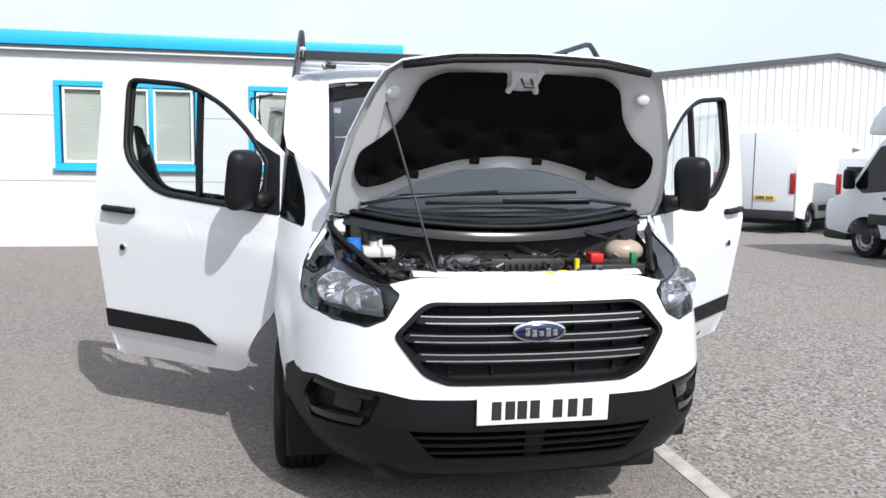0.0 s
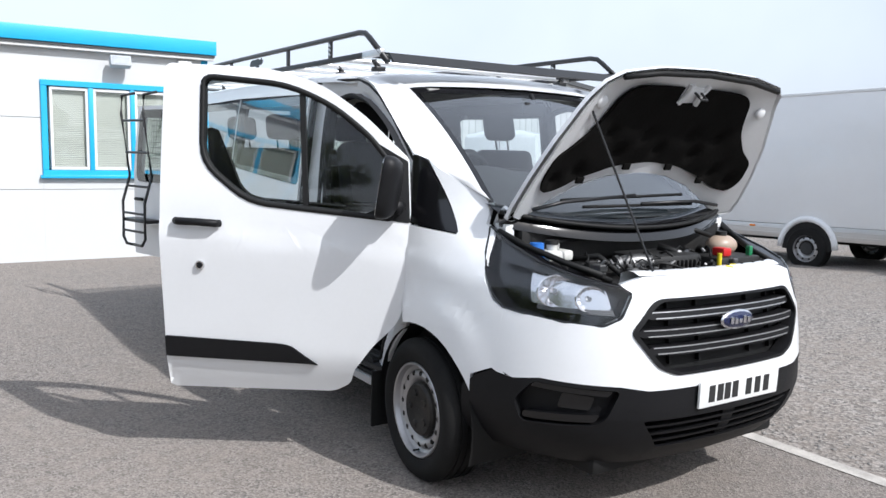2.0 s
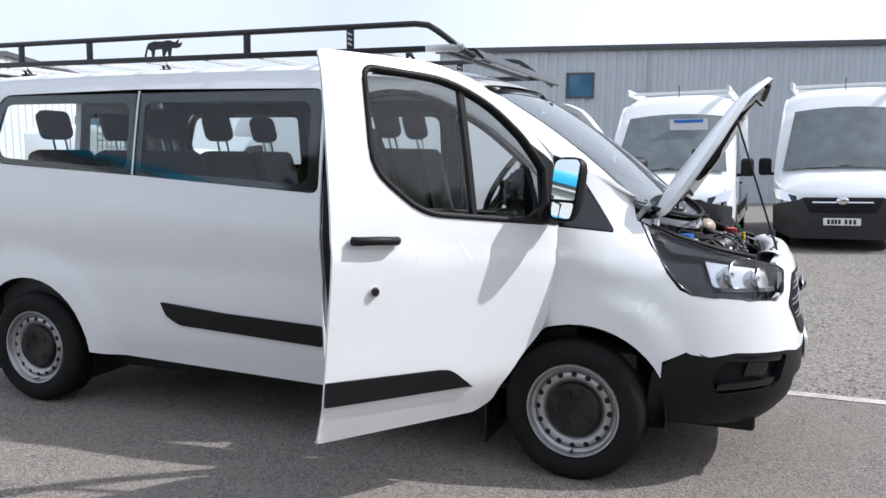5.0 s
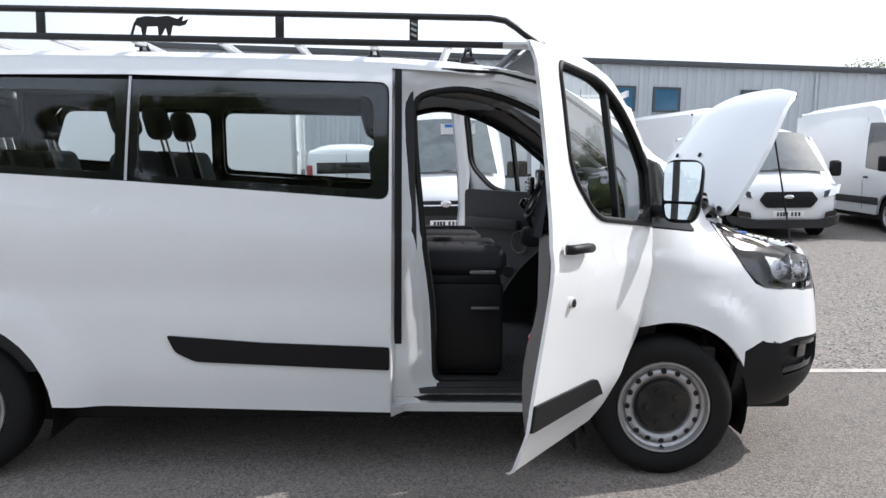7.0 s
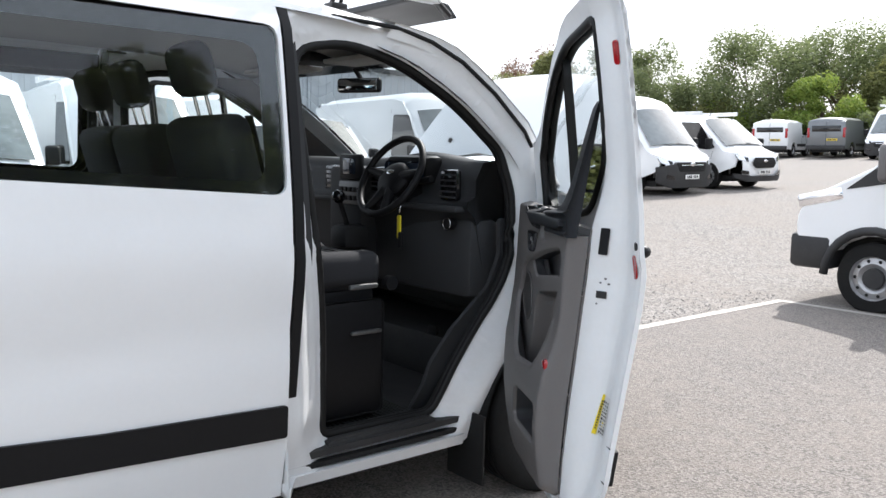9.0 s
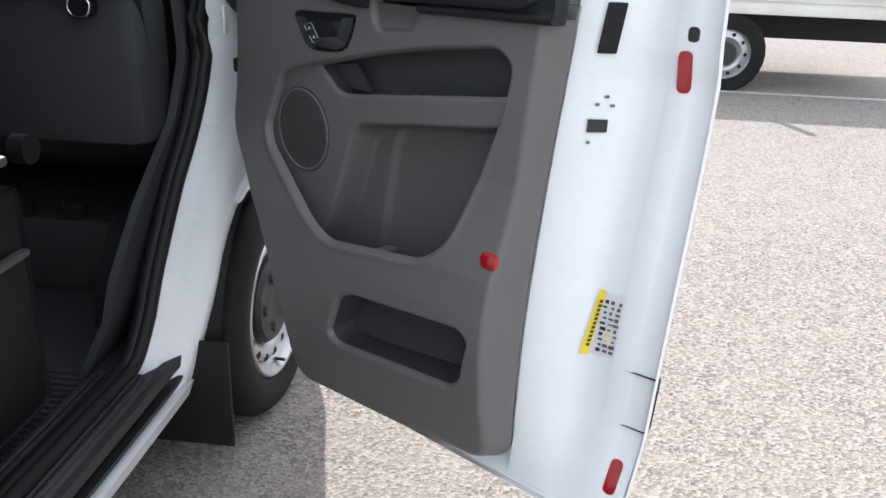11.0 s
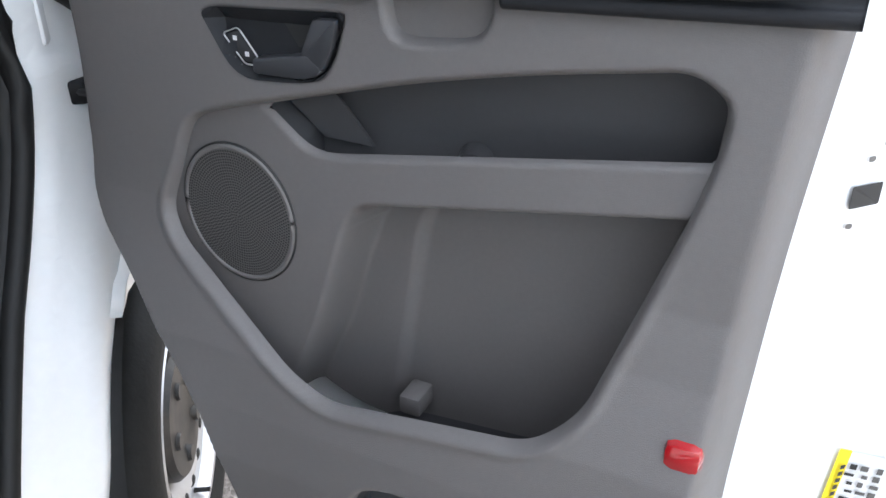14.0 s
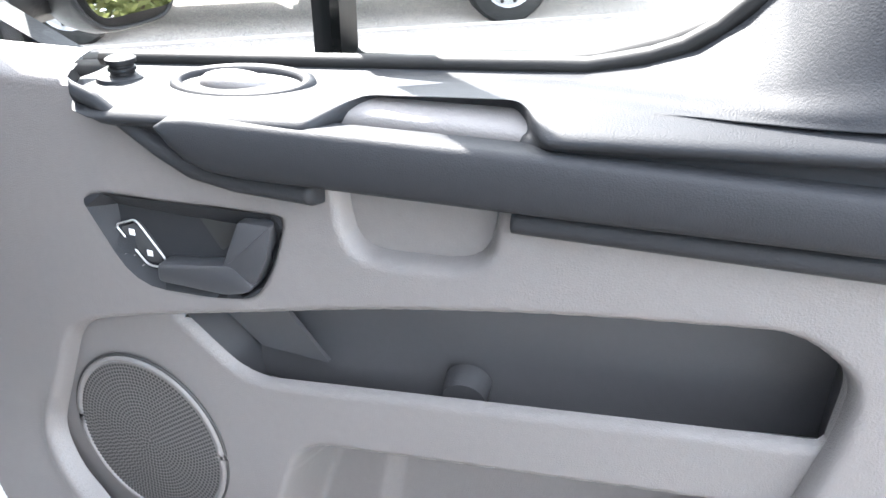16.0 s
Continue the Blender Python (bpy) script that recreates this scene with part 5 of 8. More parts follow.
def end_place(z, u=None, y=None):
    """The door's end face: u runs from the trim's edge (0) to the outer skin's edge (1)."""
    y0 = float(np.interp(z, [.36, .42, .50, .65, .80, .95, 1.10, 1.25, 1.50, 1.90], [1.066, 1.070, 1.068, 1.060, 1.058, 1.064, 1.074, 1.094, 1.116, 1.128]))
    if u is None:
        u = (y - y0) / (1.299 - y0)
    xs = wrap(-S(1.29), z, 0)[0]
    k = ease((z - 1.22) / .25)
    x0 = (PIVOT.x + float(np.interp(z, EDGE_Z, EDGE_D)) - .004) * (1 - k) + (xs + .040) * k
    rem = float(np.interp(u, [0, .08, .24, .45, .62, .66, .80, .84, 1], [1, .94, .70, .16, .10, .115, .085, .035, .02]))
    return Vector((xs + (x0 - xs) * rem, y0 + (1.299 - y0) * u, z))


def trim_depth(y, z):
    """How far the front of the grey trim stands in from the door's hinge plane (arrays)."""
    y, z = np.asarray(y, float), np.asarray(z, float)
    t = np.interp(z, [.34, .42, .52, .62, .70, .78, .88, .95, 1.18, 1.30], [.125, .145, .160, .167, .163, .150, .118, .104, .096, .090])
    e = np.clip(CUT - near_all(INSET, y, z), 0, 1)
    t = t + .003 * np.exp(-((e - .010) / .006) ** 2) * ease_all((1.02 - z) / .08) - .014 * np.clip(1 - e / .008, 0, 1) ** 2
    e = np.clip(CUT - near_all(LOW_POCKET, y, z), 0, 1)
    t = t - .014 * np.clip(1 - e / .008, 0, 1) ** 2
    t = t - .014 * ease_all(near_all(LEVER_BAY, y, z) / .006)
    t = t - .050 * ease_all(near_all(CUP, y, z) / .026)
    e = near_all(TRIM, y, z)
    rear = ease_all((y - .80) / .15)
    foot = np.maximum(.045 + (np.interp(z, EDGE_Z, EDGE_D) - .045) * rear, np.interp(z, Z_S, I_S) - .051)
    return t - (t - foot) * (1 - ease_all((e + .004) / (.024 + .016 * rear))) ** 2


def plate_depth(y, z):
    """The inset plate: speaker, band and the back of the big pocket."""
    t = np.interp(z, [.70, .95, 1.05, 1.2], [.090, .088, .085, .082])
    t = t - .008 * np.clip(1 - np.clip(.003 - near_all(SHELF, y, z), 0, 1) / .006, 0, 1) ** 2
    pocket = near_all(BACK, y, z)
    crease = .655 + (z - .73) * .17 + .012 * ease_all((z - .93) / .06)
    back = .012 + .012 * ease_all((crease - y) / .016 + .5)
    return t + (back - t) * ease_all(pocket / np.where(z > .95, .025, .022))


def cut_sheet(name, y0, y1, z0, z1, step, keep, depth, parent, label="", material="grey_trim"):
    """A moulded sheet over a plan in (y, z), trimmed exactly where keep() turns negative."""
    Y, Z = np.meshgrid(np.linspace(y0, y1, int((y1 - y0) / step) + 2), np.linspace(z0, z1, int((z1 - z0) / step) + 2))
    k = keep(Y, Z)
    cell = (k[:-1, :-1] > 0) | (k[1:, :-1] > 0) | (k[:-1, 1:] > 0) | (k[1:, 1:] > 0)
    for _ in range(3):
        h = 2e-4
        gy, gz = (keep(Y + h, Z) - keep(Y - h, Z)) / (2 * h), (keep(Y, Z + h) - keep(Y, Z - h)) / (2 * h)
        n = np.maximum(gy * gy + gz * gz, .25)
        k = keep(Y, Z)
        move = (k < 0) & (k > -2.5 * step)
        Y, Z = Y - np.where(move, k * gy / n, 0), Z - np.where(move, k * gz / n, 0)
    v, fs = grid_mesh(PIVOT.x + depth(Y, Z), Y, Z)
    use = [f for f, c in zip(fs, cell.reshape(-1)) if c]
    order = {i: j for j, i in enumerate(sorted({i for f in use for i in f}))}
    return mesh_part(name, [v[i] for i in order], [[order[i] for i in f] for f in use], material, parent, label)


def on_trim(y, z, up=0.0):
    return (PIVOT.x + float(trim_depth(y, z)) + up, y, z)


def on_plate(y, z, up=0.0):
    return (PIVOT.x + float(plate_depth(np.asarray(y), np.asarray(z))) + up, y, z)


def grid_mesh(x, y, z):
    """A sheet of quads through three equal arrays of coordinates."""
    n, m = x.shape
    co = np.stack([x, y, z], -1).reshape(-1, 3)
    i = np.arange(n * m).reshape(n, m)
    f = np.stack([i[:-1, :-1], i[:-1, 1:], i[1:, 1:], i[1:, :-1]], -1).reshape(-1, 4)
    return co.tolist(), f.tolist()


def mesh_part(name, verts, faces, material, parent, label="", kind=""):
    me = bpy.data.meshes.new(name)
    me.from_pydata(verts, [], faces)
    me.materials.append(M[material])
    me.polygons.foreach_set("use_smooth", [True] * len(me.polygons))
    me.update()
    ob = new(name, me)
    ob.parent = parent
    if label or kind:
        tagged(ob, label, kind=kind)
    return ob


def trim_door(door):
    """The driver's door from inside: grey moulded trim with pockets, speaker, lever, black top roll and red lamp."""
    inward = lambda y, z: (1, 0, 0)
    cut_sheet("inner_trim", .235, 1.10, .345, 1.29, .0036, lambda y, z: np.minimum(np.minimum(near_all(TRIM, y, z), np.interp(y, [.2, .456, .468, .49, .515, .534, .585, .68, .69, .815, .825, 1.1], [1.3, 1.3, 1.268, 1.268, 1.260, 1.248, 1.220, 1.213, 1.286, 1.286, 1.217, 1.224]) - z), CUT - np.maximum(near_all(INSET, y, z), near_all(LOW_POCKET, y, z))), trim_depth, door, "grey moulded door trim with pockets")
    cut_sheet("inset_plate", .26, 1.075, .63, 1.22, .0036, lambda y, z: np.minimum(np.minimum(near_all(INSET, y, z) + .10, near_all(TRIM, y, z) - .03), .003 - near_all(SHELF, y, z)), plate_depth, door)
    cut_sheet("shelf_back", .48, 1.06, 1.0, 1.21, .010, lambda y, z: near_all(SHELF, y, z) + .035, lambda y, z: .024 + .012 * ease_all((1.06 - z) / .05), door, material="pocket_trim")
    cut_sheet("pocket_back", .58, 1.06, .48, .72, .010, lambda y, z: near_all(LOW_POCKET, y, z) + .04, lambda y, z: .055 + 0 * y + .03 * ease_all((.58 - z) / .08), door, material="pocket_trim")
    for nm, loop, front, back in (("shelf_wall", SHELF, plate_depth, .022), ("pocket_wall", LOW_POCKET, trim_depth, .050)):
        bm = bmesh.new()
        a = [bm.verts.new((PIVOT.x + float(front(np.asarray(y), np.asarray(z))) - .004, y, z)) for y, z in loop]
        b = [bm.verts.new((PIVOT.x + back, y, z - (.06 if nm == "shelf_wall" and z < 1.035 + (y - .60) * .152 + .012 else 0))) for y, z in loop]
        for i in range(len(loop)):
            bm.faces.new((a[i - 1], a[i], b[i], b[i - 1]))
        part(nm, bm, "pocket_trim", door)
    rim = [(y, min(z, 1.245)) for y, z in TRIM]
    bm = bmesh.new()
    p1 = [bm.verts.new((PIVOT.x + .001 + max(.045 + (float(np.interp(z, EDGE_Z, EDGE_D)) - .045) * ease((y - .80) / .15), float(np.interp(z, Z_S, I_S)) - .051), y, z)) for y, z in rim]
    p2 = [bm.verts.new((PIVOT.x + max(.005, float(np.interp(z, Z_S, I_S)) - .057), y - (.012 if y > 1.0 else 0), z)) for y, z in rim]
    for i in range(len(rim)):
        bm.faces.new((p1[i - 1], p1[i], p2[i], p2[i - 1]))
    part("trim_edge", bm, "grey_trim", door)
    # speaker
    c = Vector(on_plate(.475, .940, .0015))
    disc = bmesh.new()
    rot = Matrix.Translation(c) @ Matrix.Diagonal((1, .95, 1.03, 1)) @ Matrix.Rotation(radians(90), 4, "Y")
    bmesh.ops.create_circle(disc, cap_ends=True, segments=64, radius=.081, matrix=rot)
    part("speaker_grille", disc, "grey_trim", door, "round perforated speaker grille")
    part("speaker_ring", tube(bmesh.new(), [c + Vector((-.001, .079 * math.cos(a), .086 * math.sin(a))) for a in np.linspace(0, 2 * math.pi, 65)[:-1]], .0034, 8, closed=True), "grey_trim", door)
    part("speaker_groove", tube(bmesh.new(), [c + Vector((-.0012, .0828 * math.cos(a), .0900 * math.sin(a))) for a in np.linspace(0, 2 * math.pi, 65)[:-1]], .0016, 6, closed=True), "ink", door)
    verts, faces = [], []
    for ring in range(1, 24):
        r = .0034 * ring
        n = max(6, int(ring * 5.6))
        for k in range(n):
            a = 2 * math.pi * (k + .5 * (ring % 2)) / n
            p = c + Vector((.0012, .95 * r * math.cos(a), 1.03 * r * math.sin(a)))
            i = len(verts)
            verts += [p + Vector((0, .00142 * math.cos(b), .00142 * math.sin(b))) for b in (0, 1.05, 2.09, 3.14, 4.19, 5.24)]
            faces.append(tuple(range(i, i + 6)))
    me = bpy.data.meshes.new("perforation")
    me.from_pydata(verts, [], faces)
    me.materials.append(M["ink"])
    ob = new("perforation", me)
    ob.parent = door
    tagged(ob, "fine dark speaker holes", kind="stuff")
    # lips and little features of the pockets
    part("pocket_clip", block(PIVOT.x + .024, PIVOT.x + .066, .672, .702, .690, .718, .005), "grey_trim", door)
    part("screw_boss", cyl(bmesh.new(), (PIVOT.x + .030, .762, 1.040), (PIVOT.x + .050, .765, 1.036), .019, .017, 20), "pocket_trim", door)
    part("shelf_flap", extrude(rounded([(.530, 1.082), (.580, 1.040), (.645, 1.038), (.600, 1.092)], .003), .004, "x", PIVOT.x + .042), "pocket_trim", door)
    # lever, lock buttons
    part("lever_bay", sheet([(y, z) for y, z in LEVER_BAY], (), .02, lambda y, z: on_trim(y, z, .0015), inward, 0), "roll_trim", door, "dark lever recess")
    bm = extrude(rounded([(.533, 1.122), (.534, 1.138), (.584, 1.146), (.604, 1.149), (.622, 1.134), (.614, 1.127), (.595, 1.122)], .005), .018, "x", PIVOT.x + .084, .003)
    b2 = extrude(rounded([(.594, 1.145), (.614, 1.186), (.643, 1.187), (.635, 1.158), (.622, 1.134), (.605, 1.139)], .005), .017, "x", PIVOT.x + .084, .003)
    me = bpy.data.meshes.new("tmp")
    b2.to_mesh(me)
    bm.from_mesh(me)
    bpy.data.meshes.remove(me)
    part("door_lever", bm, "lever", door, "grey-black inner door lever")
    part("lever_gap", extrude([(.563, 1.183), (.585, 1.150), (.602, 1.164), (.616, 1.184)], .002, "x", PIVOT.x + .0825), "ink", door)
    lock = rounded([(.511 + a, 1.146 + b) for a, b in ((-.020, .013), (-.001, .020), (.022, -.011), (.018, -.019), (.003, -.019), (-.021, .010))], .005)
    part("lock_bezel", tube(bmesh.new(), [(PIVOT.x + .089, y, z) for y, z in lock], .0009, 6, closed=True), "alu", door, "chrome lock switch bezel")
    inner = [(.511 + (y - .511) * .86, 1.146 + (z - 1.146) * .86) for y, z in lock]
    part("lock_switch", extrude(inner, .0055, "x", PIVOT.x + .083, .001), "dark_trim", door)
    for y, z in ((.504, 1.154), (.518, 1.138)):
        part("lock_symbol", block(PIVOT.x + .0886, PIVOT.x + .0892, y - .0025, y + .0025, z - .0025, z + .0025), "label_white", door)
    # top roll: a ledge under the window that rolls over into a lower lip, scooped out behind the grab bar
    ys = np.linspace(.446, 1.100, 210)
    sill = 1.267 + (ys - .35) * .065
    low = np.interp(ys, [.425, .49, .515, .534, .56, .585, .62, .68, 1.10], [1.256, 1.262, 1.254, 1.242, 1.226, 1.214, 1.209, 1.208, 1.218])
    top = np.interp(ys, [.45, .70, .84, .875, .905, .93, .95, .972, 1.01, 1.045, 1.075, 1.10], [0, 0, 0, .006, .016, .036, .062, .118, .22, .305, .315, .31])
    scoop = ease_all((ys - .682) / .038) * ease_all((.842 - ys) / .038)
    lip = ease_all((ys - .682) / .008) * ease_all((.818 - ys) / .008)
    rows = []
    rear = ease_all((ys - .80) / .20)
    edge = sill - .25 * .078
    # (inward, up) stations from the lower lip to the sill and on to the corner
    st = [(.070 + 0 * ys, low), (.098 - .05 * lip, low), (.108 - .062 * lip, low + .003), (.112 - .067 * lip, low + .009), (.110 - .065 * lip, low + .016), (.104 - .060 * lip, low + .018),
          (.104 - .060 * lip, np.minimum(low + .030, edge - .016)), (.104 - .058 * lip, edge - .012), (.113 - .046 * scoop, edge - .008 + .004 * scoop), (.116 - .045 * scoop, edge - .003 + .006 * scoop), (.112 - .036 * scoop, edge + .001 + .008 * scoop), (.104 - .024 * scoop, edge + .004 + .007 * scoop),
          (.090 - .008 * scoop, sill - .25 * .050 + .003 * scoop), (.075 + .030 * rear, sill - .25 * .038 - .004 * rear), (.060 + .043 * rear, sill - .009 - .002 * rear), (.050 + .051 * rear, sill - .008 + .02 * top)]
    for q in (.08, .2, .4, .6, .8, 1.0):
        st.append((.042 - .02 * q + .056 * rear * (1 - q), sill - .008 + .004 * q + top * q))
    st.append((.012 + 0 * ys, sill - .004 + top))
    tip = ease_all((ys - .442) / .02)
    deep = np.clip(.052 + (ys - .446) * 1.2, .052, .122)
    X = np.array([np.minimum(a, deep) for a, b in st])
    Zt = np.array([sill - .012 + (np.maximum(b, low) - sill + .012) * tip for a, b in st])
    fine = np.linspace(0, len(st) - 1, 4 * (len(st) - 1) + 1)
    def soft(A):
        B = np.array([np.interp(fine, range(len(st)), A[:, j]) for j in range(A.shape[1])]).T
        for _ in range(3):
            B[1:-1] = (B[:-2] + 2 * B[1:-1] + B[2:]) / 4
        return B
    Xf, Zf = soft(X), soft(Zt)
    v, fs = grid_mesh(PIVOT.x + Xf, np.repeat(ys[None], len(fine), 0), Zf)
    fs = list(fs) + [[i * len(ys) + len(ys) - 1 for i in range(len(fine))]]
    mesh_part("top_roll", v, fs, "roll_trim", door, "black top roll with grab recess")
    part("sill_rubber", tube(bmesh.new(), [(PIVOT.x + .024, float(y), float(z)) for y, z in zip(ys[::6], (sill - .003 + top)[::6]) if y < 1.02], .0065, 8), "rubber", door, "black rubber at the foot of the glass")
    # the grab bar: a slightly crowned strip with a pointed front end
    yb = np.linspace(.574, 1.068, 160)
    up = np.interp(yb, [.574, .58, .60, .83, 1.05, 1.062, 1.068], [1.258, 1.2625, 1.265, 1.269, 1.270, 1.264, 1.252])
    dn = np.interp(yb, [.574, .582, .594, .61, .64, .80, 1.02, 1.045, 1.06, 1.068], [1.256, 1.243, 1.233, 1.228, 1.2265, 1.2305, 1.237, 1.240, 1.246, 1.251])
    w = np.array([0, 0, .04, .12, .3, .5, .7, .88, .96, 1, 1])
    dep = np.array([.098, .114, .118, .120, .1215, .122, .1215, .120, .118, .113, .098])
    Zb = dn[None] + (up - dn)[None] * w[:, None]
    v, fs = grid_mesh(PIVOT.x + np.repeat(dep[:, None], len(yb), 1), np.repeat(yb[None], len(w), 0), Zb)
    mesh_part("grab_bar", v, fs, "roll_trim", door, "black grab bar")
    # knob and switch let into the ledge
    kx = PIVOT.x + .058
    part("knob_plate", cyl(bmesh.new(), (kx, .496, 1.262), (kx, .496, 1.2695), .021, .019, 24), "roll_trim", door)
    knob = ring_lathe([(0, .0005), (0, .010), (.004, .0105), (.005, .009), (.008, .009), (.009, .0105), (.012, .0105), (.013, .009), (.016, .009), (.017, .0115), (.021, .0115), (.023, .009), (.023, .0005)], 20)
    bmesh.ops.transform(knob, matrix=Matrix.Translation((kx, .496, 1.267)) @ Matrix.Rotation(radians(-90), 4, "Y") @ Matrix.Diagonal((.72, 1, 1, 1)), verts=knob.verts[:])
    part("sill_knob", knob, "black", door, "ribbed black knob")
    oval = [(PIVOT.x + .064 + .019 * math.sin(a), .606 + .054 * math.cos(a), 1.2735 + .003 * math.cos(a) - .005 * math.sin(a)) for a in np.linspace(0, 2 * math.pi, 41)[:-1]]
    part("switch_surround", tube(bmesh.new(), oval, .0055, 8, closed=True), "roll_trim", door)
    bm = bmesh.new()
    bm.faces.new([bm.verts.new((p[0], p[1], p[2] + .0015)) for p in oval])
    part("switch_well", bm, "ink", door, "dark switch recess")
    sw = bmesh.new()
    bmesh.ops.create_uvsphere(sw, u_segments=20, v_segments=10, radius=1, matrix=Matrix.Translation((PIVOT.x + .062, .600, 1.273)) @ Matrix.Diagonal((.014, .030, .010, 1)))
    part("mirror_switch", sw, "grey_trim", door, "grey mirror switch")
    # red lamp in the edge of the trim
    p = on_trim(1.035, .815)
    part("warning_lamp", block(p[0] - .03, p[0] + .006, 1.010, 1.048, .798, .832, .010), "reflector", door, "red warning lamp")
    # latch, plates, reflectors and stickers on the end face
    def end(y, z, up=.002):
        return end_place(z, y=y) + Vector((.55, .83, 0)) * up
    def plate(y, z, w, h, material, name, lean=0.0, up=.002, label="", n=4):
        bm = bmesh.new()
        loop = rounded([(-w, -h), (w, -h), (w, h), (-w, h)], min(w, h) * (.9 if n > 4 else .2), n)
        bm.faces.new([bm.verts.new(end(y + a + lean * b, z + b, up)) for a, b in loop])
        return part(name, bm, material, door, label, smooth=False)
    plate(1.130, 1.054, .012, .011, "ink", "latch_slot", up=.004, label="dark latch opening")
    plate(1.138, 1.214, .012, .040, "black", "rubber_buffer", .12, .006, "black rubber buffer")
    for y, z in ((1.128, 1.090), (1.138, 1.103), (1.145, 1.088), (1.122, 1.026)):
        plate(y, z, .0028, .0028, "metal_dark", "screw_head", up=.004, n=6)
    plate(1.200, 1.752, .013, .034, "reflector", "red_reflector", label="oval red reflector", n=6)
    plate(1.244, 1.152, .012, .034, "reflector", "red_reflector", label="oval red reflector", n=6)
    plate(1.268, .44, .012, .030, "reflector", "red_reflector", label="oval red reflector", n=6)
    plate(1.252, 1.212, .009, .012, "ink", "plug", n=6)
    # instruction sticker: yellow band with its web address, small pictures as plain marks
    plate(1.165, .700, .006, .062, "label_yellow", "sticker_band", .10, .0055, "yellow sticker band")
    plate(1.192, .700, .020, .060, "label_white", "sticker", .10, .0024, "white pictogram sticker")
    random.seed(11)
    for k in range(30):
        y, z = 1.179 + .013 * (k % 3) + random.uniform(-.002, .002), .652 + .0102 * (k // 3)
        plate(y, z, random.uniform(.0025, .0055), random.uniform(.0014, .0036), ("metal_dark" if k % 3 else "ink") if k not in (7, 10) else "label_yellow", "pictogram", .1, .0075)
    a, b, c0 = end(1.160, .645, .0070), end(1.171, .755, .0070), end(1.150, .645, .0070)
    up_ = (b - a).normalized()
    side = (a - c0).normalized()
    for k in range(11):
        q = a.lerp(b, .12 + .076 * k) + Vector((.0007, .0009, 0))
        bm = bmesh.new()
        bm.faces.new([bm.verts.new(q + up_ * da + side * db) for da, db in ((-.0026, -.003), (.0026, -.003), (.0026, .003), (-.0026, .003))])
        part("sticker_mark", bm, "ink", door, smooth=False)
    for z in (1.13, .60):
        part("door_hinge", block(-.915, -.885, .095, .165, z - .035, z + .035, .006), "white_inner", van)
    part("check_strap", cyl(bmesh.new(), (-.915, .13, 1.026), (-1.01, .20, 1.028), .006, n=8), "satin_black", van, "black check strap")
    part("strap_block", block(-.945, -.885, .10, .15, 1.008, 1.042, .005), "black", van, "black check strap block")
    part("wiring_boot", tube(bmesh.new(), [(-.905, .13, 1.20), (-.945, .16, 1.165), (-.985, .175, 1.14), (-1.02, .19, 1.13)], .015, 8), "rubber", van, "ribbed rubber wiring boot")


door_r = build_door(-1, 55)
door_l = build_door(1, 52)
trim_door(door_r)
bm = sheet(rounded([(.25, 1.28), (.25, .95), (.45, .40), (1.06, .40), (1.08, 1.28)], .04), (), .1, lambda y, z: (.86 - .03 * ease((1.0 - z) / .3), y, z), lambda y, z: (-1, 0, 0), .05)
part("inner_trim", bm, "dark_trim", door_l, "dark inner door trim")
part("door_pocket", block(.80, .835, .45, 1.0, .50, .72, .02), "dark_trim", door_l)
part("arm_rest", block(.79, .845, .45, 1.0, 1.0, 1.08, .02), "dark_trim", door_l)
part("speaker_ring", tube(bmesh.new(), [(.83, .45 + .08 * math.cos(a), .92 + .08 * math.sin(a)) for a in np.linspace(0, 2 * math.pi, 25)[:-1]], .006, 6, closed=True), "grey_trim", door_l)


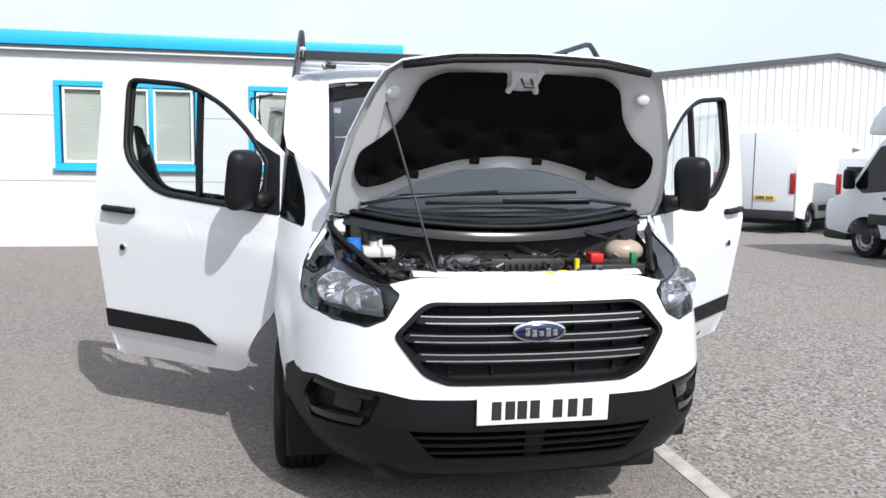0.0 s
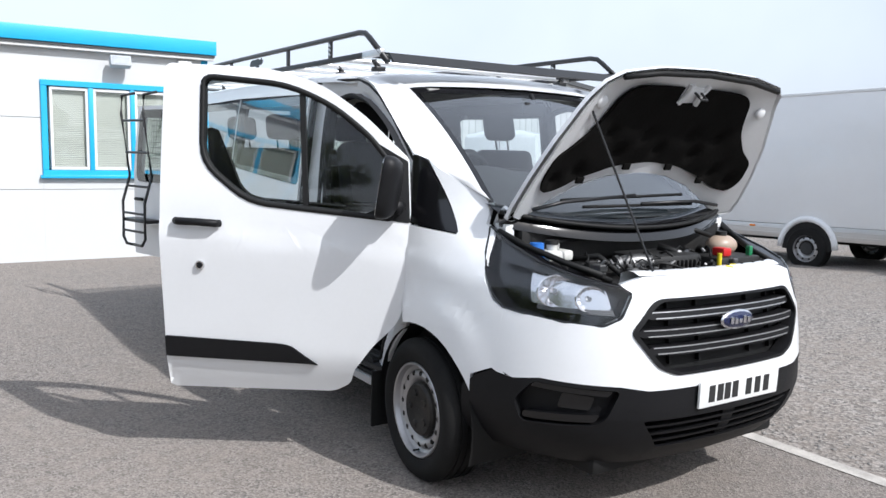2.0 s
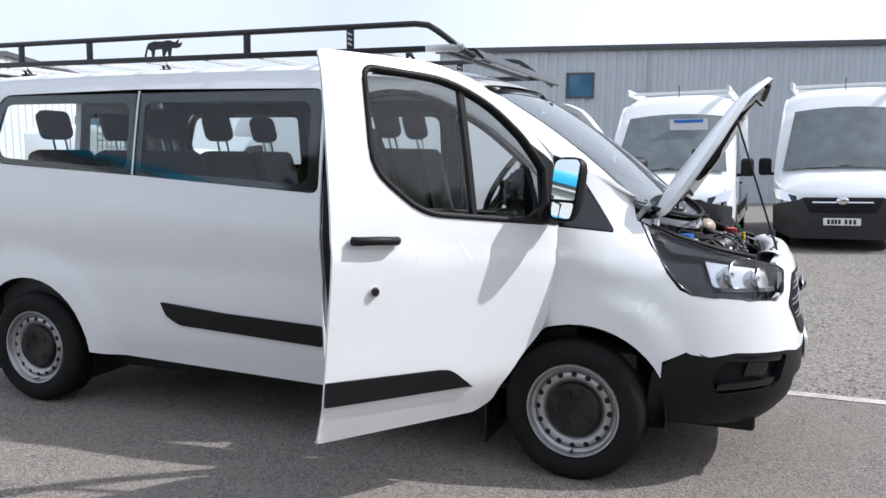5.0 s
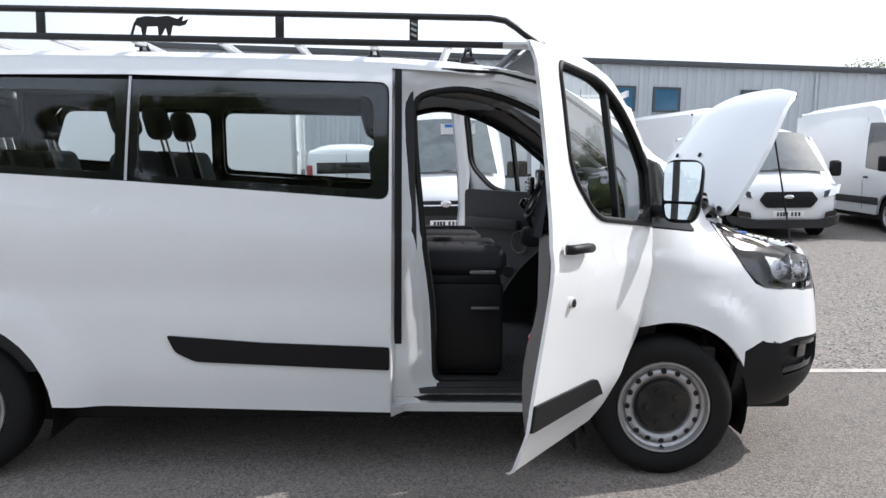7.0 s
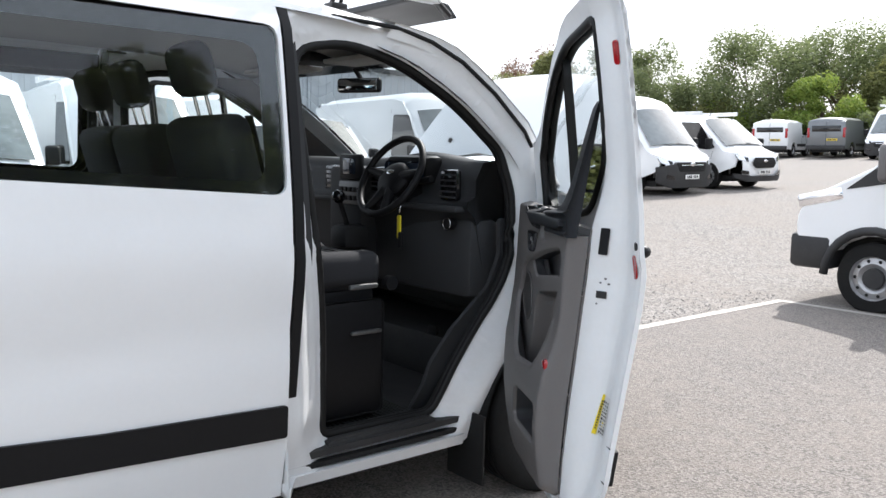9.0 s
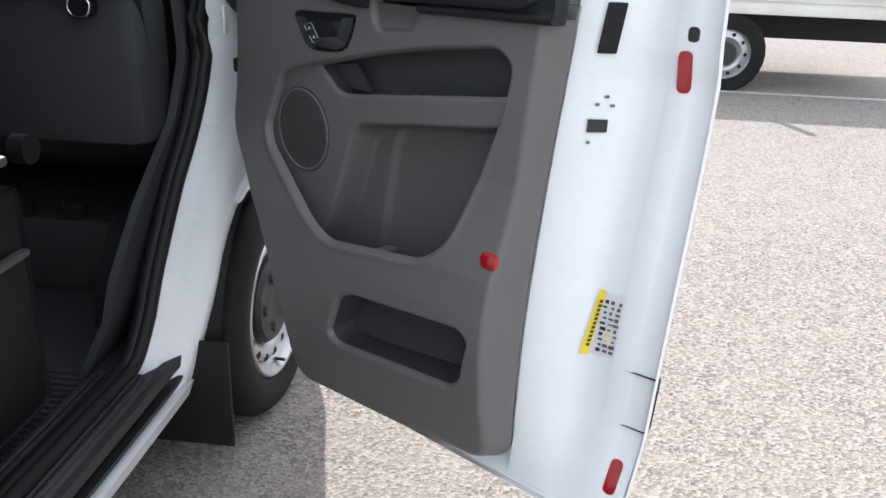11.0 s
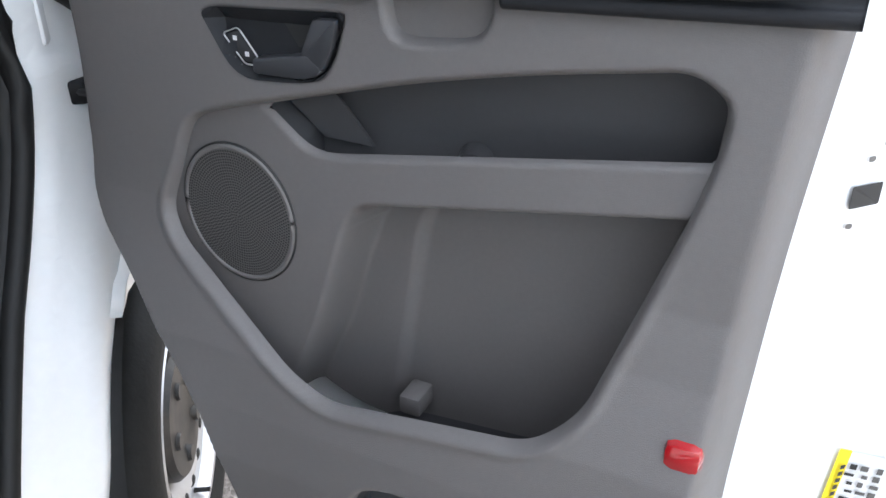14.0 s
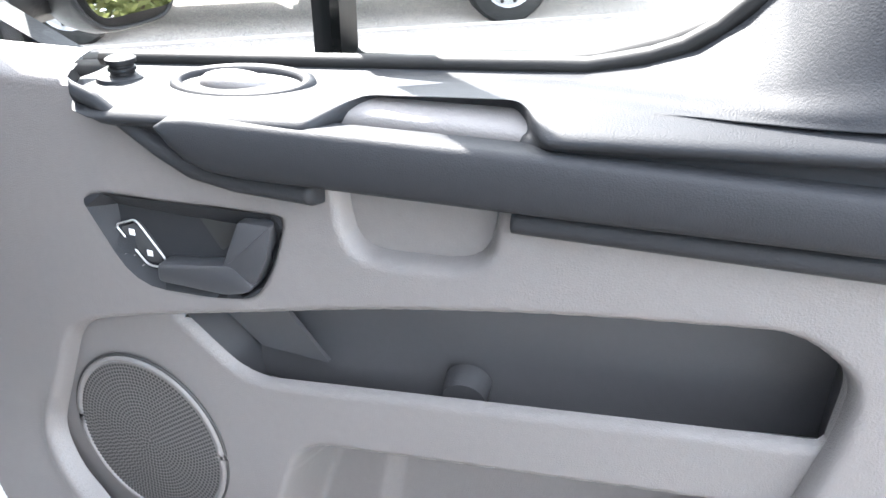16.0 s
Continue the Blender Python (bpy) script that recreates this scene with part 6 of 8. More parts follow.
# ---- roof rack ----
def build_rack():
    rack = root("roof_rack")
    rack.parent = van
    rack["label"] = "black steel roof rack with side rails"
    for sgn in (-1, 1):
        x = sgn * .838
        part("top_rail", tube(bmesh.new(), [(x, 4.03, 1.985), (x, 4.02, 2.08), (x, 3.985, 2.135), (x, 3.90, 2.155), (x, 2.4, 2.16), (x, .86, 2.160), (x, .79, 2.150), (x, .74, 2.12), (x, .55, 1.985)], .0155, 8), "satin_black", rack)
        part("lower_rail", block(x - .012, x + .012, .62, 4.0, 2.022, 2.052, .004), "satin_black", rack)
        for y in (3.42, 2.90, 1.83):
            part("post", block(x - .006, x + .006, y - .02, y + .02, 2.05, 2.15, .002), "satin_black", rack)
        for y in (1.215,):
            b = block(x - .006, x + .006, y - .02, y + .02, 2.05, 2.15, .002)
            ps = part("post", b, "satin_black", rack)
            for k in range(3):
                part("slot", block(x - .0075, x + .0075, y - .014, y + .014, 2.07 + .025 * k, 2.08 + .025 * k, 0, Matrix.Translation((0, y, 2.075 + .025 * k)) @ Matrix.Rotation(radians(25), 4, "X") @ Matrix.Translation((0, -y, -2.075 - .025 * k))), "alu", ps)
        for y in (.95, 1.40, 2.49, 3.55):
            f = part("foot", block(x * .80 - .03, x * .80 + .03, y - .035, y + .035, 1.975, 2.0, .006), "satin_black", rack)
            bm = cyl(bmesh.new(), (x * .80, y - .02, 2.0), (x * .84, y - .01, 2.035), .008, n=8)
            cyl(bm, (x * .80, y + .02, 2.0), (x * .84, y + .01, 2.035), .008, n=8)
            box(bm, x * .80 - .02, x * .86 + .02, y - .018, y + .018, 2.02, 2.04, .003)
            part("clamp", bm, "satin_black", f)
        # beast-shaped plate on the side
        if sgn < 0:
            sil = [(2.50, 2.052), (2.485, 2.10), (2.47, 2.125), (2.43, 2.135), (2.38, 2.132), (2.33, 2.138), (2.29, 2.125), (2.262, 2.14), (2.268, 2.115), (2.24, 2.125), (2.252, 2.10), (2.28, 2.092), (2.31, 2.095), (2.32, 2.052), (2.335, 2.052),
                   (2.342, 2.085), (2.36, 2.052), (2.375, 2.052), (2.378, 2.09), (2.425, 2.088), (2.432, 2.052), (2.448, 2.052), (2.452, 2.082), (2.475, 2.095), (2.488, 2.052)]
            part("silhouette_plate", extrude(sil, .004, "x", x - .012), "satin_black", rack, "black cut-out animal plate", smooth=False)
    for y in (.72, 1.05, 1.40, 1.75, 2.10, 2.49, 2.85, 3.2, 3.55, 3.9):
        part("cross_bar", block(-.83, .83, y - .018, y + .018, 2.018, 2.040, .005), "alu" if y > .8 else "satin_black", rack, "flat cross bar")
    bm = extrude([(.50, 1.985), (.545, 2.03), (.66, 2.045), (.66, 2.035), (.56, 2.02), (.515, 1.98)], 1.66, "x", -.83)
    part("wind_deflector", bm, "satin_black", rack, "dark wind deflector")
    part("rail_cap", block(-.853, -.823, .60, .80, 2.020, 2.054, .003), "alu", rack)
    part("rear_roller", cyl(bmesh.new(), (-.80, 4.0, 2.03), (.80, 4.0, 2.03), .022, n=14), "metal_dark", rack)
    return rack


build_rack()


# ---- inside of the van ----
floor = part("cab_floor", block(-.88, .88, .20, 1.30, .385, .41), "floor_mat", van, "black ribbed cab floor")
bm = bmesh.new()
for k in range(22):
    box(bm, -.72, -.22, .60 + .022 * k, .609 + .022 * k, .41, .417)
part("mat_ribs", bm, "floor_mat", floor, smooth=False)
part("cab_floor_front", block(-.88, .88, -.28, .21, .40, .62, .03), "floor_mat", van)
part("load_floor", block(-.90, .90, 1.28, 3.86, .50, .54), "floor_mat", van)
part("bulkhead", block(-.70, .70, -.30, -.27, .45, 1.20), "engine", van)
part("underbody", block(-.80, .80, .50, 3.75, .24, .385, .02), "rubber", van, "dark underbody")
part("front_subframe", block(-.60, .60, -.80, .50, .22, .30, .02), "rubber", van)
part("rear_axle", cyl(bmesh.new(), (-.8, 3.3, .33), (.8, 3.3, .33), .05), "rubber", van)
# lining of sides, roof
for sgn in (-1, 1):
    lin = rounded([(1.32, .52), (3.80, .52), (3.78, 1.32), (1.32, 1.26)], .01)
    part("side_lining", skin(lin, (), sgn, -.09, .3, .0), "dark_trim", van, "dark side lining")
    part("window_lining", skin(rounded([(1.32, 1.20), (3.78, 1.28), (3.74, 1.90), (1.32, 1.90)], .01), [rounded([(1.36, 1.335), (2.46, 1.385), (2.46, 1.83), (1.36, 1.82)], .06), rounded([(2.535, 1.40), (3.53, 1.455), (3.61, 1.56), (3.53, 1.82), (2.535, 1.82)], .06)], sgn, -.045, .3, .02), "black", van)
    part("pillar_lining", skin(rounded([(1.18, .60), (1.32, .60), (1.32, 1.86), (1.215, 1.86)], .01), (), sgn, -.085, .2, .03), "dark_trim", van)
    part("cab_side_lining", skin(rounded([(.05, .40), (.62, .40), (.56, .62), (.46, .76), (.29, .92), (.25, 1.05), (.25, 1.20), (-.05, 1.20)], .02), (), sgn, -.150, .15, .02), "dark_trim", van)
    bm = bmesh.new()
    inn = [SCREEN_LOW[0 if sgn < 0 else 60].lerp(SCREEN_TOP[0 if sgn < 0 else 60], v) for v in np.linspace(0, 1, 9)]
    a = [bm.verts.new(p + Vector((-sgn * .02, .05, -.03))) for p in inn]
    b = [bm.verts.new(wrap(sgn * S(y), z, -.07)) for y, z in [(-.1, 1.22), (.15, 1.36), (.28, 1.49), (.38, 1.58), (.49, 1.665), (.60, 1.73), (.70, 1.78), (.78, 1.81), (.90, 1.84)]]
    for i in range(8):
        bm.faces.new((a[i], a[i + 1], b[i + 1], b[i]))
    part("pillar_cover", bm, "grey_trim", van)
bm = bmesh.new()
grid = [[bm.verts.new((x * (roof_edge(y) - .03) / .84, y, roof_z(y) - .055 - .03 * (abs(x) / .84) ** 3)) for x in np.linspace(-.84, .84, 9)] for y in (.56, .8, 1.1, 1.6, 2.2, 3.0, 3.8)]
for a, b in zip(grid, grid[1:]):
    for i in range(8):
        bm.faces.new((a[i], a[i + 1], b[i + 1], b[i]))
part("headlining", bm, "headliner", van, "grey headlining")
for x in (-.38, .38):
    part("sun_visor", block(x - .24, x + .24, .50, .68, 1.845, 1.865, .008, pose(0, 0, 0)), "headliner", van)
part("roof_console", block(-.10, .10, .52, .72, 1.86, 1.90, .01), "black", van)

# dashboard
bm = bmesh.new()
prof = [(-.25, 1.24), (.0, 1.36), (.20, 1.425), (.30, 1.44), (.36, 1.43), (.40, 1.36), (.40, 1.29), (.44, 1.27), (.445, 1.24), (.40, 1.20), (.38, 1.10), (.34, .95), (.24, .80), (.05, .72)]
rows = []
for x in np.linspace(-.80, .80, 17):
    k = .05 * math.cos(x * 1.9)
    hood = .035 * math.exp(-((x + .42) / .17) ** 2)
    rows.append([bm.verts.new((x * (.84 + .16 * ease((y + .05) / .3)), y + (k if y > .2 else 0) - .05, z + (hood if z > 1.4 else 0))) for y, z in prof])
for a, b in zip(rows, rows[1:]):
    for i in range(len(prof) - 1):
        bm.faces.new((a[i], a[i + 1], b[i + 1], b[i]))
bm.faces.new(rows[0])
bm.faces.new(rows[-1][::-1])
dash = part("dashboard", bm, "dark_trim", van, "black moulded dashboard")
part("instrument_hood", block(-.57, -.27, .32, .43, 1.33, 1.455, .03), "black", dash)
part("instrument_glass", block(-.55, -.29, .425, .436, 1.335, 1.43, .02), "screen_off", dash)
part("centre_console", block(-.14, .14, .34, .47, .98, 1.40, .03, pose(0, 0, 0)), "dark_trim", dash)
scr = part("display", block(-.165, .015, .465, .492, 1.34, 1.455, .012), "black", dash, "dark centre display")
part("display_glass", block(-.125, -.025, .488, .496, 1.362, 1.435, .003), "screen_off", dash)
part("radio_panel", block(-.17, .03, .465, .482, 1.22, 1.33, .008), "metal_dark", dash)
bm = bmesh.new()
for k in range(10):
    box(bm, -.155 + .036 * (k % 5), -.13 + .036 * (k % 5), .478, .49, 1.24 + .04 * (k // 5), 1.262 + .04 * (k // 5), .003)
part("radio_keys", bm, "black", dash)
for x in (-.20, .20, -.70, .70):
    part("air_vent", block(x - .055, x + .055, .385, .42, 1.27, 1.40, .015), "gloss_black", dash, "black air vent")
    bm = bmesh.new()
    for k in range(5):
        box(bm, x - .048, x + .048, .415, .424, 1.282 + .023 * k, 1.289 + .023 * k)
    part("vent_slats", bm, "dark_trim", dash, smooth=False)
part("dash_shelf", block(-.78, .78, .36, .445, 1.225, 1.25, .01), "dark_trim", dash)
bm = cyl(bmesh.new(), (-.70, .39, 1.175), (-.70, .418, 1.175), .028, n=24)
part("light_switch", bm, "black", dash, "round light switch")
part("light_switch_ring", tube(bmesh.new(), [(-.70 + .024 * math.cos(a), .42, 1.175 + .024 * math.sin(a)) for a in np.linspace(0, 2 * math.pi, 21)[:-1]], .0025, 6, closed=True), "chrome", dash)
part("knee_panel", block(-.80, -.10, .20, .375, .86, 1.20, .04), "dark_trim", dash)
# steering wheel
C, AX = Vector((-.42, .505, 1.365)), Vector((0, .87, .50)).normalized()
u = Vector((1, 0, 0))
w = u.cross(AX).normalized() * -1
if w.z < 0:
    w = -w
wheel_ring = part("steering_wheel", tube(bmesh.new(), [C + .187 * (math.cos(a) * u + math.sin(a) * w) for a in np.linspace(0, 2 * math.pi, 49)[:-1]], .0155, 10, closed=True), "black", van, "black steering wheel")
rotm = Matrix.Translation(C) @ Matrix(((*u, 0), (*w, 0), (*AX, 0), (0, 0, 0, 1))).transposed()
bm = bmesh.new()
bmesh.ops.create_uvsphere(bm, u_segments=28, v_segments=14, radius=1, matrix=rotm @ Matrix.Translation((0, -.008, -.022)) @ Matrix.Diagonal((.098, .084, .034, 1)))
part("wheel_boss", bm, "black", wheel_ring, "black airbag cover")
bm = bmesh.new()
bmesh.ops.create_uvsphere(bm, u_segments=20, v_segments=8, radius=1, matrix=rotm @ Matrix.Translation((0, .012, .011)) @ Matrix.Diagonal((.026, .012, .004, 1)))
part("wheel_badge", bm, "chrome", wheel_ring)
for a in (8, 172, 250, 290):
    p = C + .06 * (math.cos(radians(a)) * u + math.sin(radians(a)) * w) - AX * .02
    q = C + .185 * (math.cos(radians(a)) * u + math.sin(radians(a)) * w)
    part("spoke", cyl(bmesh.new(), p, q, .026, .014, 10), "black", wheel_ring)
part("steering_column", cyl(bmesh.new(), C - AX * .03, C - AX * .28, .06, .07, 16), "black", van)
for sx in (-1, 1):
    part("stalk", cyl(bmesh.new(), C - AX * .07, C - AX * .075 + Vector((sx * .20, 0, .03)), .011, .014, 10), "black", van)
keys = part("ignition_key", tube(bmesh.new(), [(-.50, .50, 1.25), (-.505, .515, 1.235), (-.505, .52, 1.21)], .006, 6), "chrome", van, "key with a yellow tag")
part("key_tag", block(-.518, -.492, .515, .525, 1.10, 1.20, .006), "yellow", keys, "yellow key tag")
part("key_fob", block(-.53, -.505, .51, .53, 1.06, 1.13, .008), "black", keys)
part("gear_lever", cyl(bmesh.new(), (-.12, .52, 1.10), (-.10, .56, 1.24), .012, n=10), "black", van)
part("gear_knob", (lambda b: (bmesh.ops.create_uvsphere(b, u_segments=16, v_segments=10, radius=.032, matrix=Matrix.Translation((-.10, .565, 1.26))), b)[1])(bmesh.new()), "gloss_black", van, "glossy gear knob")
part("gear_gaiter", block(-.18, -.04, .44, .58, 1.02, 1.13, .03), "dark_trim", van)
part("pedal", block(-.52, -.46, .18, .20, .58, .66, .006), "rubber", van)
part("pedal", block(-.38, -.32, .18, .20, .58, .66, .006), "rubber", van)
# rear-view mirror
mirror = part("rear_view_mirror", block(-.12, .12, .37, .405, 1.745, 1.815, .016, Matrix.Translation((.0, .39, 1.78)) @ Matrix.Rotation(radians(24), 4, "Z") @ Matrix.Translation((0, -.39, -1.78)), 3), "black", van, "black rear-view mirror")
part("mirror_face", block(-.105, .105, .404, .409, 1.755, 1.805, .002, Matrix.Translation((.0, .39, 1.78)) @ Matrix.Rotation(radians(24), 4, "Z") @ Matrix.Translation((0, -.39, -1.78))), "mirror", mirror)
part("mirror_stem", cyl(bmesh.new(), (0, .38, 1.81), (0, .42, 1.86), .012, n=8), "black", mirror)


# seats
def seat(name, x, y, w=.50, back=.62, base=1.06, head=1, label="dark cloth seat", belts=True):
    """A seat whose cushion's front stands at y; base is the cushion's top."""
    s = root(name)
    s.parent = van
    s["label"] = label
    cushion = part("cushion", block(x - w / 2 + .02, x + w / 2 - .02, y, y + .52, base - .15, base - .012, .045, None, 3), "seat", s)
    for k in (-1, 1):
        part("bolster", block(*sorted((x + k * w / 2, x + k * (w / 2 - .11))), y + .015, y + .50, base - .13, base + .006, .04, None, 3), "seat", cushion)
    for k in range(4):
        part("seam", tube(bmesh.new(), [(x - w / 2 + .10, y + .10 + .10 * k, base - .011), (x + w / 2 - .10, y + .10 + .10 * k, base - .011)], .003, 6), "rubber", cushion)
    part("seat_base", block(x - w / 2 + .03, x + w / 2 - .03, y + .03, y + .50, .41, base - .14, .02), "black", s)
    tilt = Matrix.Translation((x, y + .48, base - .05)) @ Matrix.Rotation(radians(-15), 4, "X")
    part("backrest", box(bmesh.new(), -w / 2, w / 2, -.06, .08, 0, back, .055, tilt, 3), "seat", s)
    for k in range(head):
        hx = (k - (head - 1) / 2) * (w / head)
        h = part("headrest", box(bmesh.new(), hx - .12, hx + .12, -.045, .06, back + .07, back + .26, .05, tilt, 3), "seat", s)
        bm = bmesh.new()
        for dx in (-.05, .05):
            cyl(bm, tilt @ Vector((hx + dx, .0, back - .03)), tilt @ Vector((hx + dx, .0, back + .10)), .007, n=8)
        part("headrest_rods", bm, "chrome", h)
    if belts:
        part("seat_belt", box(bmesh.new(), -w / 2 + .02, -w / 2 + .07, -.068, -.062, .05, back - .02, 0, tilt), "rubber", s)
    return s


seat("driver_seat", -.46, .735, .50, .575, 1.075)
seat("passenger_seat", .10, .76, .46, .565, 1.06)
seat("passenger_seat", .56, .76, .46, .565, 1.06)
for y in (1.95, 2.80):
    for x in (-.55, .0, .55):
        seat("rear_seat", x, y, .48, .60, 1.00, label="dark rear seat")
part("seat_side_panel", block(-.735, -.715, .76, 1.20, .45, .90, .02), "black", van, "black seat base panel")
part("seat_lever", block(-.755, -.735, .80, .93, .945, .965, .008), "metal_dark", van, "grey seat lever")
part("seat_lever", block(-.755, -.735, .78, .92, .77, .785, .006), "metal_dark", van)
part("seat_knob", cyl(bmesh.new(), (-.73, .74, .96), (-.76, .74, .96), .028, n=16), "black", van)

# ---- rear end: frame, closed left door, open right door with ladder ----
bm = bmesh.new()
for x0, x1, z0, z1 in ((-.90, .90, 1.86, 1.95), (-.93, -.84, .45, 1.88), (.84, .93, .45, 1.88), (-.90, .90, .40, .52)):
    box(bm, x0, x1, 3.80, 3.885, z0, z1, .012)
part("rear_frame", bm, "white_inner", van, "white rear door frame")
part("rear_bumper", block(-.93, .93, 3.62, 3.97, .36, .64, .04), "black", van, "black rear bumper")
for sgn in (-1, 1):
    part("bumper_corner", skin(rounded([(3.62, .36), (3.875, .40), (3.875, .735), (3.70, .635), (3.66, .60)], .01), (), sgn, .004, .05, .03), "black", van)
    part("tail_light", skin(rounded([(3.80, .95), (3.878, .95), (3.878, 1.55), (3.80, 1.50)], .02), (), sgn, .006, .06, .02), "reflector", van, "red tail light")
part("tow_step", block(-.60, .60, 3.95, 4.06, .40, .47, .012), "satin_black", van)
part("tow_marker", block(-.66, -.60, 3.96, 4.06, .39, .47, .01), "reflector", van)


def rear_door(x0, x1, m, ladder):
    """A barn door in its closed place (facing back), between x0 and x1."""
    d = part("rear_door", sheet(rounded([(x0, .53), (x1, .53), (x1, 1.30), (x1 * .93, 1.88), (x0 * .93, 1.88), (x0, 1.30)], .03), [rounded([(x0 + .10, 1.24), (x1 - .10, 1.24), (x1 * .93 - .09, 1.80), (x0 * .93 + .09, 1.80)], .07)], .2,
                                lambda x, z: (x, 3.905 - .0 + .0 * z - .06 * ease((z - 1.2) / .8), z), lambda x, z: (0, 1, 0), .05), "white", van, "white rear barn door")
    d.matrix_basis = m
    part("door_lining", sheet(rounded([(x0 + .04, .57), (x1 - .04, .57), (x1 - .05, 1.18), (x0 + .05, 1.18)], .03), (), .3, lambda x, z: (x, 3.84, z), lambda x, z: (0, -1, 0), .01), "dark_trim", d)
    glass_ = part("rear_window", sheet(rounded([(x0 + .06, 1.20), (x1 - .06, 1.20), (x1 * .93 - .05, 1.84), (x0 * .93 + .05, 1.84)], .07), (), .3, lambda x, z: (x, 3.912 - .06 * ease((z - 1.2) / .8), z), lambda x, z: (0, 1, 0), .004), "privacy", d, "dark tinted rear window")
    glass_.visible_shadow = False
    a, b = sorted((x0, x1))
    part("window_border", sheet(rounded([(x0 + .055, 1.195), (x1 - .055, 1.195), (x1 * .93 - .045, 1.845), (x0 * .93 + .045, 1.845)], .07), [rounded([(x0 + .14, 1.27), (x1 - .14, 1.27), (x1 * .93 - .12, 1.77), (x0 * .93 + .12, 1.77)], .07)], .3,
                                lambda x, z: (x, 3.908 - .06 * ease((z - 1.2) / .8), z), lambda x, z: (0, 1, 0), .004), "gloss_black", d)
    bm = bmesh.new()
    for k in range(15):
        x = a + .12 + (b - a - .24) * k / 14
        cyl(bm, (x, 3.80, 1.25), (x, 3.77, 1.80), .003, n=5)
    for k in range(12):
        z = 1.26 + .049 * k
        cyl(bm, (a + .11, 3.80 - .03 * (z - 1.25) / .55, z), (b - .11, 3.80 - .03 * (z - 1.25) / .55, z), .003, n=5)
    part("window_grille", bm, "offwhite", d, "pale wire window grille", smooth=False)
    if ladder:
        side = -1
        lx0, lx1 = -.10, -.50
        for x in (lx0, lx1):
            part("ladder_rail", tube(bmesh.new(), [(x, 3.93, 1.99), (x, 4.05, 1.96), (x, 4.06, 1.80), (x, 3.99, 1.25), (x, 4.06, 1.02), (x, 4.06, .70), (x + (.06 if x < -.4 else -.06), 4.06, .64), ((lx0 + lx1) / 2, 4.06, .64)], .013, 8), "satin_black", d, "black ladder rail")
        for z, yy in ((1.74, 4.05), (1.46, 4.02), (1.16, 4.02), (.92, 4.06), (.76, 4.06)):
            part("ladder_rung", cyl(bmesh.new(), (lx0, yy, z), (lx1, yy, z), .011, n=8), "satin_black", d)
        part("ladder_bracket", block(lx1 - .02, lx0 + .02, 3.92, 4.05, .84, .87, .004), "satin_black", d)
    part("rear_handle", block(-.10 if x1 > 0 else -.20, -.04 if x1 > 0 else -.06, 3.91, 3.94, 1.02, 1.05, .01), "black", d)
    return d


p = Vector((-.90, 3.89, 0))
rear_door(-.905, -.01, Matrix.Translation(p) @ Matrix.Rotation(radians(104), 4, "Z") @ Matrix.Translation(-p), True)
rear_door(.01, .905, Matrix.Identity(4), False)


# ---- other vehicles in the yard ----
def ride(x, y, heading):
    """Pose of a vehicle on the ground; built facing -y, heading turns it to the left."""
    return Matrix.Translation((x, y, ground_z(x, y))) @ Matrix.Rotation(radians(heading), 4, "Z")


def simple_wheel(parent, x, y, r, material="silver", cap=True):
    sgn = 1 if x > 0 else -1
    w = part("wheel", ring_lathe([(-.10, r * .62), (-.10, r * .93), (-.07, r), (.07, r), (.10, r * .93), (.10, r * .62)], 28), "tyre", parent)
    w.matrix_basis = Matrix.Translation((x, y, r)) @ Matrix.Diagonal((sgn, 1, 1, 1))
    part("rim", ring_lathe([(.10, r * .64), (.06, r * .58), (.075, r * .42), (.05, r * .30), (.06, .001)], 28), material, w)
    bm = bmesh.new()
    for k in range(10):
        a = 2 * math.pi * k / 10
        bmesh.ops.create_uvsphere(bm, u_segments=8, v_segments=5, radius=r * .05, matrix=Matrix.Translation((.068, r * .5 * math.cos(a), r * .5 * math.sin(a))))
    part("slots", bm, "rubber", w)
    if cap:
        part("cap", ring_lathe([(.05, r * .3), (.085, r * .28), (.09, .001)], 20), "bumper", w)
    return w


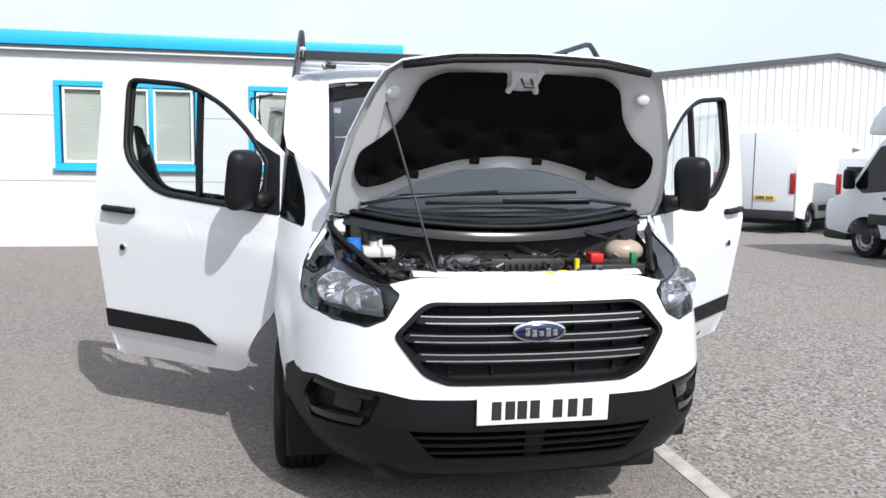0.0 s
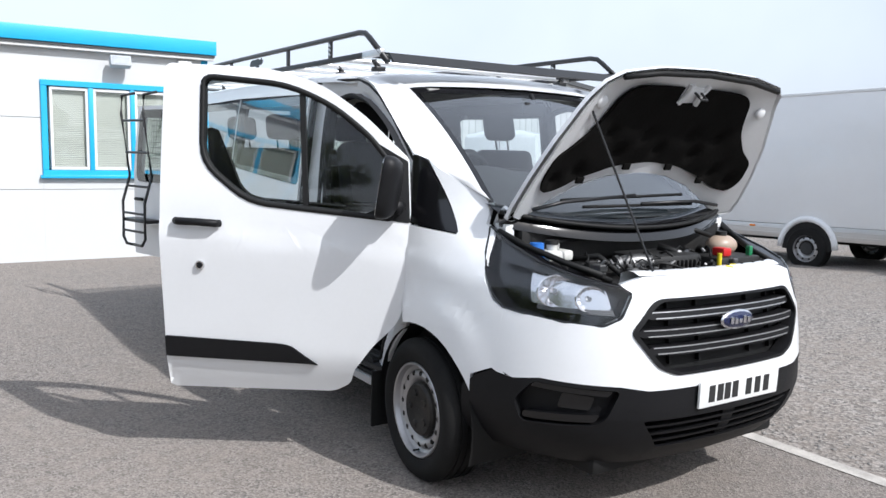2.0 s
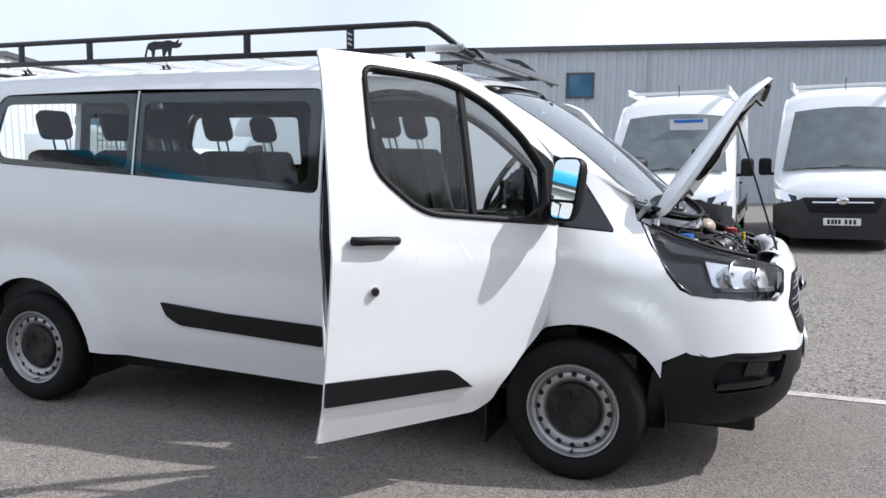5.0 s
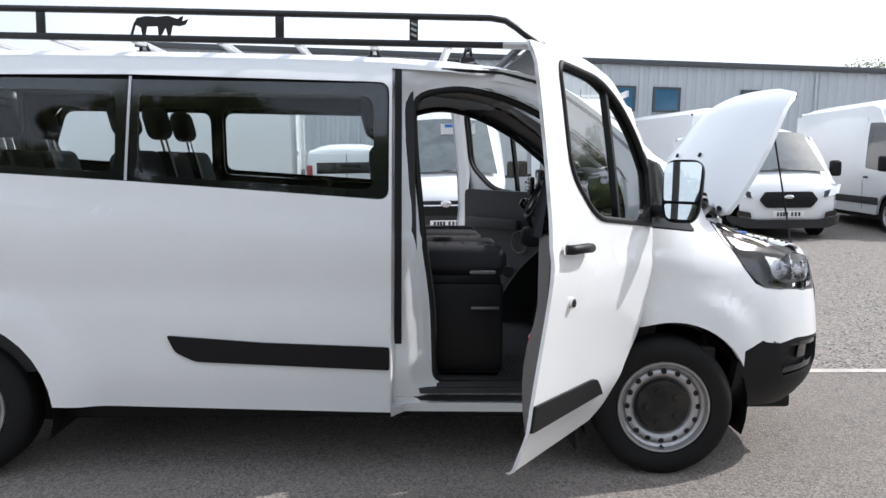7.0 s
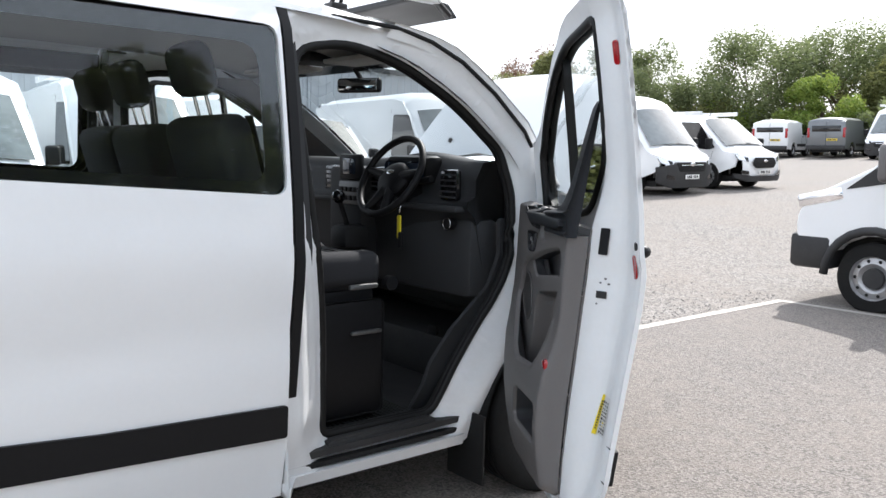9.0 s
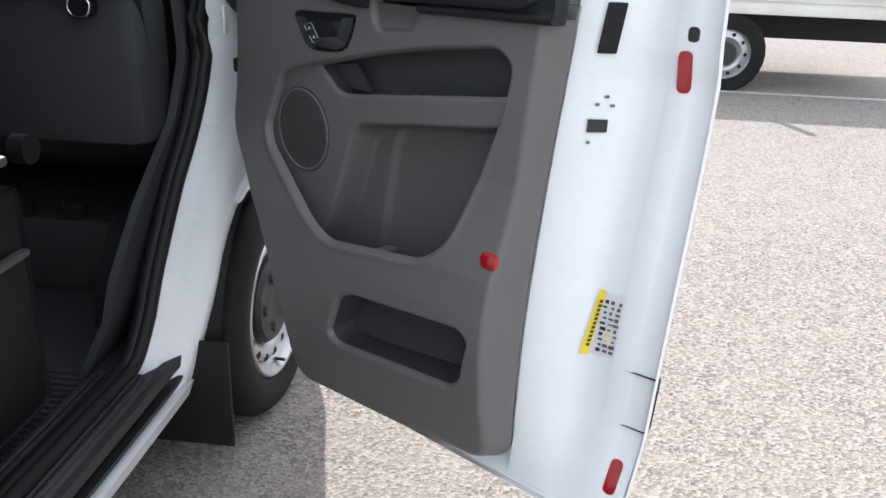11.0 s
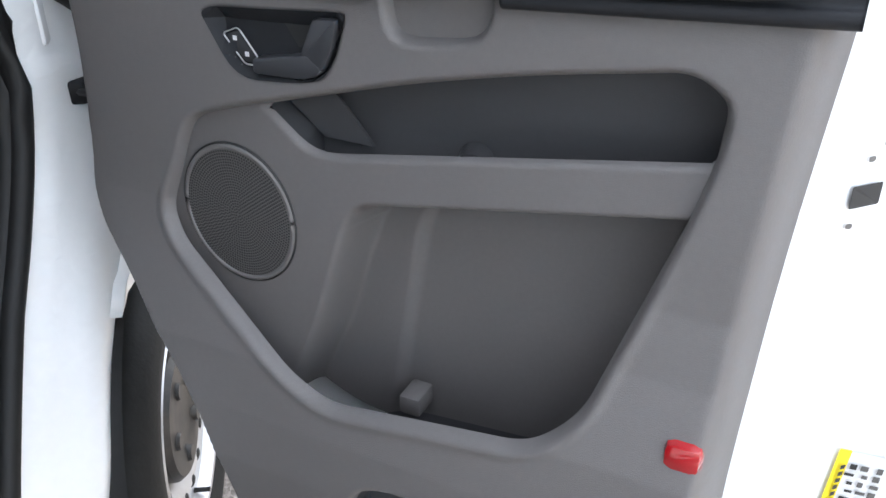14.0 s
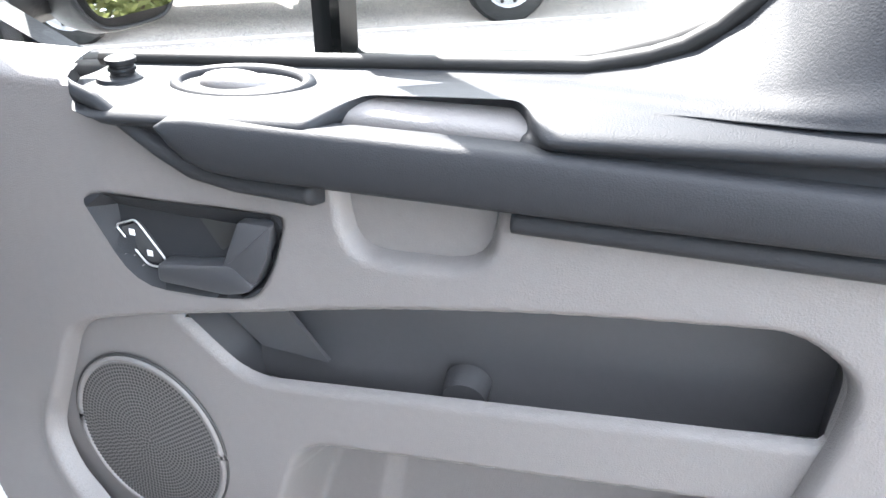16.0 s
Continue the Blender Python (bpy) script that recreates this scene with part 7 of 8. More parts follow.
def parked_van(name, m, label, kind="high", L=5.6, W=2.05, H=2.5, paint="white", bumper="bumper", badge="chrome", plate="plate_white", rear=False, group="parked vans", open_door=False, roof_bars=False, price=False):
    """A panel van, nose at y=0 facing -y: lofted body, bonnet, screen, lamps, grille, bumper, wheels."""
    v = root(name, m, label, "van", group)
    hw = W / 2
    # side outline (y, z): nose, bonnet, screen, roof, tail
    hood = 1.12 if kind == "high" else 1.05
    scr = (.50, hood + .10) if kind == "high" else (.55, hood + .10)
    top = (1.28, H - .38) if kind == "high" else (1.38, H - .10)
    prof = [(.02, .30), (-.02, .55), (.0, .80), (.10, .98), (scr[0] - .10, hood + .04), scr, top, (top[0] + .25, H - .10), (top[0] + .65, H), (L - .35, H), (L - .05, H - .10), (L, 1.6), (L, .35)]
    bm = bmesh.new()
    rings = []
    for y, z in rounded([(a, b, .10) for a, b in prof], .1, 3):
        k = max(0.0, min(1.0, (z - .9) / (H - .9)))
        front = max(0.0, 1 - max(0, y) / .55)
        w_ = hw - .11 * k * k - .18 * front ** 2
        crown = .07 if z > H - .2 else .05 if y < 1.2 else .02
        pts = []
        for t in (-1, -.94, -.8, -.5, 0, .5, .8, .94, 1):
            yy = y - (.10 if y < 1.3 and z < H - .2 else 0) * (1 - t * t) * (1 if y < L - .5 else 0)
            dz = -(abs(t) ** 6) * (.10 if z > hood - .1 and y < L - .2 else .0)
            pts.append(bm.verts.new((t * w_, yy, z + crown * (1 - abs(t) ** 3) * (1 if z > hood - .1 else 0) + dz)))
        rings.append(pts)
    for a, b in zip(rings, rings[1:]):
        for i in range(8):
            bm.faces.new((a[i], a[i + 1], b[i + 1], b[i]))
    part("upper_body", bm, paint, v, sharp=1.2)
    for sgn in (-1, 1):
        # side: an outline with the wheel arches cut out
        wb0, wb1, r = .98, L - 1.05, .40
        side = [(.16, .62), (.10, .98), (scr[0] - .05, hood - .02), (scr[0] + .02, scr[1] - .06), (top[0] + .02, top[1] - .04), (top[0] + .30, H - .16), (top[0] + .65, H - .09), (L - .32, H - .09), (L - .05, H - .18), (L, 1.6), (L, .42)]
        side += arc_pts(wb1, .34, r, 0, 180, 10) + arc_pts(wb0, .34, r, 0, 165, 10)

        def wall(y, z, off=0.0, sgn=sgn):
            k = max(0.0, min(1.0, (z - .9) / (H - .9)))
            front = max(0.0, 1 - max(0, y) / .55)
            return (sgn * (hw - .11 * k * k - .18 * front ** 2 + off), y, z)
        outw = lambda y, z, sgn=sgn: (sgn, 0, 0)
        part("side_panel", sheet(side, (), .35, lambda y, z: wall(y, z, .003), outw, .05), paint, v)
        glass_o = rounded([(scr[0] + .22, scr[1] - .02, .03), (top[0] - .02, top[1] - .06, .08), (top[0] + .62, top[1] - .04, .05), (top[0] + .66, hood + .10, .06), (scr[0] + .40, hood + .02, .05)])
        part("door_window", sheet(glass_o, (), .4, lambda y, z: wall(y, z, .008), outw, .006), "gloss_black", v, "dark door window")
        part("door_gap", tube(bmesh.new(), [wall(y, z, .004) for y, z in ((top[0] + .74, H - .30), (top[0] + .76, .9), (top[0] + .74, .42))], .006, 4), "rubber", v)
        part("door_gap", tube(bmesh.new(), [wall(y, z, .004) for y, z in ((scr[0] + .28, hood - .03), (scr[0] + .34, .82))], .006, 4), "rubber", v)
        part("side_moulding", sheet([(top[0] + .05, .52), (L - 1.55, .52), (L - 1.55, .66), (top[0] + .05, .66)], (), .4, lambda y, z: wall(y, z, .016), outw, .02), bumper, v)
        part("door_handle", block(*sorted((sgn * (hw + .0), sgn * (hw + .035))), top[0] + .52, top[0] + .68, 1.02, 1.06, .012), "black", v)
        part("sill", sheet([(1.42, .33), (L - 1.5, .33), (L - 1.5, .46), (1.42, .46)], (), .5, lambda y, z: wall(y, z, -.002), outw, .04), paint, v)
        mb = part("mirror", block(*sorted((sgn * (hw - .04), sgn * (hw + .10))), scr[0] + .28, scr[0] + .36, hood + .05, hood + .10, .02), "black", v)
        part("mirror_housing", block(*sorted((sgn * (hw + .06), sgn * (hw + .26))), scr[0] + .22, scr[0] + .36, hood + .05, hood + .34, .05, None, 3), "black", mb)
        # lamps
        if not rear:
            lo = rounded([(.60, .74, .02), (.93, .82, .03), (.985, .98, .03), (.90, .965, .02), (.62, .86, .02)])
            lamp = part("headlight", sheet(lo, (), .08, lambda x, z, sgn=sgn: (sgn * x * hw, -.10 + .42 * max(0, x - .45) ** 1.6 * (1 + .8 * max(0, x - .8)) + .22 * max(0, z - .75), z), lambda x, z: (0, -1, 0), .03), "lamp", v, "headlight")
            part("lamp_shade", sheet([(.62, .75), (.70, .765), (.76, .89), (.64, .86)], (), .08, lambda x, z, sgn=sgn: (sgn * x * hw, -.105 + .42 * max(0, x - .45) ** 1.6 + .22 * max(0, z - .75), z), lambda x, z: (0, -1, 0), .01), "gloss_black", lamp)
        part("tail_light", block(*sorted((sgn * (hw - .16), sgn * (hw - .02))), L - .06, L + .025, .95, 1.45, .03), "reflector", v, "red tail light")
        simple_wheel(v, sgn * (hw - .14), wb0, .34)
        simple_wheel(v, sgn * (hw - .14), wb1, .34)
        part("arch_liner", block(*sorted((sgn * (hw - .40), sgn * (hw - .38))), wb0 - .4, wb0 + .4, .20, .74), "rubber", v)
        part("arch_liner", block(*sorted((sgn * (hw - .40), sgn * (hw - .38))), wb1 - .4, wb1 + .4, .20, .74), "rubber", v)
    # screen, laid on the sloping front
    a, b = Vector((0, scr[0] - .10, scr[1] + .05)), Vector((0, top[0] - .06, top[1] + .045))
    bm = bmesh.new()
    rows = []
    for j in range(7):
        t = j / 6
        c = a.lerp(b, t)
        ww = (hw - .13) * (1 - t) + (hw - .26) * t
        rows.append([bm.verts.new((s * ww, c.y + .10 * s * s - .045, c.z + .034 - .05 * s * s)) for s in np.linspace(-1, 1, 9)])
    for p, q in zip(rows, rows[1:]):
        for i in range(8):
            bm.faces.new((p[i], p[i + 1], q[i + 1], q[i]))
    part("windscreen", bm, M["parked_glass"], v, "dark windscreen")
    part("wiper", tube(bmesh.new(), [(-.55, scr[0] - .05, scr[1] + .06), (.0, scr[0] - .13, scr[1] + .10), (.55, scr[0] - .06, scr[1] + .09)], .012, 5), "black", v)
    if price:
        pc = part("price_card", block(-.05, .55, top[0] - .36, top[0] - .35, top[1] - .22, top[1] - .04, 0, pose(0, 0, .02)), "label_white", v, "white price card")
        part("price_bar", block(.02, .48, top[0] - .372, top[0] - .362, top[1] - .10, top[1] - .05, 0, pose(0, 0, .02)), "blue_cap", pc)
    # nose: grille and bumper
    def nose(x, z, off=0.0):
        k = abs(x) / hw
        return (x, -.12 - off + .36 * max(0, k - .35) ** 2 + (.9 * max(0, k - .85)) + .20 * max(0, z - .72) + .10 * max(0, .45 - z), z)
    fw = lambda x, z: (0, -1, 0)
    low = rounded([(-hw * .985, .44, .03), (-hw * .70, .40, .03), (-hw * .52, .37, .02), (hw * .52, .37, .02), (hw * .70, .40, .03), (hw * .985, .44, .03), (hw * .97, .30, .05), (hw * .7, .22, .05), (-hw * .7, .22, .05), (-hw * .97, .32, .05)])
    if kind == "high":
        low = rounded([(-hw * .985, .72, .03), (-hw * .60, .80, .03), (-hw * .54, .84, .02), (hw * .54, .84, .02), (hw * .60, .80, .03), (hw * .985, .72, .03), (hw * .97, .32, .05), (hw * .7, .20, .05), (-hw * .7, .20, .05), (-hw * .97, .32, .05)])
    part("bumper", sheet(low, (), .12, lambda x, z: nose(x, z, .02), fw, .06), bumper, v, "grey plastic bumper")
    if kind == "high":
        gr = rounded([(-.56, .82, .03), (.56, .82, .03), (.46, .60, .04), (-.46, .60, .04)])
    else:
        gr = rounded([(-.50, .72, .04), (-.40, .86, .04), (.40, .86, .04), (.50, .72, .04), (.38, .58, .04), (-.38, .58, .04)])
    g = part("grille", sheet(gr, (), .1, lambda x, z: nose(x, z, .03), fw, .03), "rubber", v, "black grille")
    for z in (.65, .71, .77):
        part("grille_bar", sheet([(-.42, z - .012), (.42, z - .012), (.42, z + .008), (-.42, z + .008)], (), .12, lambda x, z: nose(x, z, .04), fw, .02), "black" if kind != "high" or z < .75 else badge, g)
    bm = bmesh.new()
    bmesh.ops.create_uvsphere(bm, u_segments=16, v_segments=8, radius=1, matrix=Matrix.Translation((0, nose(0, .77, .05)[1], .79 if kind == "high" else .77)) @ Matrix.Diagonal((.085, .02, .06 if kind == "high" else .038, 1)))
    part("badge", bm, badge, g)
    for sx in (-1, 1):
        part("fog_lamp", sheet(rounded([(sx * .62, .40), (sx * .86, .44), (sx * .84, .54), (sx * .64, .50)], .03), (), .1, lambda x, z: nose(x, z, .025), fw, .01), "gloss_black", v)
    number_plate(v, Matrix.Translation((0, nose(0, .46, .035)[1], .47)), (-.185, -.132, -.085, -.035, .055, .115, .175))
    # tail
    part("tail", block(-hw + .05, hw - .05, L - .05, L + .005, .45, H - .14, .02), paint, v)
    part("door_split", block(-.008, .008, L + .003, L + .009, .5, H - .16), "rubber", v)
    part("rear_bumper", block(-hw + .03, hw - .03, L - .05, L + .10, .34, .56, .03), bumper, v)
    number_plate(v, Matrix.Translation((-.3, L + .02, .85)) @ Matrix.Rotation(math.pi, 4, "Z"), (-.185, -.132, -.085, -.035, .055, .115, .175), "plate_yellow")
    if rear:
        part("rear_window", block(-hw + .25, hw - .25, L + .002, L + .012, 1.25, H - .35, .003), "gloss_black", v, "dark rear window")
    part("underside", block(-hw + .2, hw - .2, .3, L - .1, .22, .36), "rubber", v)
    if roof_bars:
        for y in (1.9, 3.0, 4.1):
            part("roof_bar", block(-hw + .15, hw - .15, y, y + .06, H + .08, H + .13, .01), "upvc", v)
        for sx in (-1, 1):
            part("roof_rail", block(*sorted((sx * (hw - .22), sx * (hw - .17))), 1.4, 4.6, H + .05, H + .16, .01), "upvc", v)
        part("antenna", cyl(bmesh.new(), (0, 1.75, H), (0, 1.70, H + .22), .008, n=6), "black", v)
    return v


# reflected sky is put into the base colour as a mottled grey-blue
M["parked_glass"] = mat("sky_toned_windscreen", (.10, .12, .125), .04, vary=.45, scale=1.2, fine=4, coat=1.0)

# row facing the driver's door, from the office end onwards
parked_van("parked_van", ride(8.65, .50, -92), "white high-roof van with grey bumper and price card", L=5.9, H=2.52, price=True, roof_bars=True)
parked_van("parked_van", ride(9.3, -2.1, -95), "white high-roof van with roof rails", L=5.9, H=2.58, roof_bars=True)
parked_van("parked_van", ride(9.35, -5.55, -97), "white low-roof van with black grille", "low", L=5.0, W=1.98, H=1.97)
parked_van("parked_van", ride(8.95, -8.70, -97), "white high-roof van with dark grey bumper", L=5.9, H=2.52)
parked_van("parked_van", ride(8.98, -11.45, -97), "white low-roof van with black grille", "low", L=5.0, W=1.98, H=1.97)
parked_van("parked_van", ride(8.75, -15.65, -96), "white high-roof van with dark grey bumper", L=5.9, H=2.52)
parked_van("parked_van", ride(8.3, -18.4, -96), "white low-roof van with dark bumper", "low", L=5.2, W=1.95, H=1.97, roof_bars=True)
# beyond the row
parked_van("parked_van", ride(18.4, 2.6, 92), "small white van facing away by the shed", "low", L=4.4, W=1.85, H=1.85, rear=True)
parked_van("parked_van", ride(21.2, -6.2, 95), "white long high-roof van by the shed", L=6.4, H=2.6)
parked_van("parked_van", ride(21.6, -12.6, 92), "white long high-roof van by the shed", L=6.4, H=2.7)
parked_van("parked_van", ride(19.4, -42.2, 10), "small white van by the fence", "low", L=4.4, W=1.85, H=1.85, rear=True)
parked_van("parked_van", ride(16.6, -43.4, 6), "dark grey van by the fence", "low", L=4.7, W=1.9, H=1.9, paint="van_grey", rear=True)
parked_van("parked_van", ride(13.0, -38.2, 184), "white high-roof van by the fence", L=5.4, H=2.5, roof_bars=True)
# by the gabled shed
parked_van("parked_van", ride(15.1, 17.6, 126), "white high-roof van with black lower mouldings", L=6.0, H=2.55)
parked_van("parked_minibus", ride(16.6, 15.1, 122), "white minibus with a wide dark rear window", "low", L=4.9, W=1.98, H=1.97, rear=True, group="")


def box_truck(m):
    """A white box van: cab, curved wind deflector, plain box with rear doors."""
    v = root("box_truck", m, "white box van with aluminium skirts and rear doors", "truck")
    body = extrude(rounded([(0.0, .45, .1), (-.02, .95, .1), (.55, 1.22, .1), (1.30, 2.10, .15), (1.75, 2.25, .05), (1.75, .38, .02), (1.40, .38, .02), (1.30, .62, .1), (1.0, .74, .15), (.70, .62, .1), (.60, .40, .02)], .05, 3), 1.96, "x", -.98, .03)
    part("cab", body, "white", v, "white cab")
    for sgn in (-1, 1):
        o = rounded([(.72, 1.28), (1.28, 1.98), (1.62, 2.0), (1.64, 1.22), (.92, 1.15)], .06)
        part("door_window", sheet(o, (), .4, lambda y, z, s=sgn: (s * .985, y, z), lambda y, z, s=sgn: (s, 0, 0), .006), "gloss_black", v)
        part("mirror_housing", block(*sorted((sgn * 1.02, sgn * 1.22)), .66, .80, 1.22, 1.58, .05, None, 3), "black", v)
        part("side_moulding", block(*sorted((sgn * .97, sgn * 1.0)), 1.10, 1.70, .62, .80, .01), "bumper", v)
        part("headlight", block(*sorted((sgn * .66, sgn * .96)), .0, .26, .80, 1.02, .04), "lamp", v)
        part("door_handle", block(*sorted((sgn * .98, sgn * 1.01)), 1.42, 1.58, 1.06, 1.10, .012), "black", v)
        part("skirt", block(*sorted((sgn * 1.03, sgn * 1.055)), 1.85, 6.75, .50, .72, .004), "alu", v)
        for z in (.565, .64):
            part("skirt_rib", block(*sorted((sgn * 1.055, sgn * 1.062)), 1.85, 6.75, z, z + .02, .002), "alu", v)
        ar = arc_pts(5.25, .36, .47, 0, 180, 12)
        bm = tube(bmesh.new(), [(sgn * 1.06, y, z) for y, z in ar], .05, 8)
        part("wheel_arch", bm, "white", v)
        # flat black half-disc stands in for the shade inside the arch
        bm = bmesh.new()
        bm.faces.new([bm.verts.new((sgn * 1.066, y, z)) for y, z in arc_pts(5.25, .36, .43, -4, 184, 14)])
        part("arch_shadow_gap", bm, "rubber", v, smooth=False)
        for x, y in ((sgn * .85, 1.0), (sgn * 1.0, 5.25)):
            simple_wheel(v, x, y, .35)
        part("side_marker", block(*sorted((sgn * 1.06, sgn * 1.075)), 4.2, 4.3, .66, .69, .003), "orange", v)
    part("screen", sheet(rounded([(-.80, 1.30), (.80, 1.30), (.72, 1.98), (-.72, 1.98)], .08), (), .3, lambda x, z: (x, .53 + (z - 1.23) * .86 - .03 + .06 * x * x, z + .02), lambda x, z: (0, -1, 0), .006), M["parked_glass"], v)
    part("bumper", block(-.97, .97, -.08, .55, .28, .72, .06), "bumper", v)
    b = part("box_body", block(-1.05, 1.05, 1.82, 6.8, .72, 2.82, .03), "white", v, "plain white box body")
    pod = extrude(rounded([(.95, 2.18, .1), (1.05, 2.45, .3), (1.40, 2.78, .3), (1.85, 2.84, .02), (1.85, 2.15, .02)], .1, 4), 2.0, "x", -1.0, .04)
    part("wind_deflector", pod, "white", v)
    part("top_rail", block(-1.06, 1.06, 1.80, 6.83, 2.81, 2.86, .012), "white", v)
    for sgn in (-1, 1):
        part("corner_post", block(*sorted((sgn * .97, sgn * 1.06)), 6.75, 6.84, .70, 2.83, .01), "alu", b)
        d = part("rear_door", block(*sorted((sgn * .01, sgn * .96)), 6.8, 6.835, .76, 2.72, .006), "white", b, "white rear door")
        part("lock_rod", cyl(bmesh.new(), (sgn * .16, 6.86, .78), (sgn * .16, 6.86, 2.70), .016, n=8), "alu", d)
        part("lock_plate", block(*sorted((sgn * .08, sgn * .22)), 6.84, 6.88, 1.35, 1.50, .01), "metal_dark", d)
        for z in (1.0, 1.75, 2.45):
            part("hinge", block(*sorted((sgn * .82, sgn * 1.05)), 6.835, 6.86, z, z + .07, .008), "alu", d)
    part("door_label", block(.62, .80, 6.836, 6.84, 2.55, 2.66), "plate_yellow", b)
    part("rear_light", block(-1.02, -.84, 6.81, 6.87, .52, .62, .01), "reflector", v)
    part("rear_light", block(.84, 1.02, 6.81, 6.87, .52, .62, .01), "reflector", v)
    part("chassis", block(-.6, .6, .6, 6.75, .42, .66), "rubber", v)
    return v


box_truck(ride(10.12, 9.86, 182.5))


def dropside(m):
    """A cab with a flat white load bed behind it, nose at y=0 facing -y."""
    v = root("dropside_truck", m, "white cab and weathered white dropside load bed", "truck")
    body = extrude(rounded([(.32, .52, .08), (.30, .98, .12), (.46, 1.17, .1), (1.06, 1.47, .06), (1.64, 2.16, .10), (1.80, 2.25, .1), (2.54, 2.28, .06), (2.54, .45, .03), (1.53, .45, .02), (1.49, .66, .1), (1.10, .82, .2), (.72, .66, .15), (.66, .50, .02)], .05, 3), 1.96, "x", -.98, .03)
    body.normal_update()
    caps = [f for f in body.faces if abs(f.normal.x) > .98]
    edge = [(p.co.y, p.co.z) for p in max(caps, key=lambda f: f.calc_area()).verts]
    bmesh.ops.delete(body, geom=caps, context="FACES_ONLY")
    part("cab", body, "white", v, "white truck cab")
    part("cab_seat", block(-.80, .80, 1.62, 2.10, .70, 1.28, .06), "seat", v)
    for x in (-.5, .0, .5):
        part("seat_back", block(x - .22, x + .22, 2.02, 2.16, 1.2, 1.72, .05), "seat", v)
    part("dashboard", block(-.93, .93, .95, 1.30, 1.0, 1.42, .06), "black", v)
    for sgn in (-1, 1):
        o = rounded([(1.30, 1.42), (1.70, 2.05), (2.26, 2.09), (2.27, 1.68), (2.08, 1.52), (1.42, 1.36)], .05)
        part("cab_side", sheet(edge, [o], .4, lambda y, z, s=sgn: (s * .98, y, z), lambda y, z, s=sgn: (s, 0, 0), .03), "white", v)
        part("window_rubber", tube(bmesh.new(), [(sgn * .985, y, z) for y, z in o], .022, 6, closed=True), "rubber", v)
        part("door_window", sheet(o, (), .4, lambda y, z, s=sgn: (s * .986, y, z), lambda y, z, s=sgn: (s, 0, 0), .006), "clear", v, "clear door window").visible_shadow = False
        part("window_divider", block(*sorted((sgn * .984, sgn * 1.0)), 1.62, 1.66, 1.40, 2.04, 0, Matrix.Translation((0, 1.64, 1.40)) @ Matrix.Rotation(radians(-7), 4, "X") @ Matrix.Translation((0, -1.64, -1.40))), "rubber", v)
        part("lower_door_trim", sheet(rounded([(1.52, .45), (2.50, .45), (2.50, .85), (1.40, .85)], .02), (), .3, lambda y, z, s=sgn: (s * .99, y, z), lambda y, z, s=sgn: (s, 0, 0), .02), "bumper", v, "dark grey lower door trim")
        part("corner_trim", sheet(rounded([(.80, 1.24), (1.10, 1.475), (1.66, 2.14), (1.70, 2.05), (1.28, 1.42), (1.40, 1.345)], .01), (), .3, lambda y, z, s=sgn: (s * .986, y, z), lambda y, z, s=sgn: (s, 0, 0), .01), "bumper", v)
        bm = tube(bmesh.new(), [(sgn * .98, y, z) for y, z in arc_pts(1.10, .36, .48, -4, 180, 12)], .045, 8)
        part("wheel_arch", bm, "bumper", v, "dark grey wheel arch")
        part("arch_gap", block(*sorted((sgn * .70, sgn * .72)), .70, 1.56, .30, .84), "rubber", v)
        part("door_handle", block(*sorted((sgn * .985, sgn * 1.01)), 2.19, 2.29, 1.09, 1.32, .03), "black", v)
        part("mirror_housing", block(*sorted((sgn * 1.04, sgn * 1.24)), 1.18, 1.30, 1.33, 1.70, .05, None, 3), "grey_trim", v)
        part("mirror_arm", cyl(bmesh.new(), (sgn * .97, 1.30, 1.42), (sgn * 1.10, 1.25, 1.45), .03, n=8), "black", v)
        part("headlight", block(*sorted((sgn * .60, sgn * .992)), .32, .80, 1.02, 1.16, .03, Matrix.Translation((0, .32, 1.05)) @ Matrix.Rotation(radians(14), 4, "X") @ Matrix.Translation((0, -.32, -1.05))), "lamp", v)
        simple_wheel(v, sgn * .86, 1.10, .36)
        simple_wheel(v, sgn * .95, 4.6, .36)
        # bed sides with pressed panels, stake posts, handle hoops
        sd = part("bed_side", block(*sorted((sgn * 1.03, sgn * 1.065)), 2.64, 6.3, .84, 1.31, .008), "bed_white", v, "weathered white drop side")
        for z in (.90, 1.07, 1.25):
            part("side_rib", block(*sorted((sgn * 1.062, sgn * 1.078)), 2.64, 6.28, z - .012, z + .012, .004), "bed_white", sd)
        for y in (2.66, 4.40, 6.28):
            part("stake_post", block(*sorted((sgn * 1.0, sgn * 1.075)), y - .035, y + .035, .74, 1.70 if y > 3 else 2.42, .006), "bed_white", v)
        part("under_box", block(*sorted((sgn * .55, sgn * .98)), 2.76, 3.62, .40, .68, .05), "bumper", v)
        part("side_marker", block(*sorted((sgn * 1.0, sgn * 1.03)), 2.93, 3.05, .725, .775, .006), "orange", v)
        part("handle_hoop", tube(bmesh.new(), [(sgn * 1.03, 2.66, 1.52), (sgn * 1.03, 2.80, 1.54), (sgn * 1.03, 2.82, 1.72), (sgn * 1.03, 2.78, 1.86), (sgn * 1.03, 2.66, 1.88)], .018, 6), "yellow", v)
    part("screen", sheet(rounded([(-.84, 1.50), (.84, 1.50), (.76, 2.10), (-.76, 2.10)], .08), (), .3, lambda x, z: (x, 1.04 + (z - 1.47) * .84 - .03 + .05 * x * x, z + .03), lambda x, z: (0, -1, 0), .006), M["parked_glass"], v)
    part("bumper", block(-.99, .99, .24, .70, .40, .77, .06), "bumper", v)
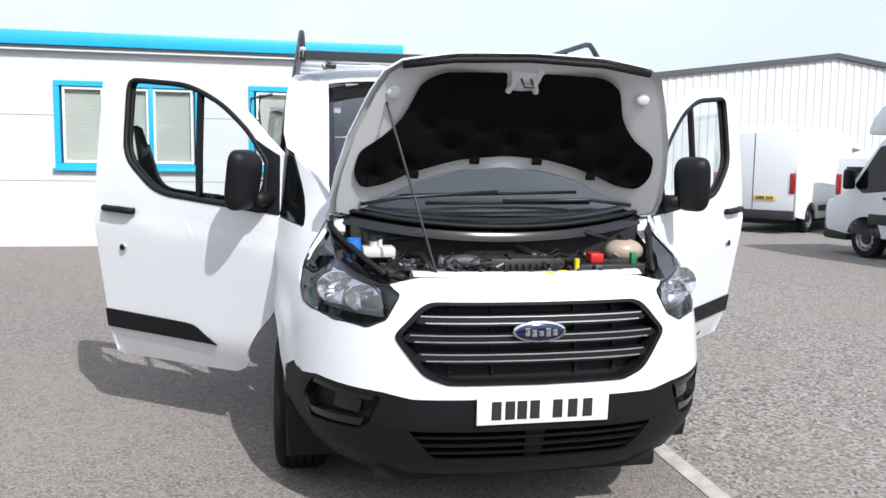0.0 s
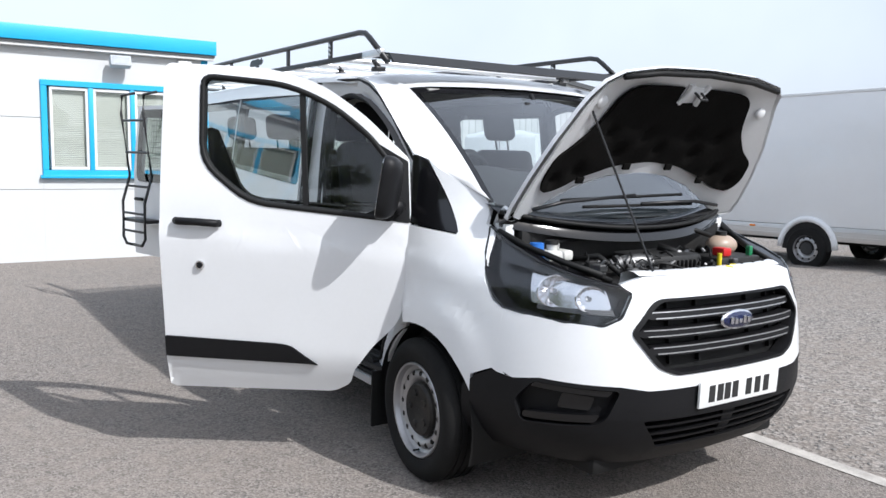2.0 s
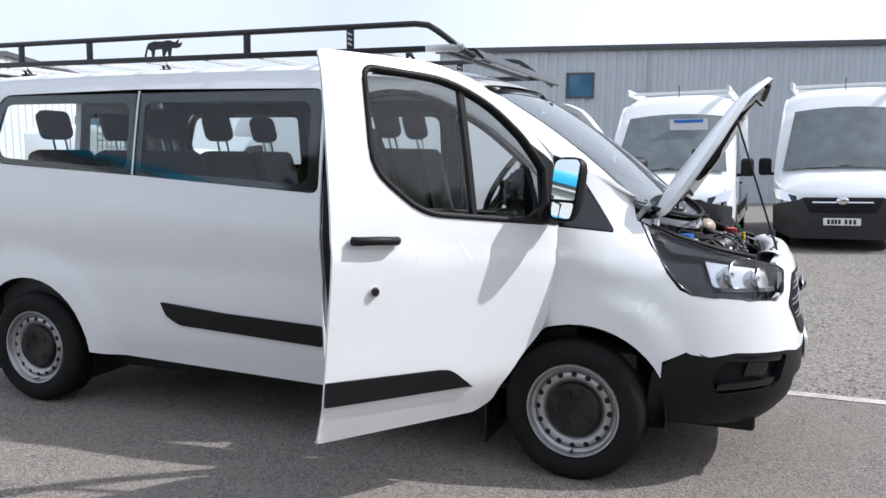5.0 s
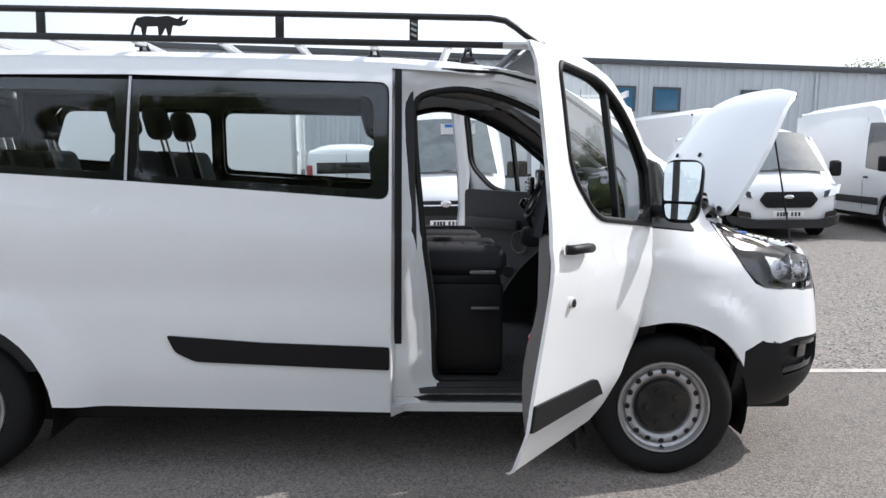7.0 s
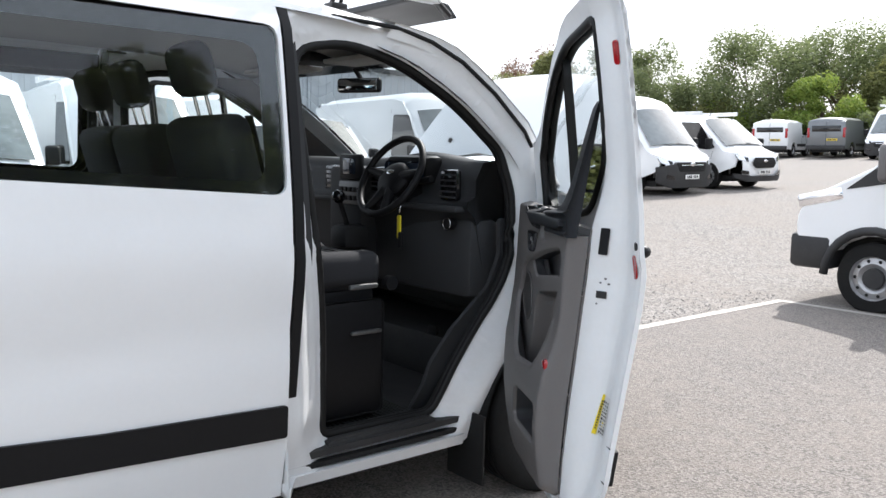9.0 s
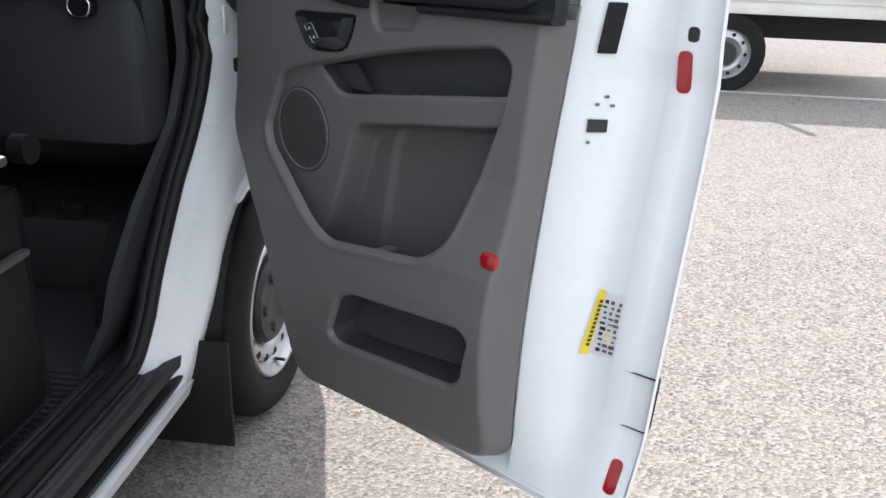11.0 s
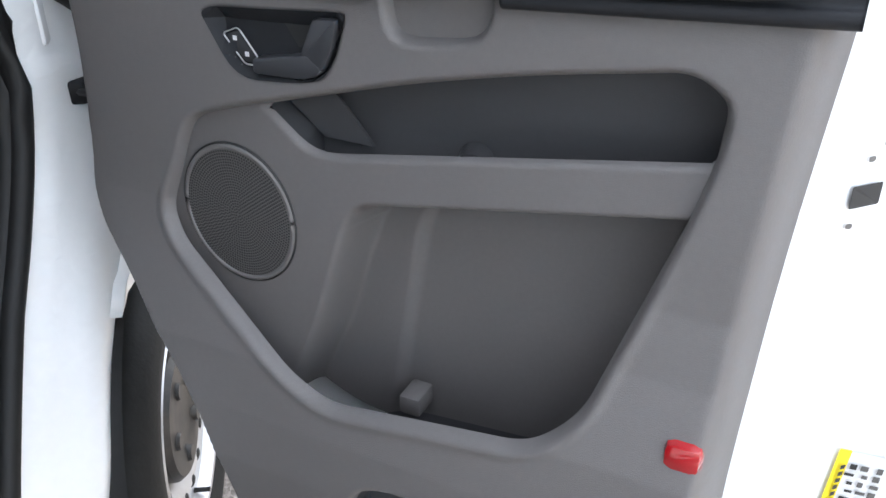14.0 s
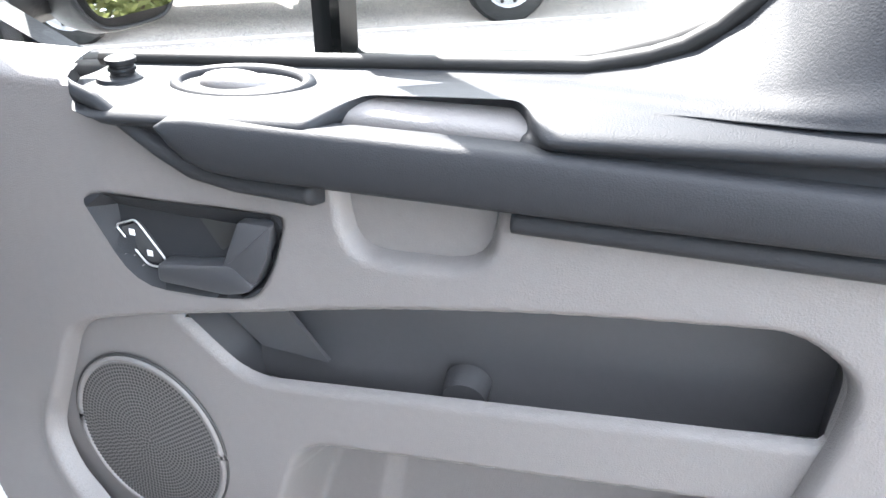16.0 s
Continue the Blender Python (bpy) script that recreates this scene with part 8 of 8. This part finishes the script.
    part("grille", block(-.55, .55, .26, .36, .80, 1.0, .03), "rubber", v)
    part("bed_floor", block(-1.04, 1.04, 2.60, 6.3, .72, .84, .01), "bed_white", v)
    part("headboard", block(-1.02, 1.02, 2.62, 2.66, .84, 1.5, .006), "bed_white", v)
    for k in range(16):
        part("head_bar", block(-1.0, 1.0, 2.63, 2.65, 1.52 + .048 * k, 1.54 + .048 * k), "alu", v)
    part("chassis", block(-.5, .5, .6, 6.2, .45, .70), "rubber", v)
    number_plate(v, Matrix.Translation((0, .23, .52)), (-.185, -.132, -.085, -.035, .055, .115, .175))
    return v


dropside(ride(1.22, -6.80, 90))
parked_van("parked_car", ride(-3.2, -15.5, -60), "white car seen over the load bed", "low", L=4.2, W=1.8, H=1.6, group="")
parked_van("parked_van", ride(-2.0, -32, 20), "white van by the trees", L=5.4, H=2.4)


# ---- fence and trees ----
def palisade(x0, y0, x1, y1, h=1.9):
    f = root("fence", None, "grey galvanised palisade fence", "fence")
    d = Vector((x1 - x0, y1 - y0, 0))
    n = int(d.length / .16)
    verts, faces = [], []
    u = d.normalized()
    for k in range(n):
        p = Vector((x0, y0, 0)) + d * k / n
        z = ground_z(p.x, p.y)
        i = len(verts)
        w = u * .032
        verts += [Vector((p.x, p.y, z)) - w, Vector((p.x, p.y, z)) + w, Vector((p.x, p.y, z + h - .06)) + w, Vector((p.x, p.y, z + h)), Vector((p.x, p.y, z + h - .06)) - w]
        faces.append(tuple(range(i, i + 5)))
    me = bpy.data.meshes.new("paling")
    me.from_pydata(verts, [], faces)
    me.materials.append(M["fence"])
    ob = new("paling", me)
    ob.parent = f
    tagged(ob, kind="stuff")
    for zz in (.4, h - .35):
        part("rail", cyl(bmesh.new(), (x0, y0, ground_z(x0, y0) + zz), (x1, y1, ground_z(x1, y1) + zz), .03, n=6), "fence", f)
    for k in range(0, n, 17):
        p = Vector((x0, y0, 0)) + d * k / n
        part("post", block(p.x - .05, p.x + .05, p.y - .05, p.y + .05, ground_z(p.x, p.y), ground_z(p.x, p.y) + h, .004), "fence", f)


palisade(44, -44.4, -30, -45.0)
yb = root("barrier_wall", pose(-10, -30, ground_z(0, -30)), "low wall with a yellow top rail", "wall")
part("wall", block(-8, 9, 0, .2, 0, 1.1), "dark_grey", yb)
part("yellow_rail", block(-8, 9, -.05, .25, 1.1, 1.45, .02), "yellow", yb)


def leaf_material(name, dark, light):
    m = bpy.data.materials.new(name)
    m.use_nodes = True
    t = m.node_tree
    b = t.nodes["Principled BSDF"]
    b.inputs["Roughness"].default_value = .6
    geo = t.nodes.new("ShaderNodeNewGeometry")
    mx = t.nodes.new("ShaderNodeMixRGB")
    mx.inputs[1].default_value, mx.inputs[2].default_value = (*dark, 1), (*light, 1)
    t.links.new(geo.outputs["Random Per Island"], mx.inputs[0])
    t.links.new(mx.outputs[0], b.inputs["Base Color"])
    tr = t.nodes.new("ShaderNodeBsdfTranslucent")
    t.links.new(mx.outputs[0], tr.inputs["Color"])
    mix = t.nodes.new("ShaderNodeMixShader")
    mix.inputs[0].default_value = .45
    t.links.new(b.outputs[0], mix.inputs[1])
    t.links.new(tr.outputs[0], mix.inputs[2])
    t.links.new(mix.outputs[0], t.nodes["Material Output"].inputs["Surface"])
    return m


LEAVES = {"green": leaf_material("green_leaves", (.11, .135, .06), (.22, .26, .11)), "lime": leaf_material("lime_leaves", (.12, .19, .03), (.30, .36, .08)), "olive": leaf_material("olive_leaves", (.10, .115, .04), (.26, .27, .10)), "rust": leaf_material("rust_leaves", (.09, .05, .03), (.20, .11, .07))}


def tree(x, y, h, spread, leaves, seed, count=17000, size=.088, label="tall leafy tree behind the fence", low=.22):
    """Trunk and limbs, with a crown of leaf sprays gathered in uneven clumps."""
    rnd = random.Random(seed)
    t = root("tree", Matrix.Translation((x, y, ground_z(x, y))), label, "tree", "trees behind the yard")
    bm = bmesh.new()
    cyl(bm, (0, 0, -.2), (rnd.uniform(-.2, .2), rnd.uniform(-.2, .2), h * .55), h * .028, h * .013, 9)
    clumps = []
    for k in range(26):
        a, e = rnd.uniform(0, 6.28), rnd.uniform(low, .92)
        r = spread * math.sin(math.pi * min(.98, max(.12, e))) ** .6 * rnd.uniform(.35, .95)
        c = Vector((r * math.cos(a), r * math.sin(a), h * e))
        clumps.append((c, spread * rnd.uniform(.20, .38)))
        s = Vector((0, 0, h * max(.15, e * .55)))
        cyl(bm, s, s.lerp(c, .8), h * .007, h * .002, 6)
    clumps.append((Vector((0, 0, h * .92)), spread * .32))
    part("trunk", bm, "bark", t)
    verts, faces = [], []
    for k in range(count):
        c, r = clumps[rnd.randrange(len(clumps))]
        d = Vector((rnd.gauss(0, 1), rnd.gauss(0, 1), rnd.gauss(0, .8))).normalized() * r * rnd.uniform(.25, 1.08) ** .6
        p = c + d
        if p.z < h * .08:
            continue
        u = Vector((rnd.gauss(0, 1), rnd.gauss(0, 1), rnd.gauss(0, .6))).normalized()
        w = u.orthogonal().normalized()
        s = size * rnd.uniform(.6, 1.5)
        i = len(verts)
        verts += [p - u * s, p + w * s * .5, p + u * s, p - w * s * .45]
        faces.append((i, i + 1, i + 2, i + 3))
    me = bpy.data.meshes.new("crown")
    me.from_pydata(verts, [], faces)
    me.materials.append(LEAVES[leaves])
    ob = new("crown", me)
    ob.parent = t
    return t


TREES = [(49, -30.5, 6.6, 3.6, "green"), (43, -34, 6.4, 3.4, "green"), (39.8, -43.5, 7.3, 4.2, "rust"), (37, -36.5, 5.0, 2.8, "olive"), (33.5, -43, 7.2, 4.2, "green"), (32, -35.5, 6.4, 1.9, "olive"), (28, -41.5, 6.8, 3.0, "green"), (24.3, -45.5, 7.2, 4.4, "green"), (25.4, -42.8, 3.4, 2.4, "olive"),
         (20.6, -49.5, 7.4, 4.4, "green"), (18.6, -43.6, 4.3, 2.4, "lime"), (16.4, -48.5, 5.4, 3.2, "olive"), (13.6, -50.2, 7.6, 1.6, "green"), (11.8, -51.5, 5.6, 3.4, "green"), (14.6, -46.5, 3.6, 2.2, "olive"), (9.6, -47.5, 3.2, 1.9, "rust"), (6.5, -52.5, 5.2, 3.2, "olive"), (2.0, -50, 5.6, 3.0, "green"),
         (-2.5, -46, 5.6, 3.2, "lime"), (-6, -47, 8.0, 4.4, "green"), (-12, -44, 8.4, 4.8, "green"), (-18, -42, 9.0, 5.0, "olive")]
for k, (x, y, h, sp, lv) in enumerate(TREES):
    tree(x, y, h, sp, lv, 100 + k, int(6000 + 3400 * sp))
for k in range(11):
    tree(35 - 5.2 * k, -43.4 - .6 * (k % 2), 2.4 + .4 * (k % 3), 2.5, ("olive", "green", "lime")[k % 3], 300 + k, 3200, .11, "leafy hedge bush along the fence", .1)
# a row on the office side of the yard, seen in the van's windows and mirrors
for k in range(9):
    tree(-27 - 2.5 * (k % 3), -24 + 5.2 * k, 10.2 + .9 * (k % 4), 4.4, ("green", "olive", "green")[k % 3], 500 + k, 9000, .20, "tall leafy tree at the yard's edge", .1)
